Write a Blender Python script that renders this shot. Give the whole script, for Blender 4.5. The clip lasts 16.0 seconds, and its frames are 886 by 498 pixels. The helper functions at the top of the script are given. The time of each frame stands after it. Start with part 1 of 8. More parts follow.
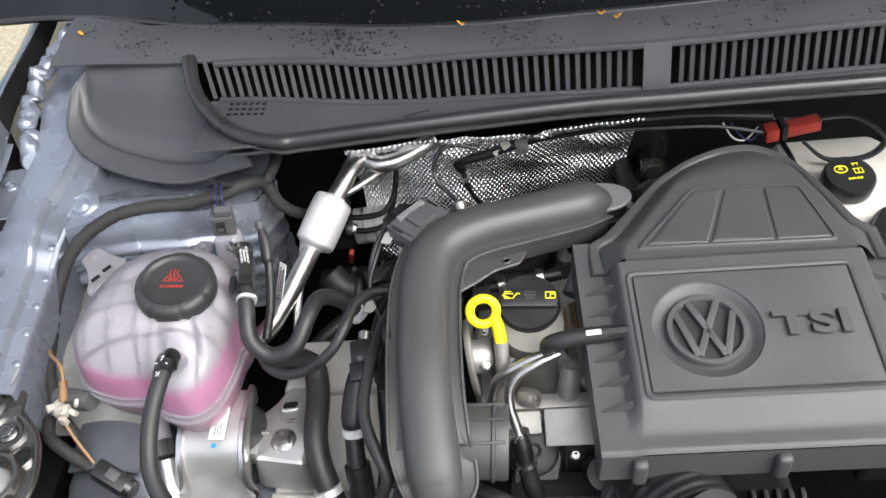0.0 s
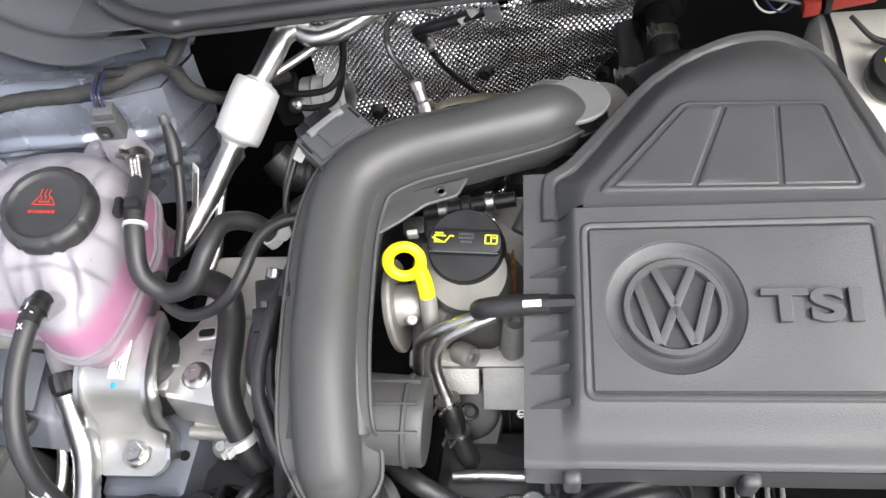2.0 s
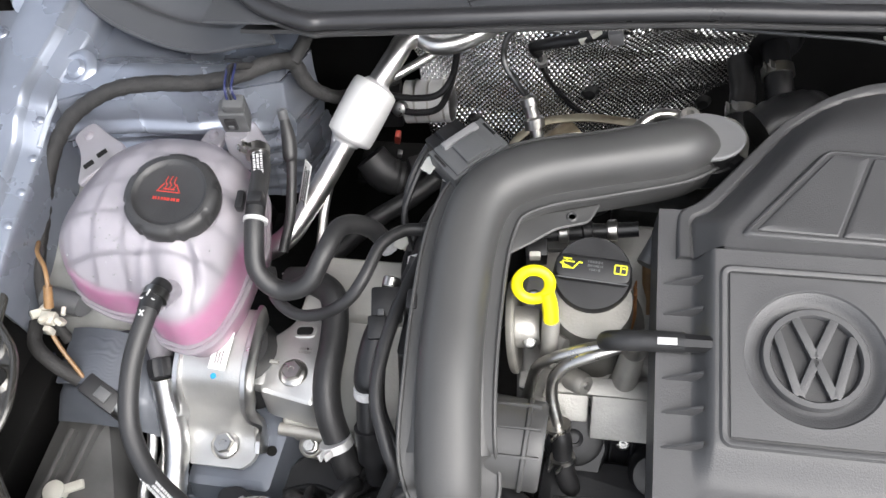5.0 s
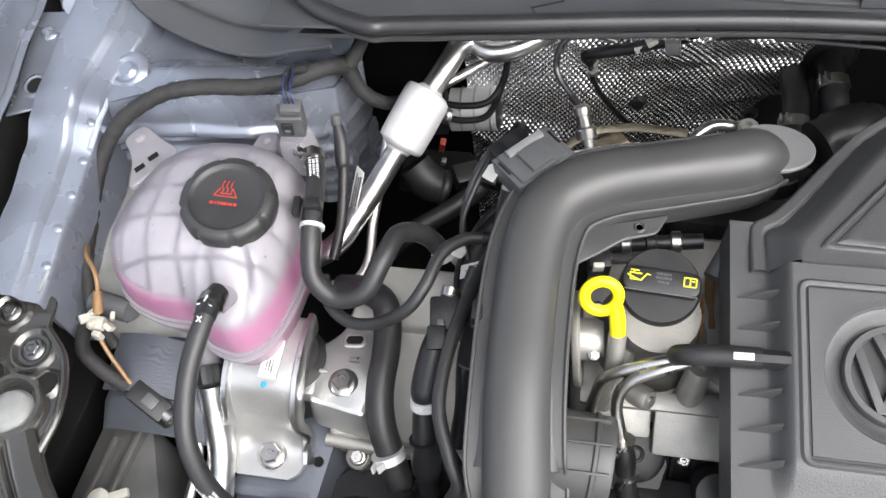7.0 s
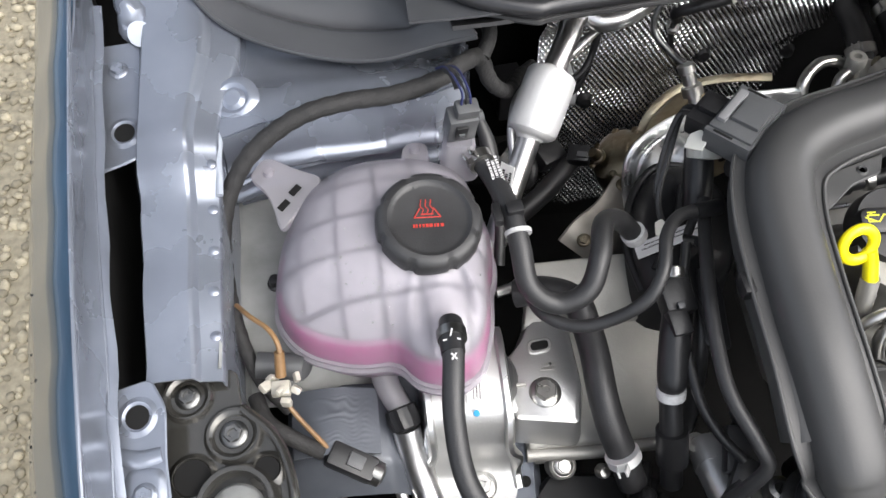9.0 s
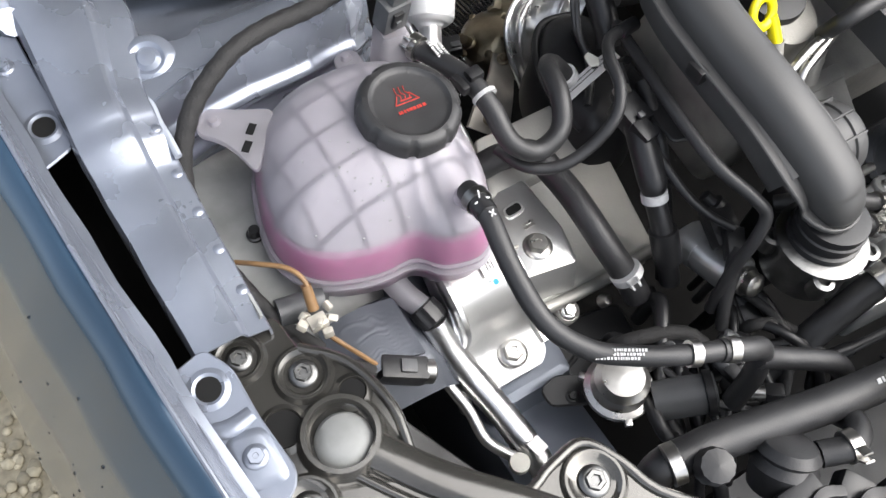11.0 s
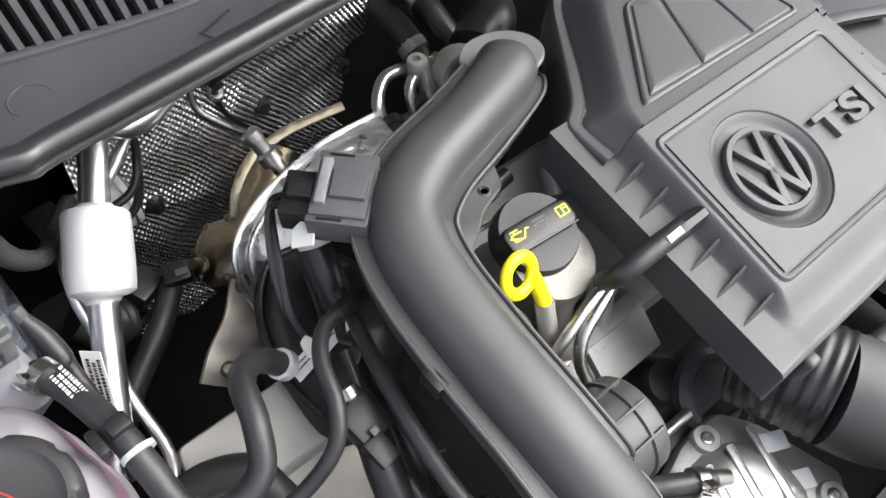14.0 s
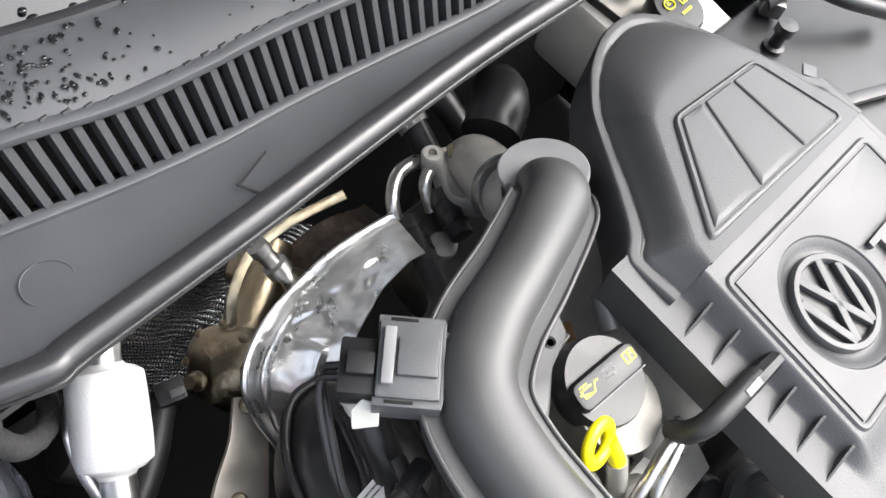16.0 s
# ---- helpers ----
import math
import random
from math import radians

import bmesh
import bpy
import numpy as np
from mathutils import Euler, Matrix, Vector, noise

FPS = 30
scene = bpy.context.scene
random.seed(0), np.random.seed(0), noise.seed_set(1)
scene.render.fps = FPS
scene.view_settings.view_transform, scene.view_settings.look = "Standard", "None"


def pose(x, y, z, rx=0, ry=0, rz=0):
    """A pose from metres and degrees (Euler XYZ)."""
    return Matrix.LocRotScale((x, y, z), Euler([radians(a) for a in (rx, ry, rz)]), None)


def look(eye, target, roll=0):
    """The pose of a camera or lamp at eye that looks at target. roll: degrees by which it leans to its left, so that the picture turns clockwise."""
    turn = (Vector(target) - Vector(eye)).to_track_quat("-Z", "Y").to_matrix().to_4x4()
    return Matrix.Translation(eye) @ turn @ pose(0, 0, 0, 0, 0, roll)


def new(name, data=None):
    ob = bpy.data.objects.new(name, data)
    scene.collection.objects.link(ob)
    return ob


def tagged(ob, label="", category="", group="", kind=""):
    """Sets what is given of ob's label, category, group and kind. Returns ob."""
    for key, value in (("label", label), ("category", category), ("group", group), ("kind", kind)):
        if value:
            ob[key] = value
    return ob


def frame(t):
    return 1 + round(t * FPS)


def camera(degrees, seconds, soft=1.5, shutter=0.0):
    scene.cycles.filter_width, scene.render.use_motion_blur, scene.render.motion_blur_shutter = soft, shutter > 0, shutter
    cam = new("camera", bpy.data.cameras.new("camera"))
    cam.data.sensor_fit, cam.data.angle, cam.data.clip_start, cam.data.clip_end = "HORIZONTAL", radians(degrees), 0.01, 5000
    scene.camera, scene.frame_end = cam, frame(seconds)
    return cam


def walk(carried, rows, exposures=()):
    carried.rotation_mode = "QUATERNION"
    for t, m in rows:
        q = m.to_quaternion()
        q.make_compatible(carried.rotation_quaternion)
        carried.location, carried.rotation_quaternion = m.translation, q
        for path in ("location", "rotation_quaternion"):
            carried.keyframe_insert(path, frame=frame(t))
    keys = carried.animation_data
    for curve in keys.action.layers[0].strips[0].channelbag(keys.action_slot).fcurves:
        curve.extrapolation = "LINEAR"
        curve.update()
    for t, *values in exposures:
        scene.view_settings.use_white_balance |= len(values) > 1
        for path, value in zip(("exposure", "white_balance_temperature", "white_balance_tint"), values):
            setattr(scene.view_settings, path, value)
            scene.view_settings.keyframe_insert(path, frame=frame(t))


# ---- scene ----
cam = camera(56.3, 16.0)
METRES, EYE, TILT, LEAN, TURN = 1.45, 1.5, -45.0, 5.0, 0.0
ROWS = [
    (0.0, 0.0, 0.0, 0.0, 0.0, 0.0, 0.0),
    (0.5, 0.0219, 0.0501, 0.0364, -0.07, -2.86, 0.06),
    (1.0, 0.0511, 0.0753, 0.0546, 3.37, -4.39, 0.32),
    (1.5, 0.0764, 0.1045, 0.0638, 3.6, -7.06, 0.45),
    (2.0, 0.0629, 0.1064, 0.0678, 3.52, -14.7, -0.54),
    (2.5, 0.0309, 0.0991, 0.0824, 4.5, -14.64, -2.72),
    (3.0, 0.0154, 0.1011, 0.0767, 4.88, -14.65, -3.31),
    (3.5, 0.0076, 0.1051, 0.0735, 5.19, -14.94, -4.69),
    (4.0, 0.007, 0.1051, 0.074, 5.47, -15.09, -5.23),
    (6.5, 0.0021, 0.1096, 0.077, 5.84, -14.79, -5.59),
    (7.0, -0.0218, 0.1113, 0.07, 6.16, -14.43, -6.17),
    (7.5, -0.0394, 0.1113, 0.064, 7.67, -14.82, -7.55),
    (8.0, -0.0506, 0.1099, 0.0592, 8.07, -14.95, -8.33),
    (8.5, -0.1179, 0.1249, 0.0581, 1.43, -14.51, -3.24),
    (11.0, -0.3176, 0.1634, 0.0361, -28.68, -19.55, 16.23),
    (11.5, -0.351, 0.1457, 0.0254, -29.76, -18.71, 15.99),
    (12.0, -0.3562, 0.1556, 0.0447, -30.79, -17.6, 15.43),
    (12.5, -0.3306, 0.1561, 0.0501, -32.76, -16.29, 16.13),
    (13.0, -0.2927, 0.1602, 0.0397, -37.6, -18.0, 18.05),
    (13.5, -0.2426, 0.1883, 0.05, -38.52, -18.86, 18.51),
    (14.0, -0.1543, 0.2334, 0.084, -38.16, -19.37, 19.33),
    (14.5, -0.1392, 0.2723, 0.1205, -33.01, -17.97, 18.95),
    (15.0, -0.1446, 0.3086, 0.1511, -36.38, -20.27, 17.87),
    (15.5, -0.1442, 0.313, 0.1571, -43.2, -22.91, 18.36),
    (16.0, -0.1466, 0.3004, 0.1555, -44.91, -23.63, 18.16),
]
PATH = [(t, pose(0, 0, EYE, TILT, LEAN, TURN) @ pose(METRES * x, METRES * y, METRES * z, 90 + pitch, roll, yaw)) for t, x, y, z, yaw, pitch, roll in ROWS]
PATH.append((8.7, look((-0.236, 0.206, 1.445), (-0.295, 1.215, -0.283), -4.7)))
PATH.append((10.8, look((-0.439, 0.228, 1.397), (0.132, 1.029, -0.344), 4.9)))
PATH.sort(key=lambda row: row[0])
walk(cam, PATH, [(0, 1.32), (0.5, 1.5), (1, 1.62), (2, 1.6), (3.5, 1.57), (4, 1.43), (7, 1.5), (7.5, 1.5), (8, 1.3), (8.5, 1.24), (8.7, 1.24), (10.8, 1.4), (11.2, 1.33), (11.5, 1.27), (12.0, 1.35), (12.5, 1.5), (13.4, 1.62), (14.0, 1.62), (14.5, 1.92), (16, 2.05)])

# ---- light ----
world = bpy.data.worlds.new("overcast_sky")
scene.world = world
world.use_nodes = True
wn = world.node_tree.nodes
wl = world.node_tree.links
sky = wn.new("ShaderNodeTexSky")
sky.sky_type = "NISHITA"
sky.sun_disc = False
sky.sun_elevation = radians(48)
sky.sun_rotation = radians(124)
sky.dust_density = 4.0
sky.ozone_density = 2.0
pale = wn.new("ShaderNodeHueSaturation")
pale.inputs["Saturation"].default_value = 0.38
wl.new(sky.outputs["Color"], pale.inputs["Color"])
wl.new(pale.outputs["Color"], wn["Background"].inputs["Color"])
wn["Background"].inputs["Strength"].default_value = 0.15
sun = new("sun", bpy.data.lights.new("sun", "SUN"))
sun.data.energy = 1.5
sun.data.angle = radians(75)
sun.data.color = (1.0, 0.98, 0.96)
sun.matrix_world = look((1.5, -0.5, 3.3), (0.0, 0.5, 0.9))


# ---- materials ----
def mat(name, colour, rough=0.5, metal=0.0, vary=0.15, scale=40.0, bump=0.0, bump_scale=300.0, coat=0.0, spec=0.5,
        trans=0.0, sss=0.0, rough_vary=0.15, dirt=None, island=0.0):
    m = bpy.data.materials.new(name)
    m.use_nodes = True
    n, l = m.node_tree.nodes, m.node_tree.links
    b = n["Principled BSDF"]
    b.inputs["Metallic"].default_value = metal
    b.inputs["Specular IOR Level"].default_value = spec
    b.inputs["Coat Weight"].default_value = coat
    b.inputs["Coat Roughness"].default_value = 0.12
    b.inputs["Transmission Weight"].default_value = trans
    if sss:
        b.inputs["Subsurface Weight"].default_value = sss
        b.inputs["Subsurface Radius"].default_value = (0.01, 0.009, 0.009)
        b.inputs["Subsurface Scale"].default_value = 1.0
    tc = n.new("ShaderNodeTexCoord")
    big = n.new("ShaderNodeTexNoise")
    big.inputs["Scale"].default_value = scale
    big.inputs["Detail"].default_value = 6.0
    fine = n.new("ShaderNodeTexNoise")
    fine.inputs["Scale"].default_value = bump_scale
    fine.inputs["Detail"].default_value = 4.0
    l.new(tc.outputs["Object"], big.inputs["Vector"])
    l.new(tc.outputs["Object"], fine.inputs["Vector"])
    ramp = n.new("ShaderNodeValToRGB")
    c = Vector(colour[:3])
    ramp.color_ramp.elements[0].position = 0.3
    ramp.color_ramp.elements[1].position = 0.72
    lo = dirt if dirt else tuple(c * (1 - vary))
    ramp.color_ramp.elements[0].color = (*lo, 1)
    ramp.color_ramp.elements[1].color = (*(c * (1 + vary)), 1)
    l.new(big.outputs["Fac"], ramp.inputs["Fac"])
    out = ramp.outputs["Color"]
    if island:
        info = n.new("ShaderNodeNewGeometry")
        hs = n.new("ShaderNodeHueSaturation")
        mr = n.new("ShaderNodeMapRange")
        mr.inputs["To Min"].default_value = 1 - island
        mr.inputs["To Max"].default_value = 1 + island
        l.new(info.outputs["Random Per Island"], mr.inputs["Value"])
        l.new(mr.outputs["Result"], hs.inputs["Value"])
        l.new(out, hs.inputs["Color"])
        out = hs.outputs["Color"]
    l.new(out, b.inputs["Base Color"])
    rr = n.new("ShaderNodeMapRange")
    rr.inputs["From Min"].default_value = 0.25
    rr.inputs["From Max"].default_value = 0.75
    rr.inputs["To Min"].default_value = max(0.02, rough * (1 - rough_vary))
    rr.inputs["To Max"].default_value = min(1.0, rough * (1 + rough_vary))
    l.new(big.outputs["Fac"], rr.inputs["Value"])
    l.new(rr.outputs["Result"], b.inputs["Roughness"])
    if bump:
        bp = n.new("ShaderNodeBump")
        bp.inputs["Strength"].default_value = bump
        bp.inputs["Distance"].default_value = 0.001
        l.new(fine.outputs["Fac"], bp.inputs["Height"])
        l.new(bp.outputs["Normal"], b.inputs["Normal"])
    return m


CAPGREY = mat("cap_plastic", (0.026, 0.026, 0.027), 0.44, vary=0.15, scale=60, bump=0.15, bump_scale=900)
COVER = mat("cover_plastic", (0.055, 0.055, 0.057), 0.46, vary=0.06, scale=25, bump=0.25, bump_scale=900)
DUCT = mat("duct_plastic", (0.048, 0.048, 0.048), 0.46, vary=0.08, scale=20, bump=0.06, bump_scale=700)
BLACK = mat("black_plastic", (0.012, 0.012, 0.013), 0.40, vary=0.25, scale=60, bump=0.1, bump_scale=600)
RUBBER = mat("hose_rubber", (0.020, 0.020, 0.021), 0.46, vary=0.25, scale=50, bump=0.2, bump_scale=800)
COWL = mat("cowl_plastic", (0.054, 0.056, 0.061), 0.42, vary=0.12, scale=18, bump=0.12, bump_scale=1400)
# cowl plastic made darker and rougher, with the slats' shade in its colour
SLAT = mat("shaded_grille_plastic", (0.034, 0.035, 0.038), 0.62, vary=0.15, scale=40, bump=0.2, bump_scale=900, spec=0.3)
SEAL = mat("rubber_seal_and_shade", (0.022, 0.022, 0.024), 0.3, vary=0.15, scale=30, bump=0.1, bump_scale=500)
GREY = mat("grey_plastic", (0.07, 0.072, 0.075), 0.42, vary=0.1, scale=60, bump=0.15, bump_scale=700)
PAINT = mat("grey_blue_paint", (0.225, 0.247, 0.295), 0.27, metal=0.55, vary=0.16, scale=16, bump=0.3, bump_scale=34, coat=0.5)
# dark blue base colour also carries the reflection of the surroundings
SKIN = mat("outer_paint_with_reflection", (0.028, 0.062, 0.105), 0.2, metal=0.35, vary=0.3, scale=5, coat=0.5)
PRIMER = mat("dusty_primer", (0.21, 0.215, 0.21), 0.55, vary=0.25, scale=30, bump=0.2, bump_scale=200)
SEALER = mat("seam_sealer", (0.33, 0.36, 0.41), 0.45, vary=0.12, scale=80, bump=0.5, bump_scale=160)
CARRIER = mat("black_paint", (0.10, 0.097, 0.089), 0.16, metal=0.7, vary=0.3, scale=14, bump=0.1, bump_scale=90, coat=0.4)
ALU = mat("bright_aluminium", (0.66, 0.66, 0.66), 0.32, metal=1.0, vary=0.1, scale=60, bump=0.12, bump_scale=400)
CAST = mat("cast_aluminium", (0.37, 0.36, 0.335), 0.45, metal=0.6, vary=0.16, scale=40, bump=0.3, bump_scale=500)
TUBE = mat("tube_aluminium", (0.62, 0.61, 0.60), 0.32, metal=1.0, vary=0.1, scale=70, bump=0.08, bump_scale=300)
SATIN = mat("dull_grey_casting", (0.235, 0.227, 0.207), 0.5, metal=0.5, vary=0.18, scale=40, bump=0.3, bump_scale=500)
MUFFLER = mat("matt_aluminium", (0.70, 0.70, 0.70), 0.58, metal=0.55, vary=0.05, scale=50, bump=0.2, bump_scale=600)
STEEL = mat("zinc_steel", (0.50, 0.49, 0.47), 0.3, metal=1.0, vary=0.12, scale=90, bump=0.1, bump_scale=500)
HOT = mat("heat_tinted_steel", (0.25, 0.23, 0.17), 0.34, metal=1.0, vary=0.35, scale=30, bump=0.9, bump_scale=110, dirt=(0.20, 0.15, 0.10))
BEIGE = mat("dull_beige_steel", (0.44, 0.41, 0.36), 0.45, metal=0.7, vary=0.2, scale=40, bump=0.3, bump_scale=150)
RUST = mat("rusty_iron", (0.06, 0.045, 0.035), 0.8, metal=0.2, vary=0.4, scale=45, bump=0.8, bump_scale=220)
SHIELD = mat("heat_shield_steel", (0.80, 0.80, 0.79), 0.30, metal=0.95, vary=0.1, scale=40, bump=0.25, bump_scale=120)
FOIL = mat("dimpled_foil", (0.95, 0.95, 0.95), 0.24, metal=1.0, vary=0.08, scale=14, bump=0.1, bump_scale=200)
TIMING = mat("timing_cover_grey", (0.33, 0.325, 0.30), 0.45, metal=0.3, vary=0.1, scale=25, bump=0.2, bump_scale=500)
YELLOW = mat("yellow_plastic", (0.85, 0.74, 0.005), 0.35, vary=0.05, scale=40)
YPRINT = mat("yellow_print", (0.72, 0.70, 0.02), 0.5, vary=0.1, scale=200)
RPRINT = mat("red_print", (0.42, 0.035, 0.025), 0.5, vary=0.2, scale=300)
RED = mat("red_plastic", (0.27, 0.03, 0.02), 0.4, vary=0.15, scale=80)
WHITE = mat("white_plastic", (0.55, 0.54, 0.49), 0.4, vary=0.08, scale=40, sss=0.2)
PAPER = mat("white_label", (0.78, 0.78, 0.77), 0.5, vary=0.04, scale=50)
WPRINT = mat("white_print", (0.48, 0.48, 0.48), 0.5, vary=0.15, scale=300)
INK = mat("black_print", (0.02, 0.02, 0.02), 0.5)
BLUE = mat("blue_mark", (0.01, 0.22, 0.42), 0.5)
GREEN = mat("green_mark", (0.05, 0.55, 0.18), 0.5)
AMBER = mat("amber_wire", (0.20, 0.115, 0.05), 0.45, vary=0.2, scale=100)
BLUEWIRE = mat("blue_wire", (0.02, 0.025, 0.09), 0.4)
CLEAR = mat("milky_connector", (0.40, 0.38, 0.33), 0.35, vary=0.2, scale=120, sss=0.2)
TAPE = mat("cloth_tape", (0.017, 0.0165, 0.0165), 0.75, vary=0.3, scale=60, bump=0.8, bump_scale=420)
# near-black for dark parts and for shade put into colour
DARK = mat("dark_parts_and_shade", (0.010, 0.010, 0.010), 0.9, vary=0.4, scale=15, bump=0.3, bump_scale=80, spec=0.2)
RAILPAINT = mat("dark_grey_blue_paint", (0.135, 0.15, 0.18), 0.4, metal=0.3, vary=0.12, scale=18, bump=0.1, bump_scale=80)
PAD = mat("dark_damping_sheet", (0.075, 0.082, 0.097), 0.34, metal=0.2, vary=0.2, scale=22, bump=0.15, bump_scale=80)
DULL = mat("dull_steel", (0.20, 0.20, 0.195), 0.35, metal=1.0, vary=0.2, scale=90, bump=0.2, bump_scale=500)
GLASS = mat("windscreen_glass", (0.004, 0.005, 0.006), 0.04, vary=0.1, scale=10, spec=0.6)
DROPS = mat("water_drops", (0.012, 0.013, 0.014), 0.03, vary=0.02)
LEAF = mat("dry_leaf", (0.45, 0.24, 0.04), 0.6, vary=0.3, scale=200)
COLLAR = mat("pale_grey_plastic", (0.17, 0.17, 0.175), 0.42, vary=0.08, scale=50, bump=0.1, bump_scale=700)
LAMPCASE = mat("dull_lamp_plastic", (0.075, 0.075, 0.075), 0.5, vary=0.2, scale=40, bump=0.2, bump_scale=300)
COPPER = mat("copper_wire", (0.42, 0.20, 0.09), 0.35, metal=0.9, vary=0.3, scale=150)
GRAVEL = mat("gravel", (0.36, 0.315, 0.225), 0.85, vary=0.3, scale=60, bump=0.6, bump_scale=120, island=0.35)


def tank_material():
    m = bpy.data.materials.new("milky_tank_plastic")
    m.use_nodes = True
    n, l = m.node_tree.nodes, m.node_tree.links
    b = n["Principled BSDF"]
    b.inputs["Base Color"].default_value = (0.42, 0.41, 0.435, 1)
    b.inputs["Roughness"].default_value = 0.28
    b.inputs["Transmission Weight"].default_value = 0.0
    b.inputs["Coat Weight"].default_value = 0.3
    tl = n.new("ShaderNodeBsdfTranslucent")
    tl.inputs["Color"].default_value = (0.62, 0.58, 0.63, 1)
    tp = n.new("ShaderNodeBsdfTransparent")
    tp.inputs["Color"].default_value = (0.95, 0.93, 0.96, 1)
    a = n.new("ShaderNodeMixShader")
    a.inputs[0].default_value = 0.35
    c = n.new("ShaderNodeMixShader")
    tc = n.new("ShaderNodeTexCoord")
    nz = n.new("ShaderNodeTexNoise")
    nz.inputs["Scale"].default_value = 28
    mr = n.new("ShaderNodeMapRange")
    mr.inputs["To Min"].default_value = 0.42
    mr.inputs["To Max"].default_value = 0.58
    l.new(tc.outputs["Object"], nz.inputs["Vector"])
    l.new(nz.outputs["Fac"], mr.inputs["Value"])
    l.new(b.outputs[0], a.inputs[1])
    l.new(tl.outputs[0], a.inputs[2])
    l.new(mr.outputs["Result"], c.inputs[0])
    l.new(a.outputs[0], c.inputs[1])
    l.new(tp.outputs[0], c.inputs[2])
    l.new(c.outputs[0], n["Material Output"].inputs["Surface"])
    return m


TANK = tank_material()
COOLANT = mat("pink_coolant", (0.56, 0.05, 0.29), 0.2, vary=0.05, scale=20)
# pale pink for the coolant's colour scattered upward in the plastic
SCATTER = mat("pink_scattered_light", (0.50, 0.22, 0.36), 0.4, vary=0.12, scale=60)
BRIGHT = mat("blasted_aluminium", (0.56, 0.56, 0.55), 0.40, metal=0.8, vary=0.08, scale=30, bump=0.15, bump_scale=500)
RIBMARK = mat("tank_baffle_edge", (0.12, 0.11, 0.14), 0.6, vary=0.1)
DECK = mat("milky_scatter_backing", (0.42, 0.41, 0.43), 0.5, vary=0.06, scale=60)


# ---- geometry helpers ----
def finish(bm, mesh_name, material, angle=38):
    bmesh.ops.recalc_face_normals(bm, faces=bm.faces)
    me = bpy.data.meshes.new(mesh_name)
    bm.to_mesh(me)
    bm.free()
    me.materials.append(material)
    for p in me.polygons:
        p.use_smooth = True
    me.set_sharp_from_angle(angle=radians(angle))
    return me


def part(name, bm, material, parent, label=""):
    ob = new(name, finish(bm, name, material))
    ob.parent = parent
    if label:
        ob["label"] = label
    return ob


def thing(name, label, category, group="", kind="", at=None):
    ob = new(name)
    ob.empty_display_size = 0.02
    if at is not None:
        ob.matrix_world = at
    return tagged(ob, label, category, group, kind)


def solo(name, bm, material, label, category, group="", kind=""):
    return tagged(new(name, finish(bm, name, material)), label, category, group, kind)


def spline(points, steps=8):
    """A smooth line through the points; every further value of a point is blended along."""
    p = [np.array(q, float) for q in points]
    if len(p) == 2:
        return [p[0] + (p[1] - p[0]) * i / steps for i in range(steps + 1)]
    p = [2 * p[0] - p[1], *p, 2 * p[-1] - p[-2]]
    out = []
    for i in range(1, len(p) - 2):
        a, b, c, d = p[i - 1:i + 3]
        for s in range(steps):
            t = s / steps
            out.append(0.5 * (2 * b + (c - a) * t + (2 * a - 5 * b + 4 * c - d) * t * t + (3 * b - a - 3 * c + d) * t ** 3))
    out.append(p[-2])
    return out


def scatter(name, matrices, material, fine=1):
    """Many small rounded lumps in one mesh."""
    b = bmesh.new()
    bmesh.ops.create_icosphere(b, subdivisions=fine, radius=1.0)
    vs = np.array([v.co for v in b.verts])
    fs = np.array([[v.index for v in f.verts] for f in b.faces])
    b.free()
    verts, faces = [], []
    for k, m in enumerate(matrices):
        a = np.array(m)
        verts.append(vs @ a[:3, :3].T + a[:3, 3])
        faces.append(fs + k * len(vs))
    me = bpy.data.meshes.new(name)
    me.from_pydata(np.concatenate(verts).tolist(), [], np.concatenate(faces).tolist())
    me.materials.append(material)
    for p in me.polygons:
        p.use_smooth = True
    return me


def ring_join(bm, rings, close=True, ends=True):
    vs = [[bm.verts.new(co) for co in r] for r in rings]
    for a, b in zip(vs, vs[1:]):
        k = len(a)
        for i in range(k if close else k - 1):
            j = (i + 1) % k
            bm.faces.new((a[i], a[j], b[j], b[i]))
    if ends and close:
        bm.faces.new(list(reversed(vs[0])))
        bm.faces.new(vs[-1])
    return bm


def sweep(points, r=0.01, steps=8, seg=14, up=None, power=2.0, rib=None, hollow=0.0, bm=None):
    """A tube through the points (x, y, z[, half width[, half height]])."""
    line = spline(points, steps)
    pos = [Vector(q[:3]) for q in line]
    bm = bm or bmesh.new()
    rings, nrm, run = [], None, 0.0
    for i, q in enumerate(line):
        a, b = pos[max(i - 1, 0)], pos[min(i + 1, len(pos) - 1)]
        d = (b - a).normalized()
        if up is not None:
            side = d.cross(Vector(up)).normalized()
        else:
            if nrm is None:
                nrm = d.orthogonal()
            nrm = (nrm - d * nrm.dot(d)).normalized()
            side = nrm
        top = side.cross(d).normalized()
        w = q[3] if len(q) > 3 else r
        h = q[4] if len(q) > 4 else w
        if i:
            run += (pos[i] - pos[i - 1]).length
        if rib:
            k = 1 + rib[1] * math.sin(run / rib[0] * 2 * math.pi)
            w, h = w * k, h * k
        ring = []
        for s in range(seg):
            an = 2 * math.pi * s / seg
            ca, sa = math.cos(an), math.sin(an)
            cx = math.copysign(abs(ca) ** (2 / power), ca)
            cy = math.copysign(abs(sa) ** (2 / power), sa)
            ring.append(pos[i] + side * cx * w + top * cy * h)
        rings.append(ring)
    return ring_join(bm, rings)


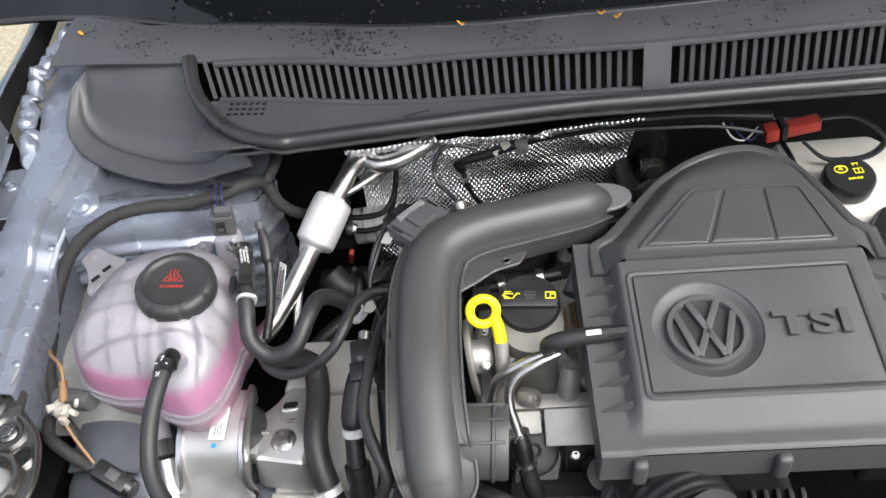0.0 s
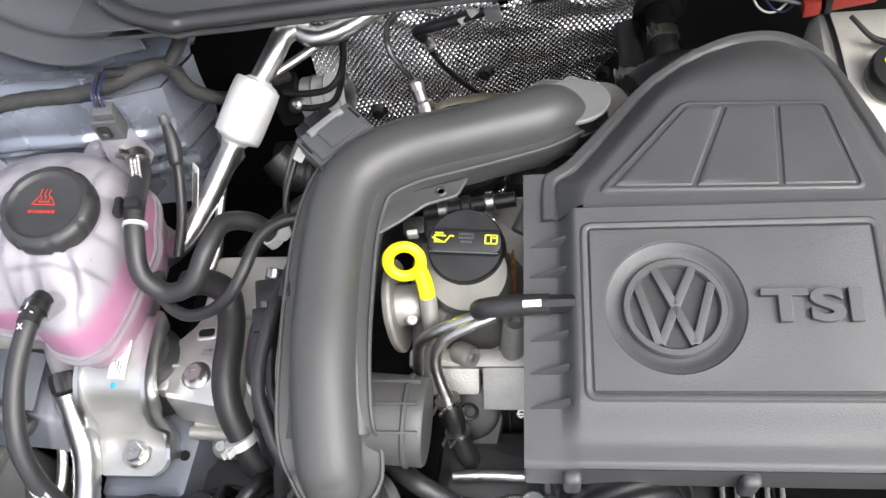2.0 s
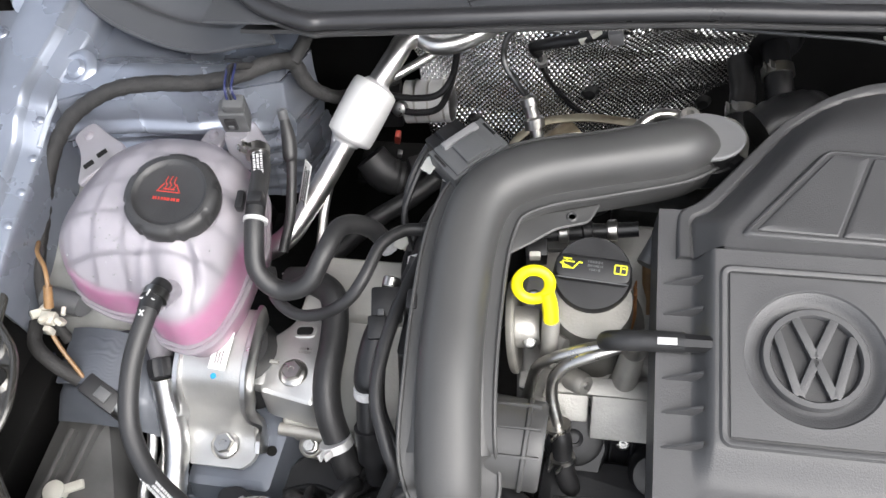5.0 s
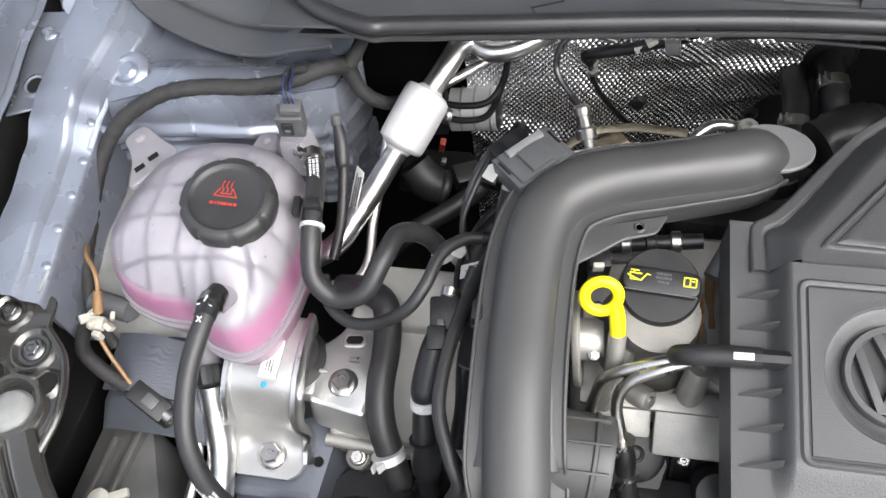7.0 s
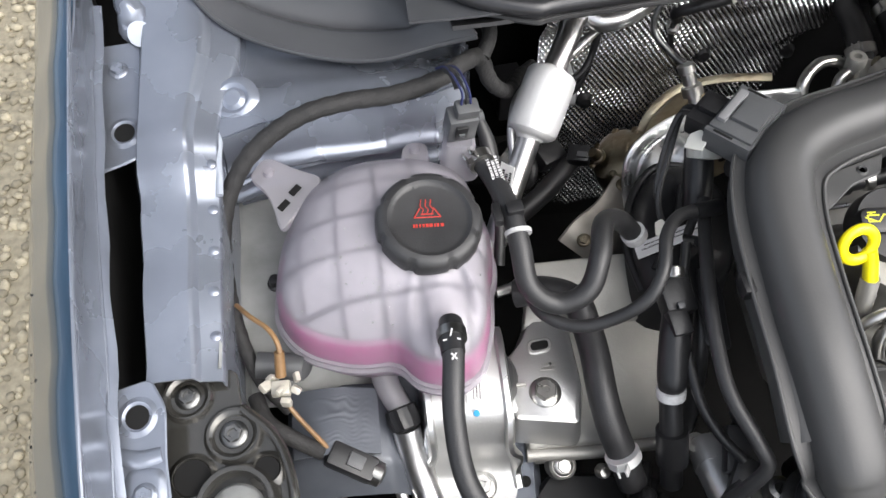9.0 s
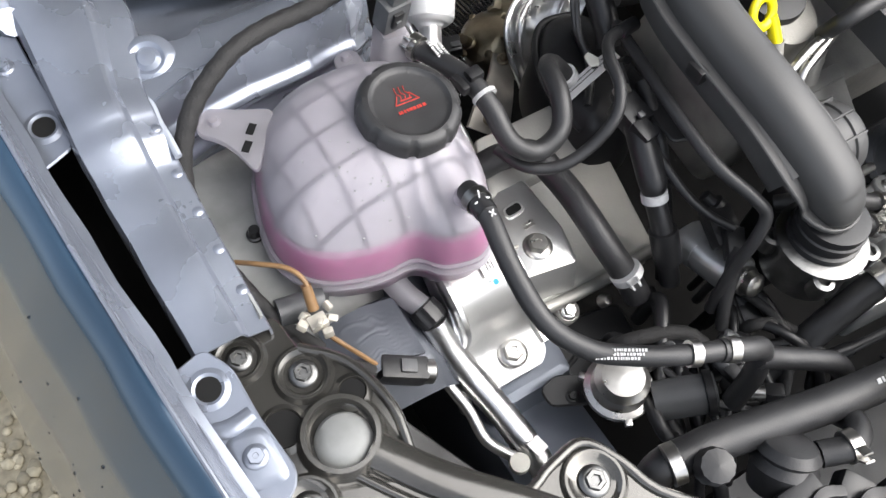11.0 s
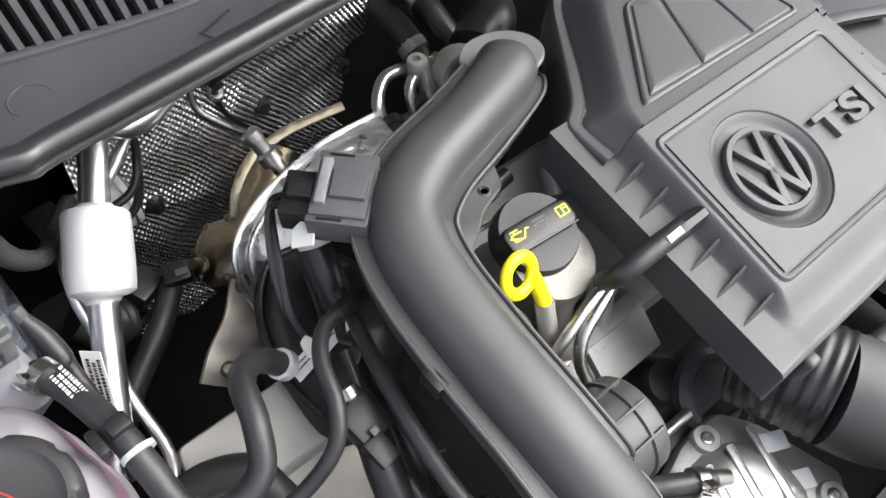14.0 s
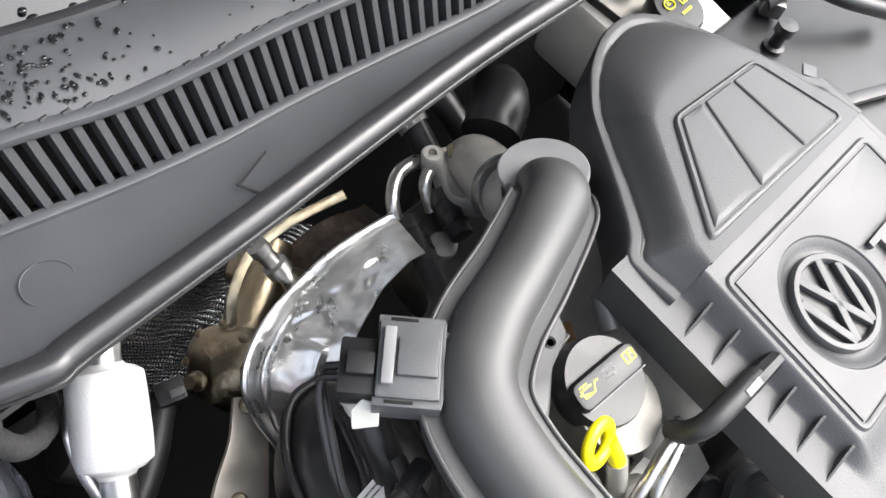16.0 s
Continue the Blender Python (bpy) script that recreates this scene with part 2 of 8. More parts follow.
def lathe(profile, m=Matrix(), seg=28, bm=None, wobble=None):
    """Turned shape round local z from (radius, z) pairs; wobble(angle, z) scales the radius."""
    bm = bm or bmesh.new()
    rings = []
    for r, z in profile:
        rings.append([m @ Vector((r * (wobble(2 * math.pi * s / seg, z) if wobble else 1) * math.cos(2 * math.pi * s / seg),
                                  r * (wobble(2 * math.pi * s / seg, z) if wobble else 1) * math.sin(2 * math.pi * s / seg), z)) for s in range(seg)])
    return ring_join(bm, rings)


def box(sx, sy, sz, m=Matrix(), bevel=0.002, bm=None, segs=2):
    bm = bm or bmesh.new()
    made = bmesh.ops.create_cube(bm, size=1.0, matrix=m @ Matrix.Diagonal((sx, sy, sz, 1)))
    if bevel:
        edges = list({e for v in made["verts"] for e in v.link_edges})
        bmesh.ops.bevel(bm, geom=edges, offset=bevel, segments=segs, affect="EDGES", profile=0.6)
    return bm


def rounded(poly, r, n=4):
    """A polygon with its corners rounded; r may be a list."""
    out = []
    k = len(poly)
    for i, p in enumerate(poly):
        a, b, c = Vector(poly[i - 1]), Vector(p), Vector(poly[(i + 1) % k])
        ri = r[i] if isinstance(r, (list, tuple)) else r
        u, v = (a - b), (c - b)
        lim = min(u.length, v.length) * 0.48
        d = min(ri, lim)
        if d < 1e-5:
            out.append(b)
            continue
        p0, p2 = b + u.normalized() * d, b + v.normalized() * d
        for s in range(n + 1):
            t = s / n
            out.append((1 - t) ** 2 * p0 + 2 * t * (1 - t) * b + t * t * p2)
    return out


def area2(poly):
    return sum(poly[i - 1][0] * p[1] - p[0] * poly[i - 1][1] for i, p in enumerate(poly)) / 2


def inset(poly, d):
    """The polygon shrunk by d."""
    pts = [Vector(p) for p in poly]
    if area2(pts) < 0:
        pts.reverse()
    k, out = len(pts), []
    for i in range(k):
        a, b, c = pts[i - 1], pts[i], pts[(i + 1) % k]
        e1, e2 = (b - a).normalized(), (c - b).normalized()
        n1, n2 = Vector((-e1.y, e1.x)), Vector((-e2.y, e2.x))
        m = n1 + n2
        q = m.dot(m)
        m = m / q * 2 if q > 0.3 else n1
        out.append(b + m * d)
    return out


def stack(poly, levels, m=Matrix(), r=0.004, n=4, bm=None, scale_r=1.0):
    """A solid of the outline poly through levels (inset, height), corners rounded by r."""
    bm = bm or bmesh.new()
    rings = []
    for d, z in levels:
        q = inset(poly, d)
        rr = [max(x - d * scale_r, 0.0006) for x in r] if isinstance(r, (list, tuple)) else max(r - d * scale_r, 0.0006)
        rings.append([m @ Vector((p.x, p.y, z)) for p in rounded(q, rr, n)])
    return ring_join(bm, rings)


def plate(poly, z0, z1, m=Matrix(), r=0.003, edge=0.001, bm=None, n=4):
    e = min(edge, abs(z1 - z0) * 0.45)
    return stack(poly, [(e, z0), (0, z0 + e), (0, z1 - e), (e, z1)], m, r, n, bm)


def hexagon(r):
    return [(r * math.cos(math.pi / 3 * i), r * math.sin(math.pi / 3 * i)) for i in range(6)]


def aim(at, axis, spin=0.0):
    """A pose at a place whose z points along axis."""
    return Matrix.Translation(at) @ Vector(axis).to_track_quat("Z", "Y").to_matrix().to_4x4() @ pose(0, 0, 0, 0, 0, spin)


def bolt(name, at, axis, size, parent, material=None, torx=False, label=""):
    """A flange bolt: washer flange and hexagon head; torx: a round head with a recess."""
    m = aim(at, axis, 17)
    bm = lathe([(size * 0.2, 0), (size * 0.78, 0), (size * 0.8, size * 0.06), (size * 0.74, size * 0.14), (size * 0.55, size * 0.2), (size * 0.2, size * 0.2)], m, 24)
    if torx:
        lathe([(size * 0.2, size * 0.1), (size * 0.5, size * 0.15), (size * 0.5, size * 0.34), (size * 0.44, size * 0.4), (size * 0.27, size * 0.4), (size * 0.22, size * 0.22), (0.0004, size * 0.22)], m, 18, bm,
              lambda a, z: 1 + (0.09 * math.cos(6 * a) if z > size * 0.21 else 0))
    else:
        stack(hexagon(size * 0.55), [(0, size * 0.15), (0, size * 0.5), (size * 0.05, size * 0.58), (size * 0.3, size * 0.58), (size * 0.33, size * 0.52)], m, size * 0.03, 2, bm)
    return part(name, bm, material or STEEL, parent, label)


def clamp(at, axis, r, parent, width=0.007, material=None, ears=True, name="clamp"):
    """A spring band round a hose with two ears."""
    m = aim(at, axis, 40)
    w = width / 2
    bm = lathe([(r, -w), (r + 0.0016, -w), (r + 0.0016, w), (r, w)], m, 24)
    if ears:
        for dx in (-0.0035, 0.0035):
            box(0.0016, 0.008, width * 0.8, m @ pose(dx, r + 0.005, 0, 0, 0, dx * 3000), 0.0004, bm)
    return part(name, bm, material or STEEL, parent, "shiny metal spring clamp")


def bars(name, rows, m, parent, material, h=0.0018, gap=0.0012, jitter=0.3, depth=0.0003):
    """Rows of short bars in place of writing; rows: lengths in metres."""
    rnd = random.Random(len(rows) * 31 + int(rows[0] * 10000))
    bm = bmesh.new()
    y = 0.0
    for length in rows:
        x = -length / 2
        while x < length / 2 - h * 0.5:
            w = h * rnd.uniform(0.35, 1.0)
            box(w, h, depth, m @ pose(x + w / 2, y, depth / 2), 0, bm)
            x += w + h * rnd.uniform(0.2, 0.5)
        y -= h + gap
    return part(name, bm, material, parent)


def grid(fn, nu, nv, bm=None, thick=0.0):
    """A sheet fn(u, v) with u and v from 0 to 1."""
    bm = bm or bmesh.new()
    vs = [[bm.verts.new(fn(i / nu, j / nv)) for j in range(nv + 1)] for i in range(nu + 1)]
    for i in range(nu):
        for j in range(nv):
            bm.faces.new((vs[i][j], vs[i + 1][j], vs[i + 1][j + 1], vs[i][j + 1]))
    if thick:
        bmesh.ops.recalc_face_normals(bm, faces=bm.faces)
        bmesh.ops.solidify(bm, geom=list(bm.faces), thickness=thick)
    return bm


def blend(table, t):
    """Linear reading of (t, value...) rows with smooth steps."""
    if t <= table[0][0]:
        return table[0][1:]
    for a, b in zip(table, table[1:]):
        if t <= b[0]:
            k = (t - a[0]) / (b[0] - a[0])
            k = k * k * (3 - 2 * k)
            return tuple(x + (y - x) * k for x, y in zip(a[1:], b[1:]))
    return table[-1][1:]


def ease(k):
    k = min(1.0, max(0.0, k))
    return k * k * (3 - 2 * k)


# ---- ground and distance ----
bm = grid(lambda u, v: Vector((-60 + 120 * u, -60 + 120 * v, 0)), 24, 24)
solo("ground", bm, GRAVEL, "pale gravel ground around the car", "ground", kind="structure")
rnd = random.Random(4)
stones = []
for i in range(5200):
    x, y, s = rnd.uniform(-1.7, -0.55), rnd.uniform(-0.3, 1.9), rnd.uniform(0.005, 0.014)
    stones.append(pose(x, y, s * 0.25, rnd.uniform(-25, 25), rnd.uniform(-25, 25), rnd.uniform(0, 360)) @ Matrix.Diagonal((s * rnd.uniform(0.8, 1.4), s, s * 0.6, 1)))
tagged(new("gravel_stones", scatter("gravel_stones", stones, GRAVEL)), "loose pale gravel stones beside the car", "gravel", kind="stuff")


# ---- cowl and windscreen ----
def slat_top(x):
    y, z = blend([(-0.46, 0.765, 1.050), (-0.273, 0.741, 1.055), (-0.05, 0.711, 1.061), (0.154, 0.690, 1.071), (0.40, 0.697, 1.072), (0.80, 0.76, 1.055)], x)
    return Vector((x, y, z - 0.004 * math.exp(-((x + 0.095) / 0.03) ** 2)))


def slat_foot(x):
    y, z = blend([(-0.30, 0.722, 1.020), (-0.05, 0.692, 1.020), (0.154, 0.677, 1.027), (0.40, 0.683, 1.028), (0.80, 0.74, 1.015)], x)
    return Vector((x, y, z))


def lip(x):
    y, z = blend([(-0.25, 0.634, 1.024), (-0.087, 0.640, 1.030), (0.075, 0.652, 1.032), (0.37, 0.654, 1.034), (0.80, 0.70, 1.02)], x)
    return Vector((x, y, z))


def glass_edge(x):
    y, z = blend([(-0.50, 0.872, 1.050), (-0.437, 0.848, 1.060), (-0.342, 0.806, 1.065), (-0.218, 0.784, 1.066), (-0.10, 0.763, 1.066), (-0.027, 0.756, 1.066), (0.15, 0.757, 1.068), (0.276, 0.765, 1.068), (0.45, 0.784, 1.066), (0.80, 0.85, 1.05)], x)
    return Vector((x, y, z))


cowl = thing("cowl", "dark grey plastic windscreen cowl with slatted intake and rubber lip", "cowl")
X0, X1 = -0.285, 0.72
part("trough", grid(lambda u, v: lip(X0 + (X1 - X0) * u).lerp(slat_foot(X0 + (X1 - X0) * u), v) + Vector((0, 0, -0.003 * math.sin(math.pi * v))), 60, 6, thick=0.002), COWL, cowl)
part("top_panel", grid(lambda u, v: slat_top(-0.46 + 1.18 * u).lerp(glass_edge(-0.46 + 1.18 * u), v) + Vector((0, 0, 0.004 * math.sin(math.pi * v))), 70, 6, thick=0.0025), COWL, cowl)
rail_top = [slat_top(X0 + 0.01 + (X1 - X0) * i / 24) for i in range(25)]
part("slat_rail", sweep([(p.x, p.y - 0.001, p.z - 0.002, 0.0045, 0.003) for p in rail_top], steps=3, seg=10, up=(0, 0, 1), power=3), COWL, cowl)
rail_foot = [slat_foot(X0 + 0.01 + (X1 - X0) * i / 24) for i in range(25)]
part("slat_rail", sweep([(p.x, p.y, p.z + 0.0005, 0.0035, 0.0025) for p in rail_foot], steps=3, seg=10, up=(0, 0, 1), power=3), COWL, cowl)
# near-black sheets stand in for the shaded void behind the slats
part("intake_shade_back", grid(lambda u, v: (slat_foot(X0 + (X1 - X0) * u) + Vector((0, 0.03, -0.03))).lerp(slat_top(X0 + (X1 - X0) * u) + Vector((0, 0.05, -0.012)), v), 40, 3, thick=0.002), DARK, cowl)
part("intake_shade_floor", grid(lambda u, v: (slat_foot(X0 + (X1 - X0) * u) + Vector((0, -0.002, -0.006))).lerp(slat_foot(X0 + (X1 - X0) * u) + Vector((0, 0.03, -0.032)), v), 40, 3, thick=0.002), DARK, cowl)
SEAM0, SEAM1 = 0.152, 0.178
part("divider", grid(lambda u, v: (slat_foot(SEAM0 + (SEAM1 - SEAM0) * u)).lerp(slat_top(SEAM0 + (SEAM1 - SEAM0) * u), v) + Vector((0, -0.001, 0.0005)), 4, 4, thick=0.004), COWL, cowl)
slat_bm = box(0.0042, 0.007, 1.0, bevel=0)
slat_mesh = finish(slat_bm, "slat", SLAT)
x = X0 + 0.004
while x < 0.62:
    if not SEAM0 - 0.002 < x < SEAM1 + 0.002:
        a, b = slat_foot(x), slat_top(x)
        lean = -0.0065 * max(0.0, (0.15 - x) / 0.42)
        d = b + Vector((lean, 0, 0)) - a
        ob = new("slat", slat_mesh)
        ob.parent = cowl
        ob.matrix_world = Matrix.Translation((a + b) / 2 + Vector((lean / 2, 0.004, 0))) @ d.to_track_quat("Z", "Y").to_matrix().to_4x4() @ Matrix.Diagonal((1, 1, d.length, 1))
    x += 0.0098
lip_line = [(-0.301, 0.741, 1.061), (-0.292, 0.706, 1.046), (-0.271, 0.675, 1.035), (-0.240, 0.648, 1.029), (-0.199, 0.634, 1.027)]
lip_line += [tuple(lip(-0.18 + i * 0.09)) for i in range(11)]
part("rubber_lip", sweep([(*p, 0.0075, 0.0068) for p in lip_line], steps=5, seg=12, up=(0, 0, 1)), SEAL, cowl, "smooth rubber edge lip")
part("rubber_bead", sweep([(p[0], p[1] - 0.0035, p[2] - 0.0095, 0.0028) for p in lip_line[3:]], steps=4, seg=8), RUBBER, cowl)
part("front_wall", grid(lambda u, v: lip(X0 + 0.03 + (X1 - X0) * u) + Vector((0, -0.002 + 0.022 * v, -0.006 - 0.012 * v)), 40, 4, thick=0.003), BLACK, cowl)


RIM_LINE = spline([(-0.440, 0.765, 1.030), (-0.447, 0.752, 1.020), (-0.447, 0.718, 1.000), (-0.427, 0.694, 0.985), (-0.394, 0.674, 0.977), (-0.345, 0.657, 0.972), (-0.305, 0.650, 0.974), (-0.267, 0.648, 0.985), (-0.236, 0.642, 0.997)], 8)
BACK_LINE = spline([(-0.425, 0.774, 1.042), (-0.420, 0.777, 1.047), (-0.412, 0.777, 1.049), (-0.398, 0.774, 1.050), (-0.370, 0.767, 1.052), (-0.333, 0.758, 1.053), (-0.302, 0.748, 1.056), (-0.289, 0.712, 1.046), (-0.262, 0.660, 1.030)], 8)
SCOOP = spline([(0.0, 0.0), (0.12, 0.015), (0.24, 0.03), (0.29, 0.0), (0.34, -0.05), (0.42, -0.02), (0.52, 0.10), (0.62, 0.34), (0.72, 0.62), (0.80, 0.76), (0.90, 0.88), (1.0, 1.0)], 6)


def bowl(u, v):
    k = u * (len(RIM_LINE) - 1)
    i = min(int(k), len(RIM_LINE) - 2)
    r = Vector(RIM_LINE[i]).lerp(Vector(RIM_LINE[i + 1]), k - i)
    q = Vector(BACK_LINE[i]).lerp(Vector(BACK_LINE[i + 1]), k - i)
    j = max(n for n in range(len(SCOOP) - 1) if SCOOP[n][0] <= v + 1e-6)
    t = (v - SCOOP[j][0]) / (SCOOP[j + 1][0] - SCOOP[j][0])
    rise = SCOOP[j][1] + (SCOOP[j + 1][1] - SCOOP[j][1]) * t
    ends = min(1.0, 5 * u, 6 * (1 - u))
    rise = rise * ends + v * (1 - ends)
    p = r.lerp(q, v)
    return Vector((p.x, p.y, r.z + (q.z - r.z) * rise))


part("drain_bowl", grid(bowl, 64, 60, thick=0.0025), COWL, cowl, "scooped drain bowl of dark plastic")
rim = [bowl(i / 32, 0.0) for i in range(33)]
part("bowl_rim", sweep([(p.x, p.y, p.z - 0.0015, 0.0016, 0.0022) for p in rim], steps=3, seg=10, up=(0, 0, 1)), COWL, cowl)
for i in range(6):
    for j in range(3):
        p = lip(-0.262 + i * 0.007 + j * 0.003).lerp(slat_foot(-0.262 + i * 0.007), 0.72 + j * 0.1)
        # near-black tile on the trough gives the hole's shade by colour
        part("drain_hole", box(0.0042, 0.0028, 0.0006, Matrix.Translation(p + Vector((0, 0, 0.0008 - 0.003 * math.sin(math.pi * (0.72 + j * 0.1))))), 0), DARK, cowl)
p = lip(-0.175).lerp(slat_foot(-0.175), 0.5)
part("moulded_ring", sweep([(p.x + 0.012 * math.cos(a * 0.3), p.y + 0.012 * math.sin(a * 0.3), p.z - 0.0027) for a in range(22)], 0.0004, 3, 6), COWL, cowl)
p = lip(-0.075).lerp(slat_foot(-0.075), 0.25)
bm = box(0.024, 0.0012, 0.0007, Matrix.Translation(p + Vector((0.008, 0.012, -0.001))) @ pose(0, 0, 0, 0, 0, 20), 0)
box(0.020, 0.0012, 0.0007, Matrix.Translation(p + Vector((0, 0, -0.001))) @ pose(0, 0, 0, 0, 0, -62), 0, bm)
part("moulded_line", bm, SEAL, cowl)

wind = thing("windscreen", "dark wet windscreen glass above the cowl", "windscreen", kind="structure")
part("pane", grid(lambda u, v: glass_edge(-0.62 + 1.5 * u) + Vector((0, 0.8 * v + 0.004, 0.42 * v + 0.02 * math.sin(math.pi * v) - 0.004)), 40, 16, thick=0.005), GLASS, wind)
part("glass_trim", sweep([(*glass_edge(-0.60 + 0.1 * i), 0.004, 0.003) for i in range(14)], steps=3, seg=8, up=(0, 0, 1)), SEAL, wind)
wiper = thing("wiper_arm", "black windscreen wiper arm resting on the glass", "wiper")
part("arm", sweep([(0.30, 0.785, 1.092, 0.006, 0.004), (0.36, 0.795, 1.098, 0.007, 0.004), (0.45, 0.80, 1.098, 0.009, 0.005), (0.53, 0.79, 1.090, 0.011, 0.007)], steps=6, seg=10, up=(0, 0, 1), power=3), BLACK, wiper)
part("blade", sweep([(0.12, 0.835, 1.122, 0.004, 0.005), (0.24, 0.81, 1.108, 0.004, 0.005), (0.36, 0.798, 1.098, 0.003, 0.004)], steps=8, seg=8, up=(0, 0, 1)), RUBBER, wiper)
rnd = random.Random(9)
wet = []
for i in range(700):
    x, v = rnd.uniform(-0.44, 0.45), rnd.random()
    if noise.noise(Vector((x * 9, v * 2, 3))) < 0.0:
        continue
    p = slat_top(x).lerp(glass_edge(x), 0.1 + 0.85 * v) + Vector((0, 0, 0.004 * math.sin(math.pi * (0.1 + 0.85 * v)) + 0.001))
    s = rnd.uniform(0.0005, 0.0013)
    wet.append(Matrix.Translation(p) @ pose(0, 0, 0, 12, 0, rnd.uniform(0, 180)) @ Matrix.Diagonal((s * rnd.uniform(0.8, 1.8), s, s * 0.5, 1)))
for i in range(130):
    x, v = rnd.gauss(-0.135, 0.028), rnd.uniform(0.08, 0.9)
    p = slat_top(x).lerp(glass_edge(x), v) + Vector((0, 0, 0.004 * math.sin(math.pi * v) + 0.0008))
    s = rnd.uniform(0.0006, 0.0014)
    wet.append(Matrix.Translation(p) @ pose(0, 0, 0, 0, 0, rnd.uniform(60, 120)) @ Matrix.Diagonal((s * rnd.uniform(0.9, 2.4), s, s * 0.5, 1)))
for i in range(500):
    x, v = rnd.uniform(-0.45, 0.5), rnd.random() ** 1.5 * 0.25
    p = glass_edge(x) + Vector((0, 0.8 * v + 0.004, 0.42 * v + 0.02 * math.sin(math.pi * v) - 0.002))
    s = rnd.uniform(0.0007, 0.002)
    wet.append(Matrix.Translation(p) @ Matrix.Diagonal((s * rnd.uniform(0.8, 1.6), s, s * 0.6, 1)))
tagged(new("water_droplets", scatter("water_droplets", wet, DROPS, 2)), "rain droplets lying on the cowl and glass", "droplets", kind="stuff")
for i, (x, v) in enumerate(((-0.438, 0.55), (-0.02, 0.9), (0.12, 0.85), (0.135, 0.7))):
    p = slat_top(x).lerp(glass_edge(x), v) + Vector((0, 0, 0.006))
    solo("dry_leaf", grid(lambda u, w: p + Vector(((u - 0.5) * 0.008, (w - 0.5) * 0.005 * math.sin(math.pi * (0.1 + 0.8 * u)), 0.002 * math.sin(5 * u + i))), 6, 3, thick=0.0004), LEAF, "small dry yellow leaf lying on the cowl", "leaf", "fallen leaves")

# ---- bonnet above, firewall behind ----
bonnet = thing("bonnet", "open bonnet with dark underside above the engine bay", "bonnet", kind="structure")
part("bonnet_sheet", grid(lambda u, v: Vector((-0.52 + 1.36 * u, 1.02 - 0.46 * v, 1.16 + 0.95 * v + 0.05 * math.sin(math.pi * u))), 12, 10, thick=0.03), DARK, bonnet)
fw = thing("firewall", "near-black firewall behind the engine", "firewall", kind="structure")
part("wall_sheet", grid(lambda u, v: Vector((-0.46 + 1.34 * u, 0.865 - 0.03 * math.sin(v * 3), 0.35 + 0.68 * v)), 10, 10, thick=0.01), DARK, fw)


def foil(u, v):
    x = -0.155 + 0.325 * u
    z = 0.560 + 0.395 * v
    y = blend([(0.0, 0.775, 0.84), (0.2, 0.776, 0.842), (0.45, 0.772, 0.838), (0.72, 0.765, 0.808), (0.9, 0.748, 0.77), (1.0, 0.715, 0.725)], v)
    yy = y[0] + (y[1] - y[0]) * max(0, (u - 0.35) / 0.65)
    w = noise.noise(Vector((x * 14, z * 10, 1.0))) * 0.007 + noise.noise(Vector((x * 40, z * 30, 5.0))) * 0.002
    w -= 0.006 * max(0.0, 1 - 5 * abs(noise.noise(Vector((x * 5, z * 13 + x * 6, 9.0)))))
    return x, yy + w, z


def dimpled_foil():
    nu, nv = 430, 500
    verts, faces = [], []
    px, pz = 0.0056, 0.0048
    for i in range(nu + 1):
        for j in range(nv + 1):
            x, y, z = foil(i / nu, j / nv)
            row = z / (pz * 0.88)
            k = math.floor(row)
            fx = ((x / px + 0.5 * (k % 2)) % 1.0 - 0.5) * px
            fz = (row - k - 0.5) * pz * 0.88
            d = math.sqrt(fx * fx + fz * fz) / (0.50 * pz)
            verts.append((x, y - (0.0023 * (1 - d * d) if d < 1 else 0.0), z))
    for i in range(nu):
        for j in range(nv):
            a = i * (nv + 1) + j
            faces.append((a, a + nv + 1, a + nv + 2, a + 1))
    me = bpy.data.meshes.new("foil_sheet")
    me.from_pydata(verts, [], faces)
    me.materials.append(FOIL)
    for p in me.polygons:
        p.use_smooth = True
    return me


shield = thing("firewall_heat_shield", "crumpled silver dimpled foil heat shield on the firewall", "heat shield")
ob = new("foil_sheet", dimpled_foil())
ob.parent = shield
for x, z in ((0.02, 0.80), (0.145, 0.74), (-0.10, 0.76)):
    u, v = (x + 0.155) / 0.325, (z - 0.56) / 0.395
    q = foil(u, v)
    part("plastic_nut", lathe([(0.0, 0.006), (0.006, 0.005), (0.008, 0.0), (0.010, -0.002), (0.0, -0.003)], aim((q[0], q[1] - 0.004, q[2]), (0, -1, 0.2)), 18), BLACK, shield)

# ---- body side: fender, rail, tower, carrier ----
fender = thing("front_fender", "grey-blue painted front fender with folded mounting flange", "fender")


def fend_lip(y):
    """The low inner lip of the fender, beside the gap."""
    x, z = blend([(-0.20, -0.440, 0.878), (0.30, -0.486, 0.940), (0.42, -0.4974, 0.956), (0.50, -0.5065, 0.9647), (0.58, -0.5134, 0.9735), (0.66, -0.5192, 0.981), (0.80, -0.530, 0.995), (1.2, -0.550, 1.025)], y)
    return Vector((x, y, z))


def fend_crest(y):
    """The fender's upper edge, above its inner wall."""
    x, z = blend([(-0.20, -0.446, 0.900), (0.20, -0.482, 0.953), (0.30, -0.492, 0.970), (0.42, -0.5033, 0.9865), (0.50, -0.5106, 0.9969), (0.58, -0.5163, 1.0057), (0.66, -0.5220, 1.0125), (0.80, -0.532, 1.022), (1.2, -0.556, 1.045)], y)
    return Vector((x, y, z))


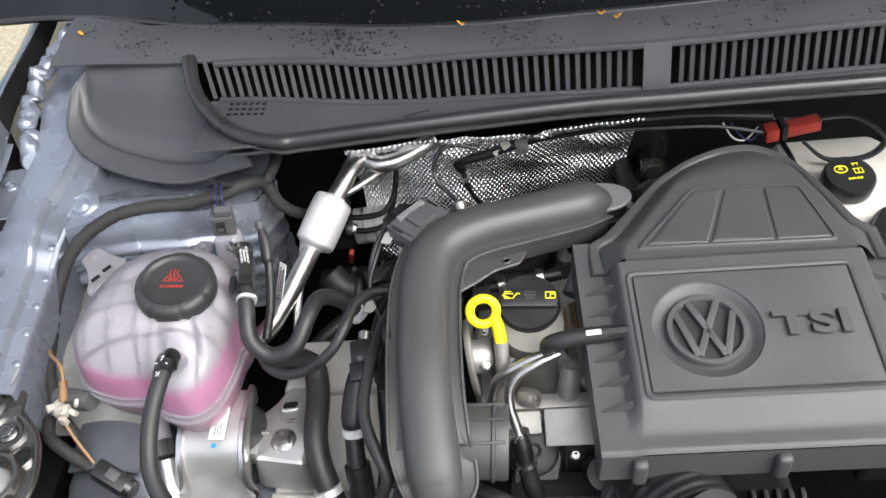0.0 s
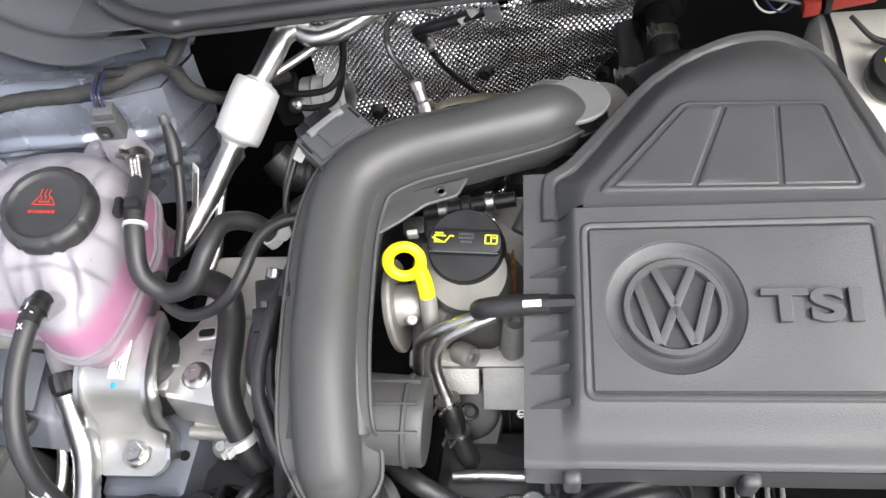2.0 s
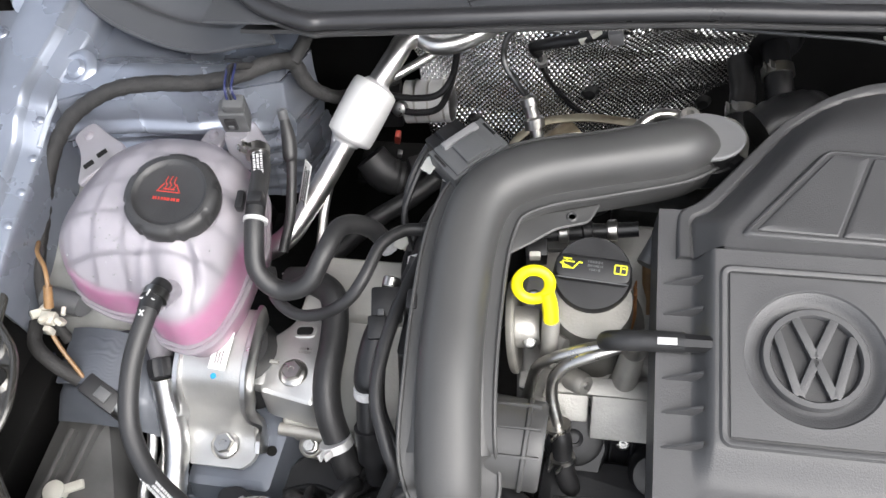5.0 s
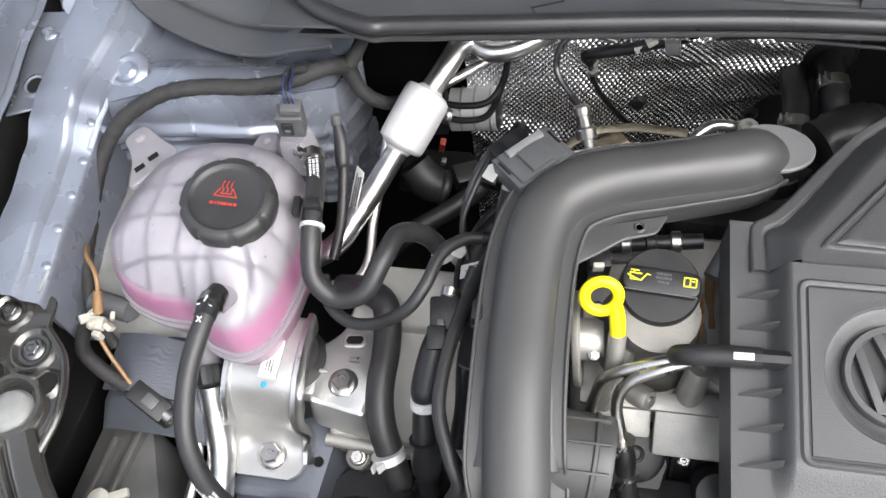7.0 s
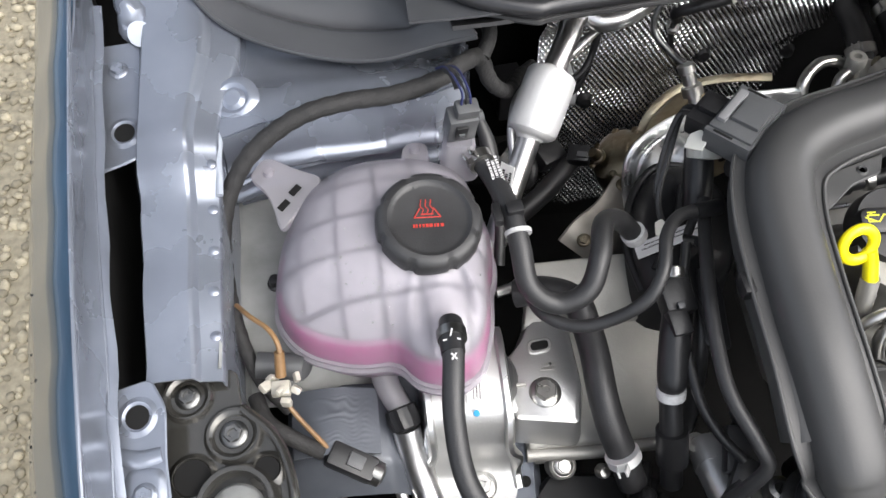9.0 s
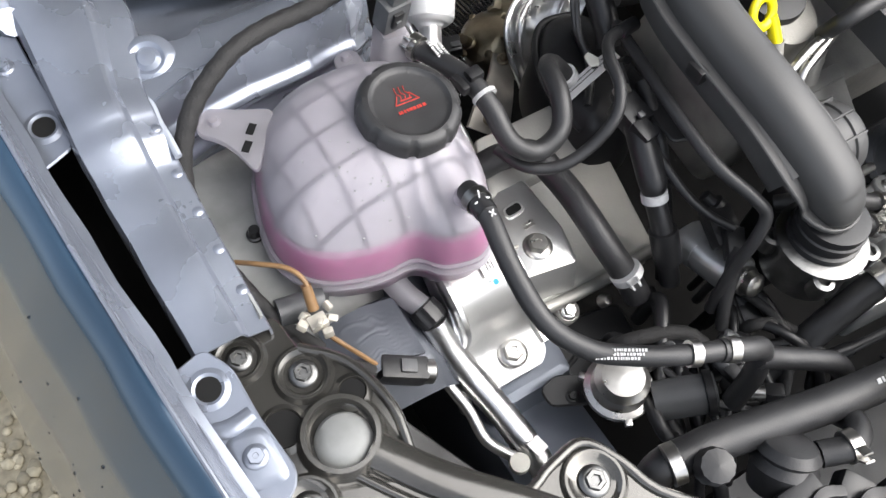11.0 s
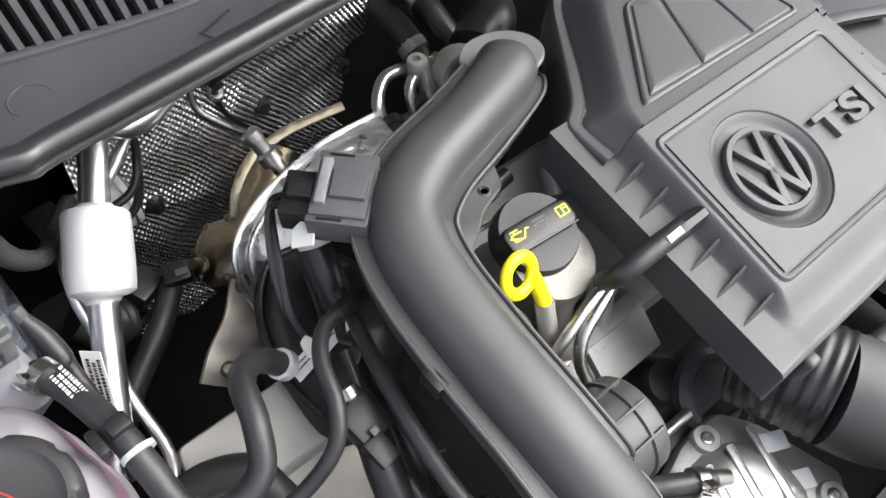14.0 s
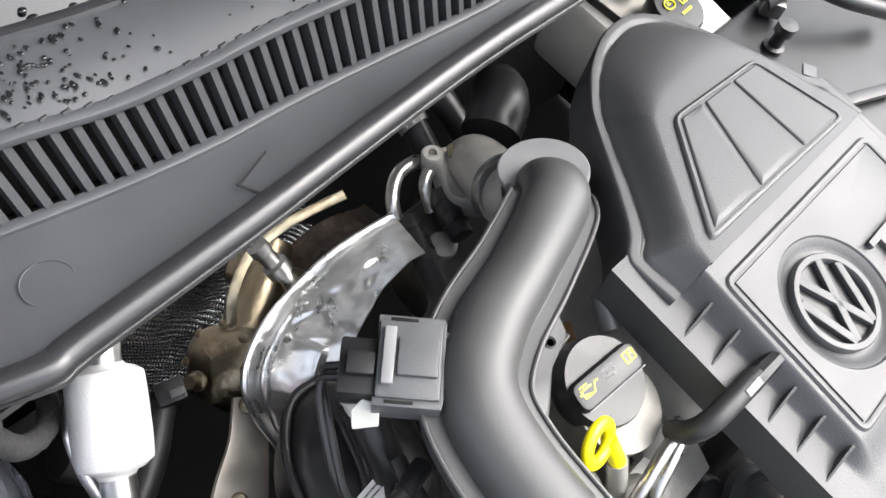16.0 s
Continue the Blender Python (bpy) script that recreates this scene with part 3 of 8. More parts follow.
def fender_skin(u, v):
    y = -0.2 + 1.4 * u
    out, down = blend([(0, 0.0, 0.0), (0.03, 0.003, -0.0008), (0.07, 0.009, 0.001), (0.13, 0.018, 0.008), (0.25, 0.042, 0.040), (0.4, 0.070, 0.10), (0.6, 0.100, 0.20), (0.8, 0.118, 0.30), (1.0, 0.122, 0.52)], v)
    return fend_crest(y) + Vector((-out, 0, -down))


def fender_wall(y0, y1):
    def at(u, v):
        y = y0 + (y1 - y0) * u
        p = fend_lip(y).lerp(fend_crest(y), v)
        return p + Vector((-0.0015 * math.sin(math.pi * v) + 0.0006 * noise.noise(Vector((y * 14, v * 2, 5))), 0, 0))
    return grid(at, 60, 10, thick=0.0015)


part("outer_skin", grid(fender_skin, 60, 40, thick=0.0015), SKIN, fender, "glossy outer skin with reflections put into its dark blue")
part("inner_wall", fender_wall(-0.2, 0.735), PAINT, fender)
# same painted wall further back, near-black because its shade is put in colour
part("rubber_seal_and_shade", fender_wall(0.735, 1.2), DARK, fender, "rear inner wall, near-black for the shade at the hinge")
part("flange", grid(lambda u, v: fend_lip(-0.2 + 0.92 * u) + Vector((0.0075 * v, 0, -0.0006 - 0.001 * v * v)), 50, 4, thick=0.0015), PAINT, fender)
part("folded_edge", sweep([(*(fend_crest(-0.2 + 0.14 * i) + Vector((0.0, 0, 0.0005))), 0.0016) for i in range(11)], steps=4, seg=8), PAINT, fender)
part("lip_bead", sweep([(*(fend_lip(-0.2 + 0.092 * i) + Vector((0.0008, 0, 0.0006))), 0.0012) for i in range(11)], steps=4, seg=8), PAINT, fender)


slope = Matrix(((1, 0, 0, 0), (0, 1, 0, 0), (0.05, 0.13, 1, 0.941 - 0.13 * 0.355 + 0.05 * 0.473), (0, 0, 0, 1)))
front_tab = [(-0.4995, 0.418), (-0.472, 0.424), (-0.462, 0.405), (-0.461, 0.372), (-0.456, 0.335), (-0.462, 0.325), (-0.482, 0.318), (-0.4925, 0.330)]
part("front_tab", plate(front_tab, -0.0035, -0.001, slope, 0.006), PAINT, fender)
bolt("bolt", slope @ Vector((-0.473, 0.352, 0.0012)), (0.03, -0.13, 1), 0.0095, fender, PAINT, label="painted grey-blue bolt")
part("hole_rim", lathe([(0.0075, 0.0006), (0.0095, 0.0016), (0.013, 0.0004)], slope @ pose(-0.4795, 0.400, -0.001), 24), PAINT, fender)
# a solid near-black disc; the hole's shade is put into its colour
part("hole", lathe([(0.0, 0.0008), (0.0076, 0.0008), (0.0076, 0.0002)], slope @ pose(-0.4795, 0.400, -0.001), 24), DARK, fender)
part("pressed_ridge", sweep([(*(slope @ Vector((-0.490, 0.378, -0.001))), 0.005, 0.0022), (*(slope @ Vector((-0.478, 0.374, -0.0005))), 0.006, 0.003), (*(slope @ Vector((-0.464, 0.376, -0.001))), 0.005, 0.0022)], steps=5, seg=10, up=(0, 0, 1)), PAINT, fender)
part("pressed_pad", stack([(-0.486, 0.338), (-0.462, 0.334), (-0.463, 0.366), (-0.484, 0.368)], [(-0.003, -0.002), (0, 0.0006), (0.003, 0.0012)], slope, 0.006), PAINT, fender)
rear_tab = [(-0.5225, 0.578), (-0.496, 0.586), (-0.486, 0.590), (-0.4835, 0.606), (-0.487, 0.650), (-0.488, 0.686), (-0.492, 0.691), (-0.527, 0.690)]
slope2 = Matrix(((1, 0, 0, 0), (0, 1, 0, 0), (0.05, 0.13, 1, 0.968 - 0.13 * 0.644 + 0.05 * 0.503), (0, 0, 0, 1)))
part("rear_tab", plate(rear_tab, -0.0035, -0.001, slope2, 0.006), PAINT, fender)
bolt("bolt", slope2 @ Vector((-0.504, 0.666, -0.001)), (0.03, -0.13, 1), 0.0095, fender, PAINT, label="painted grey-blue bolt")
part("hole_rim", lathe([(0.0075, 0.0006), (0.0095, 0.0016), (0.013, 0.0004)], slope2 @ pose(-0.4975, 0.611, -0.001), 24), PAINT, fender)
# near-black disc on the tab in place of an open, shaded hole
part("hole", lathe([(0.0, 0.0008), (0.0076, 0.0008), (0.0076, 0.0002)], slope2 @ pose(-0.4975, 0.611, -0.001), 24), DARK, fender)

rnd = random.Random(12)
beads = []
for i in range(90):
    p = fender_skin(rnd.uniform(0.32, 0.66), rnd.uniform(0.22, 0.75))
    s = rnd.uniform(0.0006, 0.0013)
    beads.append(Matrix.Translation(p) @ pose(0, 0, 0, 0, -68, 0) @ Matrix.Diagonal((s * rnd.uniform(0.8, 1.6), s, s * 0.6, 1)))
tagged(new("fender_droplets", scatter("fender_droplets", beads, DROPS, 2)), "rain droplets clinging to the painted fender", "droplets", kind="stuff")

# upper longitudinal rail
rail = thing("upper_rail", "grey-blue painted upper wing rail with spot welds", "body rail")
RAIL = [(0.424, -0.480, -0.430, 0.940), (0.50, -0.484, -0.431, 0.949), (0.552, -0.487, -0.431, 0.955), (0.578, -0.488, -0.430, 0.967), (0.60, -0.487, -0.430, 0.974), (0.68, -0.486, -0.412, 0.984), (0.80, -0.500, -0.420, 1.000), (0.98, -0.52, -0.43, 1.02)]


def rail_sheet(u, v):
    y = 0.424 + 0.55 * u
    xl, xr, z = blend(RAIL, y)
    xl, xr = xl, xr
    px, pz = blend([(0.0, 0.0, -0.06), (0.16, 0.0, -0.006), (0.2, 0.05, 0.0), (0.62, 0.62, 0.0), (0.66, 0.66, -0.001), (0.72, 0.72, -0.007), (0.86, 0.98, -0.009), (0.9, 1.0, -0.012), (1.0, 1.0, -0.075)], v)
    bulge = 0.0015 * math.sin(px * math.pi) * (1 if y < 0.55 else 2)
    return Vector((xl + (xr - xl) * px, y, z + pz + bulge))


part("rail_sheet", grid(rail_sheet, 90, 60, thick=0.0015), PAINT, rail)
rnd = random.Random(3)
for i in range(5):
    y = 0.455 + i * 0.031
    p = rail_sheet((y - 0.424) / 0.55, 0.81)
    part("spot_weld", lathe([(0.0, 0.0012), (0.0028, 0.001), (0.004, 0.0)], Matrix.Translation(p) @ pose(0, 0, 0, 0, 8, 0), 14), PAINT, rail)
part("seam_sealer", sweep([(-0.4305, 0.556 + 0.014 * i, 0.951 + 0.0022 * i + rnd.uniform(0, 0.003), 0.0026 + rnd.uniform(-0.0012, 0.0012), 0.0026) for i in range(8)], steps=5, seg=9), SEALER, rail, "lumpy grey seam sealer")

# two added near-black sheets block the gap and stand for its shade
part("gap_shade_floor", grid(lambda u, v: Vector((-0.53 + 0.10 * v, 0.10 + 0.9 * u, 0.80 + 0.02 * math.sin(9 * u) + 0.05 * u)), 20, 6, thick=0.004), DARK, rail, "near-black sheet added for the shade in the gap")
part("gap_shade_wall", grid(lambda u, v: Vector((fend_lip(-0.1 + 0.84 * u).x - 0.003 - 0.012 * v, -0.1 + 0.84 * u, fend_lip(-0.1 + 0.84 * u).z - 0.004 - 0.14 * v)), 20, 6, thick=0.003), DARK, rail, "near-black sheet added for the shade below the fender lip")
mastic = []
for i in range(34):
    mastic.append((-0.487 - 0.018 * math.sin(0.118 * i) + rnd.uniform(-0.004, 0.004), 0.69 + 0.006 * i, 0.978 + 0.0019 * i + rnd.uniform(-0.005, 0.005), 0.009 + rnd.uniform(-0.004, 0.004), 0.008 + rnd.uniform(-0.004, 0.004)))
part("sealed_edge", sweep(mastic, steps=3, seg=12, up=(0, 0, 1)), PAINT, rail, "lumpy painted seam sealer edge")
# added sheet fills the hinge gap with the near-black of its shade
part("hinge_gap_shade", grid(lambda u, v: Vector((-0.555 - 0.012 * u + 0.075 * v, 0.70 + 0.45 * u, 0.93 + 0.02 * math.sin(3 * v) - 0.01 * u)), 16, 8, thick=0.006), DARK, rail, "near-black sheet added for the shade in the hinge gap")
tower = thing("strut_tower", "grey-blue painted strut tower with pressed ridges", "strut tower")
TOP = [(-0.430, 0.600, 0.962), (-0.400, 0.608, 0.966), (-0.36, 0.612, 0.968), (-0.31, 0.617, 0.965), (-0.27, 0.626, 0.960), (-0.245, 0.645, 0.948), (-0.236, 0.70, 0.93)]


def tower_front(u, v):
    x, y, z = blend([(i / 6, *p) for i, p in enumerate(TOP)], u)
    crease = 0.0022 * math.exp(-((v - 0.31 - 0.03 * u) / 0.012) ** 2) + 0.0016 * math.sin(v * 70 + 3 * noise.noise(Vector((u * 4, v * 3, 7)))) * ease((v - 0.34) / 0.1) * ease((u - 0.15) / 0.2) * (0.5 + noise.noise(Vector((u * 5, v * 4, 3)))) + 0.007 * math.exp(-((v - 0.22 - 0.08 * u) / 0.035) ** 2) + 0.006 * math.exp(-((v - 0.42 - 0.05 * u) / 0.04) ** 2) + 0.005 * math.exp(-((v - 0.66) / 0.05) ** 2) + 0.003 * noise.noise(Vector((u * 6, v * 5, 2)))
    return Vector((x + 0.012 * v * max(0, u - 0.7), y - crease - 0.012 * v - 0.006 * math.sin(v * 6), z - 0.003 * math.cos(v * 1.5) * (1 - v) - 0.145 * v))


part("tower_wall", grid(tower_front, 80, 110, thick=0.002), PAINT, tower)
part("tower_ledge", grid(lambda u, v: Vector(blend([(i / 6, *p) for i, p in enumerate(TOP)], u)).lerp(Vector((-0.46 + 0.225 * u, 0.74, 0.952 - 0.02 * u)), v) + Vector((0, 0, 0.005 * math.sin(math.pi * min(1, v * 3)) - 0.002)), 36, 16, thick=0.002), PAINT, tower)
part("pressed_dome", lathe([(0.0, 0.004), (0.006, 0.0035), (0.009, 0.0005), (0.012, 0.0025), (0.015, 0.002), (0.019, -0.002)], Matrix.Translation((-0.418, 0.630, 0.967)) @ pose(0, 0, 0, 18, -8, 0), 26), PAINT, tower)

inner = thing("inner_wing", "dull grey inner wing panel beside the coolant tank", "inner wing")


def inner_sheet(u, v):
    y = 0.432 + 0.18 * u
    x, z = blend([(0, -0.433, 0.935), (0.1, -0.447, 0.915), (0.2, -0.448, 0.888), (0.32, -0.43, 0.880), (0.5, -0.385, 0.876), (0.66, -0.350, 0.862), (0.8, -0.325, 0.83), (1.0, -0.30, 0.76)], v)
    z -= blend([(0, 0.030), (0.25, 0.010), (0.5, 0.0), (1, 0.0)], u)[0] * min(1, v * 3)
    return Vector((x, y, z + 0.002 * noise.noise(Vector((x * 30, y * 30, 2)))))


part("wing_sheet", grid(inner_sheet, 40, 36, thick=0.002), PRIMER, inner)
part("black_stud", lathe([(0.0, 0.009), (0.004, 0.0085), (0.005, 0.003), (0.0065, 0.002), (0.0065, 0.0), (0.0, -0.001)], Matrix.Translation((-0.404, 0.518, 0.882)), 14), BLACK, inner)
part("wheelhouse", grid(lambda u, v: Vector((-0.405 + 0.095 * u, 0.366 + 0.08 * v, 0.836 - 0.012 * u + 0.018 * math.sin(math.pi * u) ** 0.6 * math.sin(math.pi * min(1, 0.15 + v * 0.6)) - 0.05 * max(0, 0.25 - v) - 0.06 * max(0, u - 0.8))), 30, 24, thick=0.002), PAD, inner)
part("deadening_pad", grid(lambda u, v: Vector((-0.398 + 0.062 * u, 0.388 + 0.048 * v, 0.858 + 0.008 * math.sin(math.pi * u) - 0.008 * u + 0.004 * v + 0.00012 * math.sin(90 * v + 16 * noise.noise(Vector((u * 5, v * 3, 1)))) * math.sin(math.pi * u))), 50, 50, thick=0.003), PAD, inner, "wrinkled dark grey damping pad")
part("lower_panel", grid(lambda u, v: Vector((-0.395 + 0.12 * u, 0.388 + 0.072 * v, 0.818 + 0.020 * v - 0.02 * u + 0.006 * math.sin(5 * u) * math.sin(4 * v))), 24, 24, thick=0.003), PAD, inner, "dark grey-blue painted lower wing panel")
part("grey_stub", sweep([(-0.418, 0.452, 0.885, 0.010), (-0.388, 0.448, 0.882, 0.010), (-0.384, 0.447, 0.882, 0.0085)], steps=3, seg=18), GREY, inner)

# black front carrier
carrier = thing("front_carrier", "glossy black painted front carrier plate with bolts", "front carrier")
plate_out = [(-0.482, 0.436), (-0.424, 0.436), (-0.421, 0.408), (-0.398, 0.384), (-0.388, 0.345), (-0.391, 0.300), (-0.352, 0.262), (-0.324, 0.266), (-0.299, 0.268),
             (-0.285, 0.247), (-0.275, 0.221), (-0.247, 0.191), (-0.235, 0.186), (-0.226, 0.140), (-0.20, 0.09), (-0.20, -0.10), (-0.44, -0.10), (-0.470, 0.28), (-0.468, 0.330), (-0.468, 0.372), (-0.478, 0.400)]
flat = Matrix(((1, 0, 0, 0), (0, 1, 0, 0), (0, 0.06, 1, 0.916 - 0.06 * 0.34), (0, 0, 0, 1)))
bm = plate(plate_out, -0.004, 0.0, flat, 0.008)
part("plate", bm, CARRIER, carrier)
edge_line = [flat @ Vector((x, y, 0.001)) for x, y in plate_out[2:14]]
part("rolled_edge", sweep([(p.x, p.y, p.z, 0.0035, 0.003) for p in edge_line], steps=5, seg=10, up=(0, 0, 1)), CARRIER, carrier)
ridge = [(-0.412, 0.330), (-0.385, 0.292), (-0.345, 0.248), (-0.305, 0.200), (-0.275, 0.165), (-0.26, 0.12), (-0.26, 0.0)]
part("pressed_ridge", sweep([(*(flat @ Vector((x, y, 0.0005))), 0.012, 0.007) for x, y in ridge], steps=6, seg=14, up=(0, 0, 1), power=2.6), CARRIER, carrier)
part("pressed_groove", sweep([(*(flat @ Vector((x - 0.016, y - 0.008, 0.0))), 0.0035, 0.0035) for x, y in ridge], steps=6, seg=10, up=(0, 0, 1)), CARRIER, carrier)
for at, big in (((-0.456, 0.419), 1.0), ((-0.426, 0.391), 1.1), ((-0.460, 0.318), 1.15), ((-0.306, 0.245), 1.2)):
    m = flat @ Matrix.Translation((*at, 0.0))
    k = 0.0155 * big
    part("dish", lathe([(k * 1.15, 0.0), (k, 0.0035), (k * 0.9, 0.0035), (k * 0.72, 0.0008), (k * 0.3, 0.0006), (0.0, 0.0006)], m, 32), CARRIER, carrier)
    bolt("bolt", m @ Vector((0, 0, 0.001)), (0, -0.06, 1), 0.0105 * big, carrier, DULL, torx=True, label="dull torx bolt in a round dish")
bolt("bolt", flat @ Vector((-0.247, 0.163, 0.0005)), (0, -0.06, 1), 0.008, carrier, DULL, torx=True, label="dull torx bolt")
for at, r in (((-0.405, 0.366), 0.0075), ((-0.452, 0.366), 0.011)):
    m = flat @ Matrix.Translation((*at, 0.0))
    part("hole_rim", lathe([(r, 0.0006), (r + 0.0015, 0.0034), (r + 0.005, 0.0)], m, 26), CARRIER, carrier)
    # near-black disc paints in the shade of each hole
    part("hole", lathe([(0, 0.0022), (r + 0.0004, 0.0022), (r + 0.0004, 0.0)], m, 26), DARK, carrier)
part("headlamp_dome", lathe([(0.0, 0.0075), (0.010, 0.007), (0.0155, 0.0045), (0.018, 0.0)], flat @ pose(-0.424, 0.342, 0.0), 30), PRIMER, carrier, "plain grey plastic dome")
part("dome_rim", lathe([(0.019, 0.0), (0.021, 0.008), (0.024, 0.008), (0.028, 0.0)], flat @ pose(-0.424, 0.345, 0.0), 36), CARRIER, carrier)
bars("stamped_marks", [0.018], flat @ pose(-0.330, 0.224, 0.0078, 0, 0, -42), carrier, GREY, h=0.003, depth=0.0006)

# added sheets close the bay below; their near-black colour is its shade
under = thing("undertray", "near-black sheets standing in for the shade below the engine", "undertray", kind="structure")
part("shade_floor", grid(lambda u, v: Vector((-0.60 + 1.4 * u, -0.3 + 1.2 * v, 0.40 + 0.02 * math.sin(9 * u) * math.sin(7 * v))), 20, 20, thick=0.01), DARK, under)
part("shade_wall", grid(lambda u, v: Vector((-0.445 - 0.02 * v, -0.3 + 1.2 * u, 0.41 + 0.46 * v)), 12, 8, thick=0.004), DARK, under)
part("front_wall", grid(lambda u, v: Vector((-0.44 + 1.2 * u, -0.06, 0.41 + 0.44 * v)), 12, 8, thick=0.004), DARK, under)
part("shade_wall", grid(lambda u, v: Vector((0.70, -0.3 + 1.2 * u, 0.41 + 0.56 * v)), 12, 8, thick=0.004), DARK, under)

# ---- chassis rail and engine mount ----
chassis = thing("chassis_rail", "grey-blue painted chassis rail below the engine mount", "chassis rail")
m = pose(-0.268, 0.30, 0.700, -4, 0, 0)
part("rail_box", stack([(-0.045, -0.20), (0.046, -0.20), (0.046, 0.10), (0.030, 0.20), (-0.045, 0.20)], [(0, -0.12), (0, 0.045), (0.004, 0.056), (0.012, 0.058)], m, 0.01), RAILPAINT, chassis)
part("mount_seat", stack([(-0.300, 0.335), (-0.222, 0.335), (-0.216, 0.40), (-0.22, 0.46), (-0.30, 0.46)], [(-0.006, 0.745), (0, 0.765), (0.003, 0.781), (0.01, 0.784)], Matrix(), 0.008), RAILPAINT, chassis)
# painted-in hole: a near-black disc for the shade inside
part("hole", lathe([(0, 0.0006), (0.0045, 0.0006), (0.0045, -0.001)], Matrix.Translation((-0.229, 0.372, 0.7845)), 16), DARK, chassis)

mount = thing("engine_mount", "bright cast aluminium engine mount bracket with white label", "engine mount")


STRAP = spline([(0.472, 0.850), (0.464, 0.862), (0.435, 0.864), (0.408, 0.857), (0.393, 0.836), (0.386, 0.812), (0.374, 0.799), (0.351, 0.796)], 10)


def strap(u, v):
    x = -0.294 + 0.056 * v
    y, z = STRAP[round(u * (len(STRAP) - 1))][:2]
    widen = 0.006 * max(0, (u - 0.6) / 0.4) ** 0.5 - 0.012 * max(0, (u - 0.88) / 0.12) ** 3
    return Vector((x + (v - 0.5) * 2 * widen - 0.004, y, z))


part("strap", grid(strap, 70, 16, thick=0.006), BRIGHT, mount)
part("strap_rib", sweep([(*(strap(i / 10, 0.0) + Vector((-0.001, 0, -0.006))), 0.004, 0.010) for i in range(1, 10)], steps=5, seg=10, up=(0, 0, 1), power=3), ALU, mount)
part("strap_rib", sweep([(*(strap(i / 10, 1.0) + Vector((0.001, 0, -0.007))), 0.004, 0.011) for i in range(1, 10)], steps=5, seg=10, up=(0, 0, 1), power=3), ALU, mount)
part("rubber_core", lathe([(0.0, 0.03), (0.026, 0.028), (0.032, 0.012), (0.032, -0.02), (0.036, -0.03)], pose(-0.258, 0.44, 0.82), 26), RUBBER, mount)
part("inner_arch", sweep([(-0.318, 0.352, 0.782, 0.005, 0.012), (-0.302, 0.40, 0.82, 0.005, 0.014), (-0.300, 0.44, 0.848, 0.005, 0.012)], steps=8, seg=10, up=(0, 0, 1), power=3), ALU, mount)
bolt("bolt", (-0.265, 0.369, 0.799), (0, -0.08, 1), 0.0155, mount, STEEL)
lab = aim((-0.2625, 0.4265, 0.8668), (0.0, -0.2, 1), -4)
part("label", box(0.0145, 0.032, 0.0004, lab, 0), PAPER, mount, "small white paper label with dark print")
bars("label_print", [0.012, 0.010, 0.013], lab @ pose(-0.0025, -0.006, 0.0003, 0, 0, 90), mount, INK, h=0.0012, gap=0.0012)
part("blue_dot", lathe([(0, 0.0006), (0.0022, 0.0005), (0.0025, 0)], aim((-0.2650, 0.4055, 0.8625), (0, -0.3, 1)), 14), BLUE, mount, "blue paint dot")

arm = thing("mount_arm", "cast aluminium engine support arm with flange bolt and oblong slot", "engine mount")
arm_out = [(-0.236, 0.405), (-0.186, 0.396), (-0.178, 0.43), (-0.180, 0.492), (-0.206, 0.500), (-0.222, 0.47), (-0.240, 0.452)]
part("arm_plate", stack(arm_out, [(-0.004, 0.795), (0, 0.826), (0.002, 0.834), (0.005, 0.836)], Matrix(), 0.006), BRIGHT, arm)
part("side_lugs", box(0.022, 0.042, 0.020, pose(-0.234, 0.432, 0.826, 0, 0, 0), 0.004), BRIGHT, arm)
part("side_lugs", box(0.018, 0.003, 0.004, pose(-0.232, 0.432, 0.838), 0.001), CAST, arm)
part("slot_rim", plate([(-0.217, 0.4555), (-0.197, 0.4575), (-0.197, 0.470), (-0.217, 0.468)], 0.8352, 0.8378, Matrix(), 0.006), BRIGHT, arm)
# near-black inlay stands for the shade inside the slot
part("slot_hole", plate([(-0.2145, 0.4580), (-0.1995, 0.4595), (-0.1995, 0.4675), (-0.2145, 0.466)], 0.836, 0.8385, Matrix(), 0.004), DARK, arm)
bolt("bolt", (-0.209, 0.4245, 0.8358), (0, 0, 1), 0.0155, arm, STEEL)
bars("cast_marks", [0.010, 0.012], pose(-0.203, 0.447, 0.836), arm, STEEL, h=0.0022, depth=0.0005)

# ---- coolant tank ----
tank = thing("coolant_tank", "milky plastic coolant expansion tank part full of pink coolant", "coolant tank")
TANK_OUT = [(-0.399, 0.515), (-0.402, 0.478), (-0.382, 0.450), (-0.345, 0.437), (-0.316, 0.438), (-0.304, 0.420), (-0.276, 0.413), (-0.258, 0.425), (-0.248, 0.455), (-0.242, 0.520), (-0.252, 0.568), (-0.290, 0.588), (-0.345, 0.588), (-0.382, 0.566)]
TANK_R = [0.03, 0.02, 0.03, 0.02, 0.012, 0.012, 0.015, 0.015, 0.03, 0.03, 0.03, 0.04, 0.04, 0.04]


CX, CY = -0.290, 0.508
TANK_EDGE = [(p.x - CX, p.y - CY) for p in rounded(TANK_OUT, TANK_R, 8)]


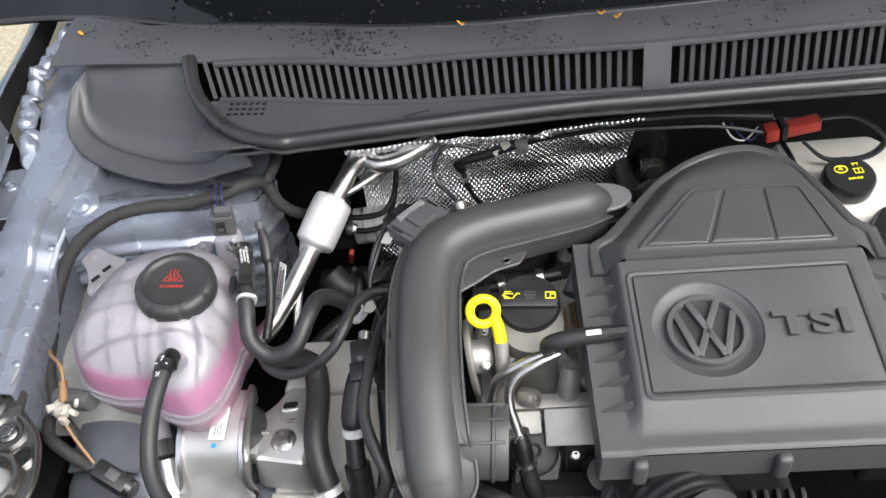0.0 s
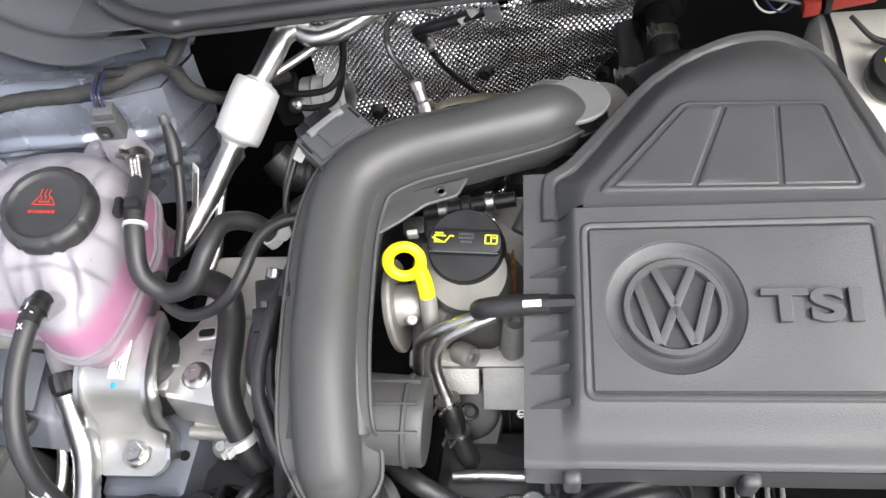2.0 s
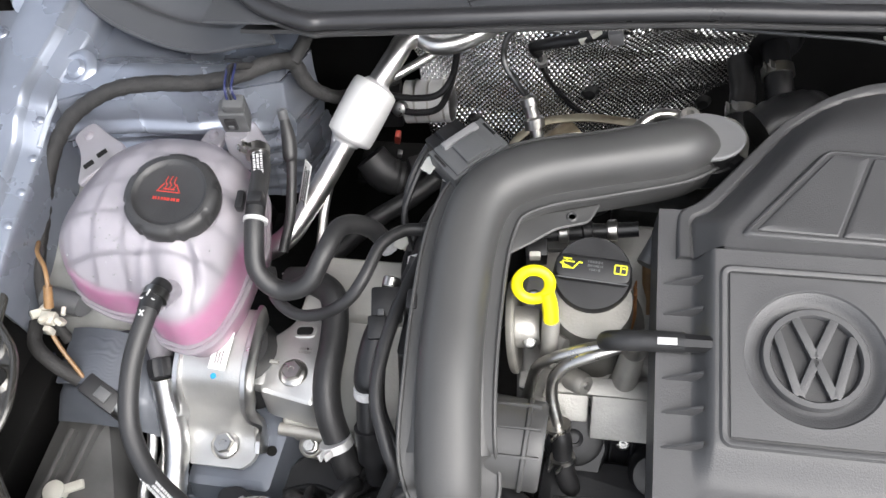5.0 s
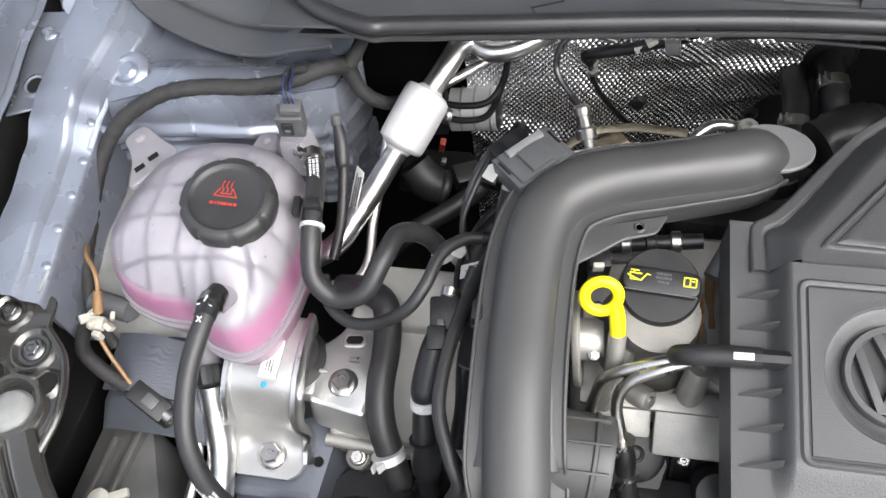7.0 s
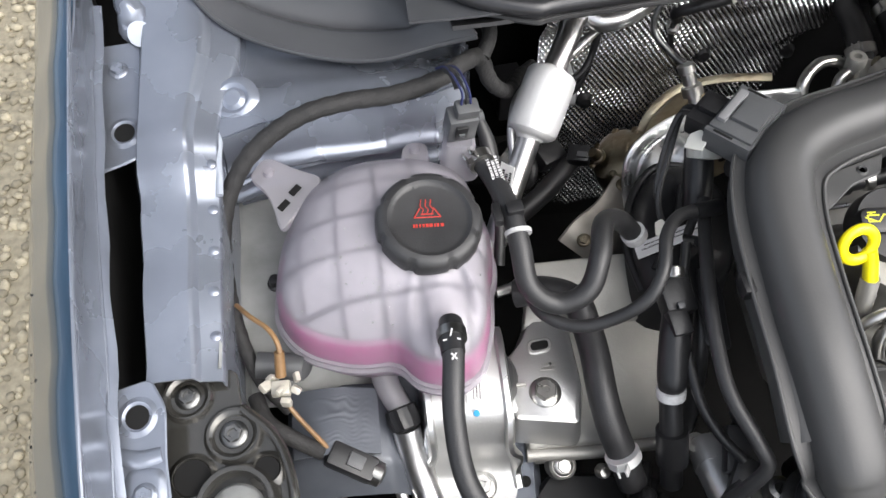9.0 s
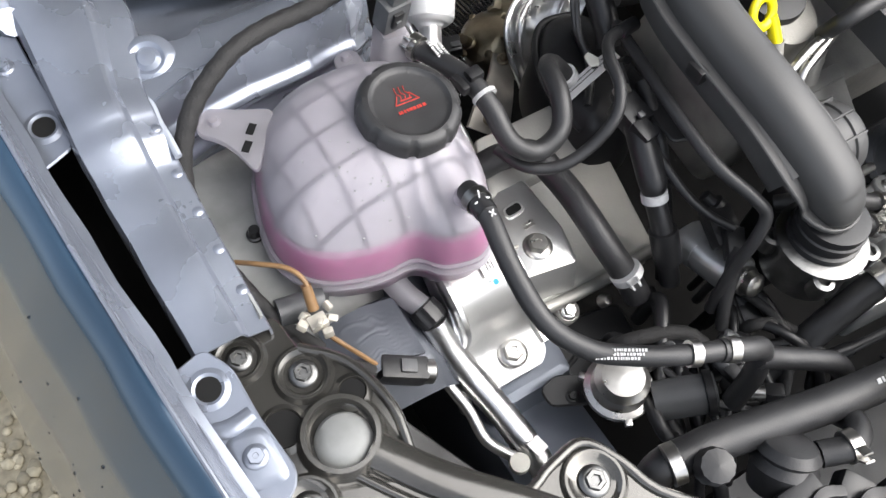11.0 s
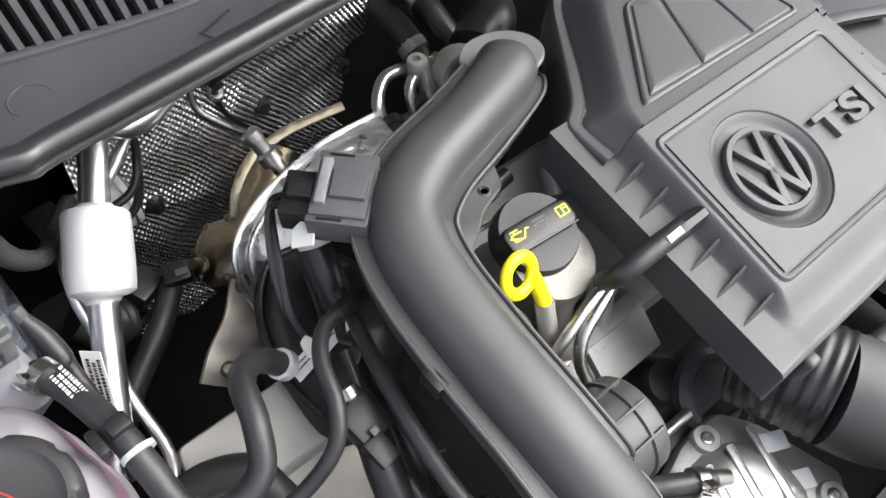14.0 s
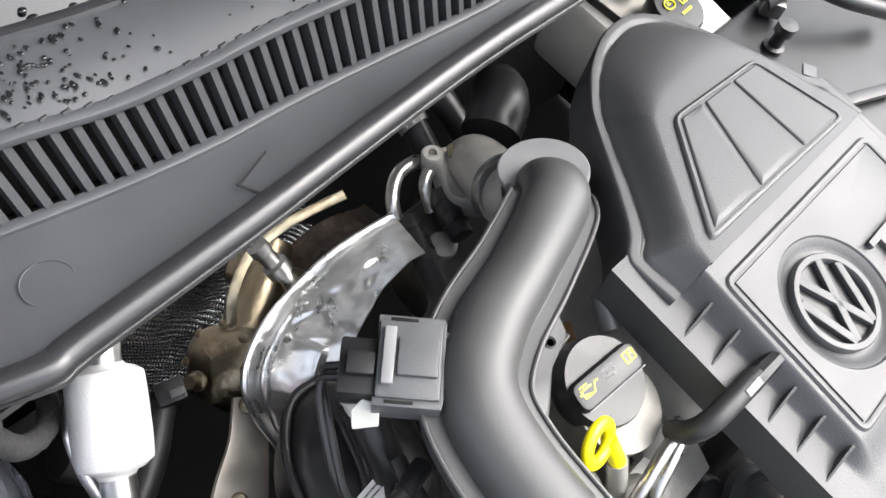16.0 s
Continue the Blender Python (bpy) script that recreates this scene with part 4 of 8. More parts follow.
def tank_radius(an):
    """The distance from the neck's axis to the tank's outline in the direction an."""
    c, s = math.cos(an), math.sin(an)
    best = 0.05
    for (ax, ay), (bx, by) in zip(TANK_EDGE, TANK_EDGE[1:] + TANK_EDGE[:1]):
        ex, ey = bx - ax, by - ay
        det = ex * s - ey * c
        if abs(det) < 1e-12:
            continue
        t = (ex * ay - ey * ax) / det
        k = (c * ay - s * ax) / det
        if t > 0 and -1e-6 <= k <= 1 + 1e-6:
            best = max(best, t)
    return best


AROUND = 168
RADII = [tank_radius(2 * math.pi * i / AROUND) for i in range(AROUND)]
# height of the tank's skin against the way in from its edge: a steep wall, a shoulder, a sloping roof
BACK_PROFILE = [tuple(q) for q in spline([(0.0, 0.893), (0.012, 0.905), (0.026, 0.9175), (0.055, 0.9305), (0.105, 0.9415), (0.185, 0.951), (0.30, 0.960), (0.44, 0.9665), (0.62, 0.9705)], 5)]
FRONT_PROFILE = [tuple(q) for q in spline([(0.0, 0.893), (0.010, 0.905), (0.024, 0.9165), (0.048, 0.9245), (0.090, 0.9305), (0.160, 0.9395), (0.28, 0.953), (0.43, 0.9640), (0.62, 0.9705)], 5)]
NOSE_PROFILE = [tuple(q) for q in spline([(0.0, 0.893), (0.020, 0.910), (0.055, 0.9255), (0.110, 0.9335), (0.20, 0.9385), (0.30, 0.9435), (0.38, 0.9520), (0.48, 0.9625), (0.62, 0.9705)], 5)]


def along(table, s):
    if s <= table[0][0]:
        return table[0][1]
    for a, b in zip(table, table[1:]):
        if s <= b[0]:
            return a[1] + (b[1] - a[1]) * (s - a[0]) / (b[0] - a[0])
    return table[-1][1]


def skin(an, s):
    """The height of the tank's skin in the direction an, at the share s of the way in."""
    a = an % (2 * math.pi)
    nose = ease((a - radians(253)) / radians(9)) * ease((radians(304) - a) / radians(12))
    front = ease((a - radians(196)) / radians(16)) * (1 - nose) if a < radians(280) else 0.0
    rest = max(0.0, 1 - nose - front)
    return (nose * along(NOSE_PROFILE, s) + front * along(FRONT_PROFILE, s) + rest * along(BACK_PROFILE, s)) / (nose + front + rest)


def tank_top(x, y):
    """The height of the tank's skin over a point of the plan, or None outside."""
    dx, dy = x - CX, y - CY
    an = math.atan2(dy, dx) % (2 * math.pi)
    k = an / (2 * math.pi) * AROUND
    i = int(k)
    r = RADII[i % AROUND] + (RADII[(i + 1) % AROUND] - RADII[i % AROUND]) * (k - i)
    s = 1 - math.hypot(dx, dy) / r
    return None if s < 0.0 else skin(an, min(s, 0.62))


def tank_ring(s, z=None, grow=0.0):
    out = []
    for i in range(AROUND):
        an = 2 * math.pi * i / AROUND
        r = RADII[i] * (1 - s) + grow
        out.append(Vector((CX + r * math.cos(an), CY + r * math.sin(an), skin(an, s) if z is None else z)))
    return out


def tank_solid(levels, grow=0.0):
    return ring_join(bmesh.new(), [tank_ring(s, z, grow) for s, z in levels])


SHARES = [0.0, 0.004, 0.009, 0.016, 0.025, 0.036, 0.05, 0.068, 0.09, 0.115, 0.145, 0.18, 0.22, 0.26, 0.30, 0.34, 0.38, 0.43, 0.48, 0.54, 0.60]
LEVEL = 0.9215
body = part("tank_body", tank_solid([(0.45, 0.853), (0.16, 0.855), (0.05, 0.864), (0.014, 0.884), *[(s, None) for s in SHARES]]), TANK, tank)
part("weld_seam", tank_solid([(0.03, 0.8855), (0.0, 0.8865), (0.0, 0.8895), (0.03, 0.8905)], 0.0035), TANK, tank)
part("weld_seam", tank_solid([(0.03, 0.8935), (0.0, 0.8942), (0.0, 0.8966), (0.03, 0.8972)], 0.002), TANK, tank)


def share_at(an, z):
    """The share of the way in at which the tank's skin reaches the height z."""
    lo, hi = 0.0, 0.60
    for _ in range(24):
        mid = (lo + hi) / 2
        lo, hi = (mid, hi) if skin(an, mid) < z else (lo, mid)
    return lo


def tank_band(z0, z1, n, gap):
    """Rings close under the skin between two heights (z1 None: up to the neck)."""
    rings = [[] for _ in range(n + 1)]
    for i in range(AROUND):
        an = 2 * math.pi * i / AROUND
        a = share_at(an, z0)
        b = 0.60 if z1 is None else share_at(an, z1)
        for k in range(n + 1):
            s = a + (b - a) * (k / n) ** 1.5
            r = RADII[i] * (1 - s) - gap
            rings[k].append(Vector((CX + r * math.cos(an), CY + r * math.sin(an), skin(an, s) - gap * 0.6)))
    return rings


part("coolant", ring_join(bmesh.new(), [tank_ring(0.45, 0.8555, -0.0012), tank_ring(0.18, 0.8575, -0.0012), tank_ring(0.07, 0.867, -0.0012), tank_ring(0.02, 0.885, -0.0012), *tank_band(0.895, LEVEL, 8, 0.0012)]), COOLANT, tank, "pink coolant")
# added strip: the upward fade of scattered pink light, painted as a band
part("coolant_scatter", ring_join(bmesh.new(), tank_band(LEVEL, LEVEL + 0.0055, 5, 0.0014), ends=False), SCATTER, tank, "pale pink band painted for light scattered above the coolant")
# added pale layer under the skin imitates light scattering in milky plastic
part("inner_wall", ring_join(bmesh.new(), tank_band(LEVEL + 0.005, None, 24, 0.0028)), DECK, tank, "added pale backing for light scattered in the milky plastic")


def baffle(axis, c, half=0.0013):
    """A thin inner wall that follows the tank's roof."""
    lo, hi = ((0.41, 0.60) if axis == "x" else (-0.41, -0.235))
    run = []
    for i in range(121):
        q = lo + (hi - lo) * i / 120
        tops = [tank_top(c + o, q) if axis == "x" else tank_top(q, c + o) for o in (-half, 0.0, half)]
        if None not in tops and min(tops) > LEVEL + 0.006:
            run.append((q, min(tops)))
    bm = bmesh.new()
    rings = []
    for q, z in run:
        a, b = z - 0.0010, z - 0.006
        if axis == "x":
            rings.append([Vector((c - half, q, a)), Vector((c + half, q, a)), Vector((c + half, q, b)), Vector((c - half, q, b))])
        else:
            rings.append([Vector((q, c - half, a)), Vector((q, c + half, a)), Vector((q, c + half, b)), Vector((q, c - half, b))])
    return ring_join(bm, rings)


for axis, places in (("x", (-0.376, -0.349, -0.321, -0.293, -0.266)), ("y", (0.462, 0.490, 0.518, 0.546, 0.572))):
    for c in places:
        part("baffle", baffle(axis, c), RIBMARK, tank, "inner baffle wall seen through the plastic")
rnd = random.Random(31)
specks = bmesh.new()
for i in range(70):
    x, y = rnd.gauss(-0.325, 0.022), rnd.gauss(0.480, 0.020)
    z = tank_top(x, y)
    if z is not None and z > 0.93 and math.hypot(x - CX, y - CY) > 0.042:
        q = rnd.uniform(0.0003, 0.0009)
        lathe([(0.0001, 0.0002), (q, 0.0001), (q, -0.0004)], pose(x, y, z + 0.0001), 7, specks)
part("dirt_specks", specks, PRIMER, tank, "dried brown dirt specks")["kind"] = "stuff"
# moulded nose with the front nozzle
part("neck", lathe([(0.034, -0.012), (0.0335, 0.0), (0.031, 0.004), (0.020, 0.004)], pose(-0.287, 0.503, 0.968, 5, 3, 0), 36), TANK, tank)
cap_m = pose(-0.287, 0.502, 0.9675, 6, 3, 20) @ Matrix.Scale(1.055, 4)
lobes = lambda a, z: 1 - (0.035 * max(0.0, math.tanh(18 * (math.cos(8 * a) - 0.80))) if -0.0005 < z < 0.0126 else 0)
cap = part("cap", lathe([(0.025, -0.002), (0.0335, -0.001), (0.0338, 0.0), (0.0338, 0.009), (0.0325, 0.0125), (0.0300, 0.0145), (0.0265, 0.0148), (0.0248, 0.0128), (0.0225, 0.0122), (0.0, 0.0128)], cap_m, 128, wobble=lobes), CAPGREY, tank, "black lobed screw cap with red warning print")
sym = cap_m @ pose(-0.001, 0.001, 0.0130, 0, 0, -20)
bm = bmesh.new()
for a, b in ((Vector((-0.0082, 0.0)), Vector((0.0082, 0.0))), (Vector((-0.0082, 0.0)), Vector((-0.0045, 0.0062))), (Vector((0.0082, 0.0)), Vector((0.0045, 0.0062)))):
    mid, d = (a + b) / 2, b - a
    box(d.length + 0.0006, 0.0007, 0.0003, sym @ pose(mid.x, mid.y, 0, 0, 0, math.degrees(math.atan2(d.y, d.x))), 0, bm)
for k in (-0.0031, 0, 0.0031):
    sweep([sym @ Vector((k, 0.003, 0)), sym @ Vector((k + 0.0009, 0.0055, 0)), sym @ Vector((k - 0.0007, 0.008, 0)), sym @ Vector((k, 0.0125, 0))], 0.00034, 4, 6, bm=bm)
box(0.008, 0.0009, 0.0003, sym @ pose(0, 0.0022, 0), 0, bm)
part("warning_symbol", bm, RPRINT, cap, "red hot-steam warning triangle")
bars("cap_print", [0.019], sym @ pose(0, -0.0058, 0), cap, RPRINT, h=0.0022)
for at, turn, length in (((-0.397, 0.577, 0.942), -38, 0.034), ((-0.289, 0.586, 0.940), -95, 0.012)):
    m = pose(*at, 6, -4, turn)
    part("ear", stack([(-0.012, -0.011), (0.004, -0.013), (0.018, -0.020), (0.038, -0.037), (0.040, 0.016), (0.014, 0.012), (-0.012, 0.011)] if length > 0.02 else [(-0.008, -0.009), (0.016, -0.011), (0.016, 0.011), (-0.008, 0.009)],
                      [(0.001, -0.004), (0, -0.003), (0, 0.001), (0.001, 0.002)], m, 0.009), TANK, tank)
    part("ear_stud", lathe([(0, 0.006), (0.003, 0.0055), (0.0045, 0.002), (0.006, 0.0018)], m, 14), TANK, tank)
m = pose(-0.397, 0.577, 0.942, 6, -4, -38)
for yy in (-0.017, -0.003):
    # near-black boxes stand in for the shade of cut slots
    part("ear_slot", box(0.007, 0.0105, 0.0062, m @ pose(0.0265, yy, -0.001, 0, 0, -8), 0.001), DARK, tank)
part("level_boss", stack([(-0.269, 0.566), (-0.247, 0.564), (-0.245, 0.586), (-0.267, 0.588)], [(-0.003, 0.93), (0, 0.963), (0.002, 0.966)], Matrix(), 0.005), TANK, tank)
sensor = thing("level_sensor_plug", "grey electrical plug on the coolant level sensor", "connector")
m = pose(-0.256, 0.577, 0.980, 8, 5, 8) @ Matrix.Scale(0.84, 4)
part("plug_body", box(0.025, 0.018, 0.030, m, 0.002), GREY, sensor)
part("plug_top", box(0.020, 0.015, 0.012, m @ pose(0.003, 0.001, 0.019), 0.003), GREY, sensor)
part("plug_latch", box(0.010, 0.003, 0.016, m @ pose(-0.002, -0.0105, 0.002), 0.0006), BLACK, sensor)
part("plug_latch", box(0.005, 0.0035, 0.005, m @ pose(-0.002, -0.0115, 0.0), 0.0005), GREY, sensor)
for k, mm in enumerate((BLUEWIRE, BLACK, BLUEWIRE)):
    part("wire", sweep([m @ Vector((k * 0.004 - 0.002, 0.002, 0.024)), m @ Vector((k * 0.003 - 0.002, 0.008, 0.036)), (-0.262 + 0.003 * k, 0.606, 1.005), (-0.268, 0.625, 0.985)], 0.0009, 6, 6), mm, sensor)
# front nozzle
part("nozzle", sweep([(-0.279, 0.440, 0.944, 0.008), (-0.280, 0.422, 0.958, 0.008)], steps=3, seg=16), TANK, tank)
part("bottom_outlet", sweep([(-0.332, 0.455, 0.862, 0.010), (-0.327, 0.436, 0.853, 0.0095), (-0.318, 0.418, 0.846, 0.009)], steps=5, seg=16), TANK, tank, "pink-tinged outlet pipe")
crown = lambda a, z: 1 + 0.05 * math.cos(10 * a)
part("outlet_ring", lathe([(0.008, -0.008), (0.0115, -0.007), (0.0125, 0.0), (0.0115, 0.008), (0.009, 0.010)], aim((-0.318, 0.415, 0.846), (0.25, -0.8, -0.35)), 40, wobble=crown), BLACK, tank, "black ribbed coupling ring")

# ---- coolant hoses ----
hose = thing("front_coolant_hose", "black rubber coolant hose from the tank with printed marks", "hose")
FRONT = [(-0.280, 0.432, 0.960), (-0.281, 0.411, 0.963), (-0.285, 0.374, 0.952), (-0.281, 0.338, 0.936), (-0.264, 0.312, 0.926), (-0.240, 0.295, 0.922), (-0.212, 0.280, 0.920), (-0.180, 0.268, 0.915)]
part("hose_run", sweep(FRONT, 0.0070, 10, 18), RUBBER, hose)
part("end_sleeve", sweep([(-0.280, 0.436, 0.957, 0.0078), (-0.281, 0.424, 0.962, 0.0080), (-0.281, 0.412, 0.963, 0.0077)], steps=4, seg=18), BLACK, hose)
bm = bmesh.new()
for k, (dx, dy, s) in enumerate(((0, -0.006, 50), (0, -0.006, -50), (-0.004, 0.006, 10), (0.004, 0.006, -20), (0.0, 0.010, 70))):
    box(0.005, 0.0010, 0.0005, aim((-0.281 + dx * 0.8, 0.413 + dy, 0.9708 - abs(dx) * 0.3), (0, -0.25, 1), s), 0, bm)
part("white_marks", bm, WPRINT, hose, "white crayon marks")
clamp((-0.2805, 0.425, 0.9610), (0.0, -0.95, 0.2), 0.0080, hose, 0.007, DULL, ears=False)
for y0, (x, yy, z), d in ((0, (-0.250, 0.3025, 0.9306), (0.83, -0.55, -0.05)),):
    m = aim((x, yy, z), (-0.15, -0.25, 1), 0)
    m = Matrix.Translation((x, yy, z)) @ pose(0, 0, 0, 10, -6, -33)
    bars("hose_print", [0.040, 0.036, 0.028], m @ pose(0, -0.001, 0), hose, WPRINT, h=0.0019, gap=0.0008)
for p, d in (((-0.204, 0.277, 0.919), (0.85, -0.4, -0.12)), ((-0.178, 0.267, 0.915), (0.85, -0.4, -0.12))):
    clamp(p, d, 0.0074, hose, 0.007, ears=False)
part("joiner", sweep([(-0.206, 0.278, 0.919, 0.0072), (-0.19, 0.272, 0.917, 0.006), (-0.176, 0.266, 0.915, 0.0072)], steps=4, seg=14), BLACK, hose)
part("hose_elbow", sweep([(-0.186, 0.270, 0.916), (-0.165, 0.262, 0.910), (-0.150, 0.258, 0.898), (-0.152, 0.250, 0.872), (-0.160, 0.245, 0.84)], 0.0082, 8, 16), RUBBER, hose)
part("hose_branch", sweep([(-0.152, 0.256, 0.892), (-0.135, 0.248, 0.886), (-0.115, 0.236, 0.884), (-0.098, 0.224, 0.878), (-0.090, 0.21, 0.86)], 0.0082, 8, 14), RUBBER, hose)

hose = thing("tank_vent_hose", "black rubber hose with white print curling behind the tank", "hose")
VENT = [(-0.247, 0.572, 0.948), (-0.237, 0.552, 0.950), (-0.229, 0.515, 0.957), (-0.226, 0.490, 0.952), (-0.222, 0.466, 0.936), (-0.204, 0.456, 0.925), (-0.182, 0.460, 0.932), (-0.171, 0.480, 0.944), (-0.163, 0.506, 0.942), (-0.146, 0.517, 0.925), (-0.130, 0.512, 0.904)]
part("hose_run", sweep(VENT, 0.0076, 9, 18), RUBBER, hose)
part("end_band", lathe([(0.0085, -0.004), (0.0095, -0.0035), (0.0095, 0.0035), (0.0085, 0.004)], aim((-0.133, 0.5135, 0.908), (0.5, -0.15, -0.85)), 22), WPRINT, hose, "white band")
bars("hose_print", [0.024, 0.022, 0.024], Matrix.Translation((-0.2335, 0.545, 0.9608)) @ pose(0, 0, 0, -8, -20, 103) @ pose(0, 0.004, 0), hose, WPRINT, h=0.002, gap=0.0010)
clamp((-0.226, 0.498, 0.955), (0.05, -0.95, -0.2), 0.0078, hose, 0.003, WPRINT, False)
part("clip", box(0.012, 0.010, 0.012, pose(-0.227, 0.512, 0.962, 0, 0, 5), 0.002), BLACK, hose)
part("clip", box(0.006, 0.016, 0.008, pose(-0.239, 0.510, 0.962, 0, 0, 5), 0.002), BLACK, hose)
clamp((-0.243, 0.565, 0.950), (0.3, -0.9, 0.05), 0.0082, hose, 0.008)

hose = thing("thin_loop_hose", "thin black rubber hose in a loop", "hose")
part("hose_run", sweep([(-0.222, 0.480, 0.912), (-0.212, 0.457, 0.910), (-0.192, 0.443, 0.913), (-0.168, 0.440, 0.924), (-0.146, 0.444, 0.942), (-0.134, 0.459, 0.953), (-0.126, 0.484, 0.956), (-0.112, 0.500, 0.952), (-0.094, 0.505, 0.948), (-0.080, 0.508, 0.945)], 0.0047, 9, 14), RUBBER, hose)
part("end_sleeve", sweep([(-0.100, 0.5035, 0.9495, 0.0058), (-0.080, 0.508, 0.945, 0.0058)], steps=4, seg=14), BLACK, hose, "black end sleeve")
hose = thing("radiator_hose", "thick black coolant hose with spring clamp", "hose")
part("hose_run", sweep([(-0.222, 0.498, 0.862), (-0.200, 0.494, 0.870), (-0.180, 0.482, 0.873), (-0.174, 0.462, 0.868), (-0.172, 0.440, 0.866), (-0.172, 0.421, 0.864), (-0.171, 0.404, 0.859), (-0.167, 0.387, 0.848), (-0.160, 0.372, 0.832), (-0.152, 0.355, 0.810)], 0.0112, 9, 20), RUBBER, hose)
clamp((-0.1605, 0.3695, 0.835), (0.35, -0.62, -0.7), 0.0117, hose, 0.007, MUFFLER)
hose = thing("sensor_line", "black quick-coupled line with white band", "hose")
part("line", sweep([(-0.118, 0.470, 0.925, 0.008), (-0.122, 0.445, 0.920, 0.009), (-0.126, 0.425, 0.914, 0.011), (-0.130, 0.403, 0.900, 0.011), (-0.131, 0.395, 0.890, 0.0085), (-0.130, 0.372, 0.862, 0.0085), (-0.126, 0.350, 0.82, 0.0085)], steps=7, seg=16), BLACK, hose)
part("white_band", lathe([(0.009, -0.004), (0.0103, -0.0035), (0.0103, 0.0035), (0.009, 0.004)], aim((-0.1308, 0.3955, 0.8905), (0, -0.55, -0.83)), 22), WPRINT, hose, "white band")
part("collar", sweep([(-0.130, 0.376, 0.868, 0.0115), (-0.128, 0.360, 0.842, 0.0115)], steps=3, seg=16), BLACK, hose, "ribbed sleeve")
part("coupling", box(0.022, 0.026, 0.018, pose(-0.121, 0.452, 0.922, 12, 0, 8), 0.003), BLACK, hose)
part("coupling", box(0.014, 0.018, 0.012, pose(-0.124, 0.432, 0.924, 12, 0, 8), 0.002), BLACK, hose)
part("steel_neck", lathe([(0.006, -0.004), (0.0068, -0.003), (0.0068, 0.003), (0.006, 0.004)], aim((-0.1192, 0.4672, 0.930), (-0.1, -0.95, -0.25)), 20), STEEL, hose, "bare steel neck")
part("plug_tip", box(0.005, 0.005, 0.003, pose(-0.122, 0.441, 0.933, 12, 0, 8), 0.0008), GREY, hose)
hose = thing("clip_tag", "white plastic tag on a hose end", "tag")
part("tag_sheet", plate([(-0.124, 0.500), (-0.116, 0.498), (-0.112, 0.504), (-0.116, 0.514), (-0.122, 0.511)], 0.926, 0.9275, Matrix(), 0.002), WHITE, hose)

# ---- air conditioning line ----
ac = thing("air_conditioning_line", "bright aluminium air conditioning pipe with muffler can", "pipe")
part("muffler", sweep([(-0.1930, 0.6222, 0.8915, 0.0105), (-0.1918, 0.6247, 0.8931, 0.0125), (-0.1906, 0.6267, 0.8945, 0.0185), (-0.1881, 0.6312, 0.8972, 0.0212), (-0.1709, 0.6608, 0.9178, 0.0212), (-0.1684, 0.6651, 0.9205, 0.0185), (-0.1672, 0.6673, 0.9219, 0.0125), (-0.1661, 0.6691, 0.9231, 0.0105)], steps=3, seg=32), MUFFLER, ac, "matt silver muffler can")
part("upper_pipe", sweep([(-0.168, 0.666, 0.921), (-0.153, 0.690, 0.934), (-0.146, 0.704, 0.939), (-0.135, 0.712, 0.938), (-0.118, 0.706, 0.934), (-0.095, 0.712, 0.935), (-0.06, 0.735, 0.94)], 0.0098, 9, 18), TUBE, ac)
part("lower_pipe", sweep([(-0.191, 0.626, 0.894), (-0.210, 0.590, 0.876), (-0.224, 0.562, 0.866), (-0.232, 0.545, 0.862), (-0.245, 0.535, 0.855), (-0.262, 0.533, 0.842)], 0.0098, 9, 18), TUBE, ac)
part("thin_pipe", sweep([(-0.12, 0.713, 0.918), (-0.150, 0.688, 0.915), (-0.192, 0.664, 0.905), (-0.204, 0.640, 0.890), (-0.206, 0.610, 0.874), (-0.209, 0.570, 0.858), (-0.208, 0.535, 0.848), (-0.216, 0.515, 0.846), (-0.235, 0.508, 0.846)], 0.0042, 9, 12), TUBE, ac)
part("thin_fitting", sweep([(-0.186, 0.672, 0.905, 0.006), (-0.176, 0.677, 0.908, 0.006)], steps=2, seg=12), TUBE, ac)
low = thing("wrapped_pipe", "silver foil wrapped pipe beside the chassis rail", "pipe")
part("wrapped_run", sweep([(-0.317, 0.408, 0.842, 0.0105), (-0.313, 0.388, 0.822, 0.011), (-0.306, 0.365, 0.806, 0.0115), (-0.300, 0.335, 0.800, 0.011), (-0.296, 0.305, 0.795, 0.0115), (-0.290, 0.27, 0.78, 0.011)], steps=10, seg=16, rib=(0.006, 0.03)), ALU, low)
part("thin_run", sweep([(-0.330, 0.395, 0.830), (-0.326, 0.370, 0.812), (-0.322, 0.345, 0.806), (-0.322, 0.320, 0.802), (-0.310, 0.298, 0.80)], 0.0045, 8, 12), TUBE, low)
part("code_label", box(0.012, 0.012, 0.0006, pose(-0.293, 0.296, 0.8085, 0, 12, 12), 0), PAPER, low, "small square code label")
part("white_cap", lathe([(0.0035, 0.006), (0.0075, 0.0055), (0.008, 0.0), (0.006, -0.004)], pose(-0.312, 0.292, 0.806), 16), WHITE, low)

# ---- charge air duct ----
duct = thing("charge_air_duct", "black satin plastic charge air duct with moulded seam flange", "air duct")
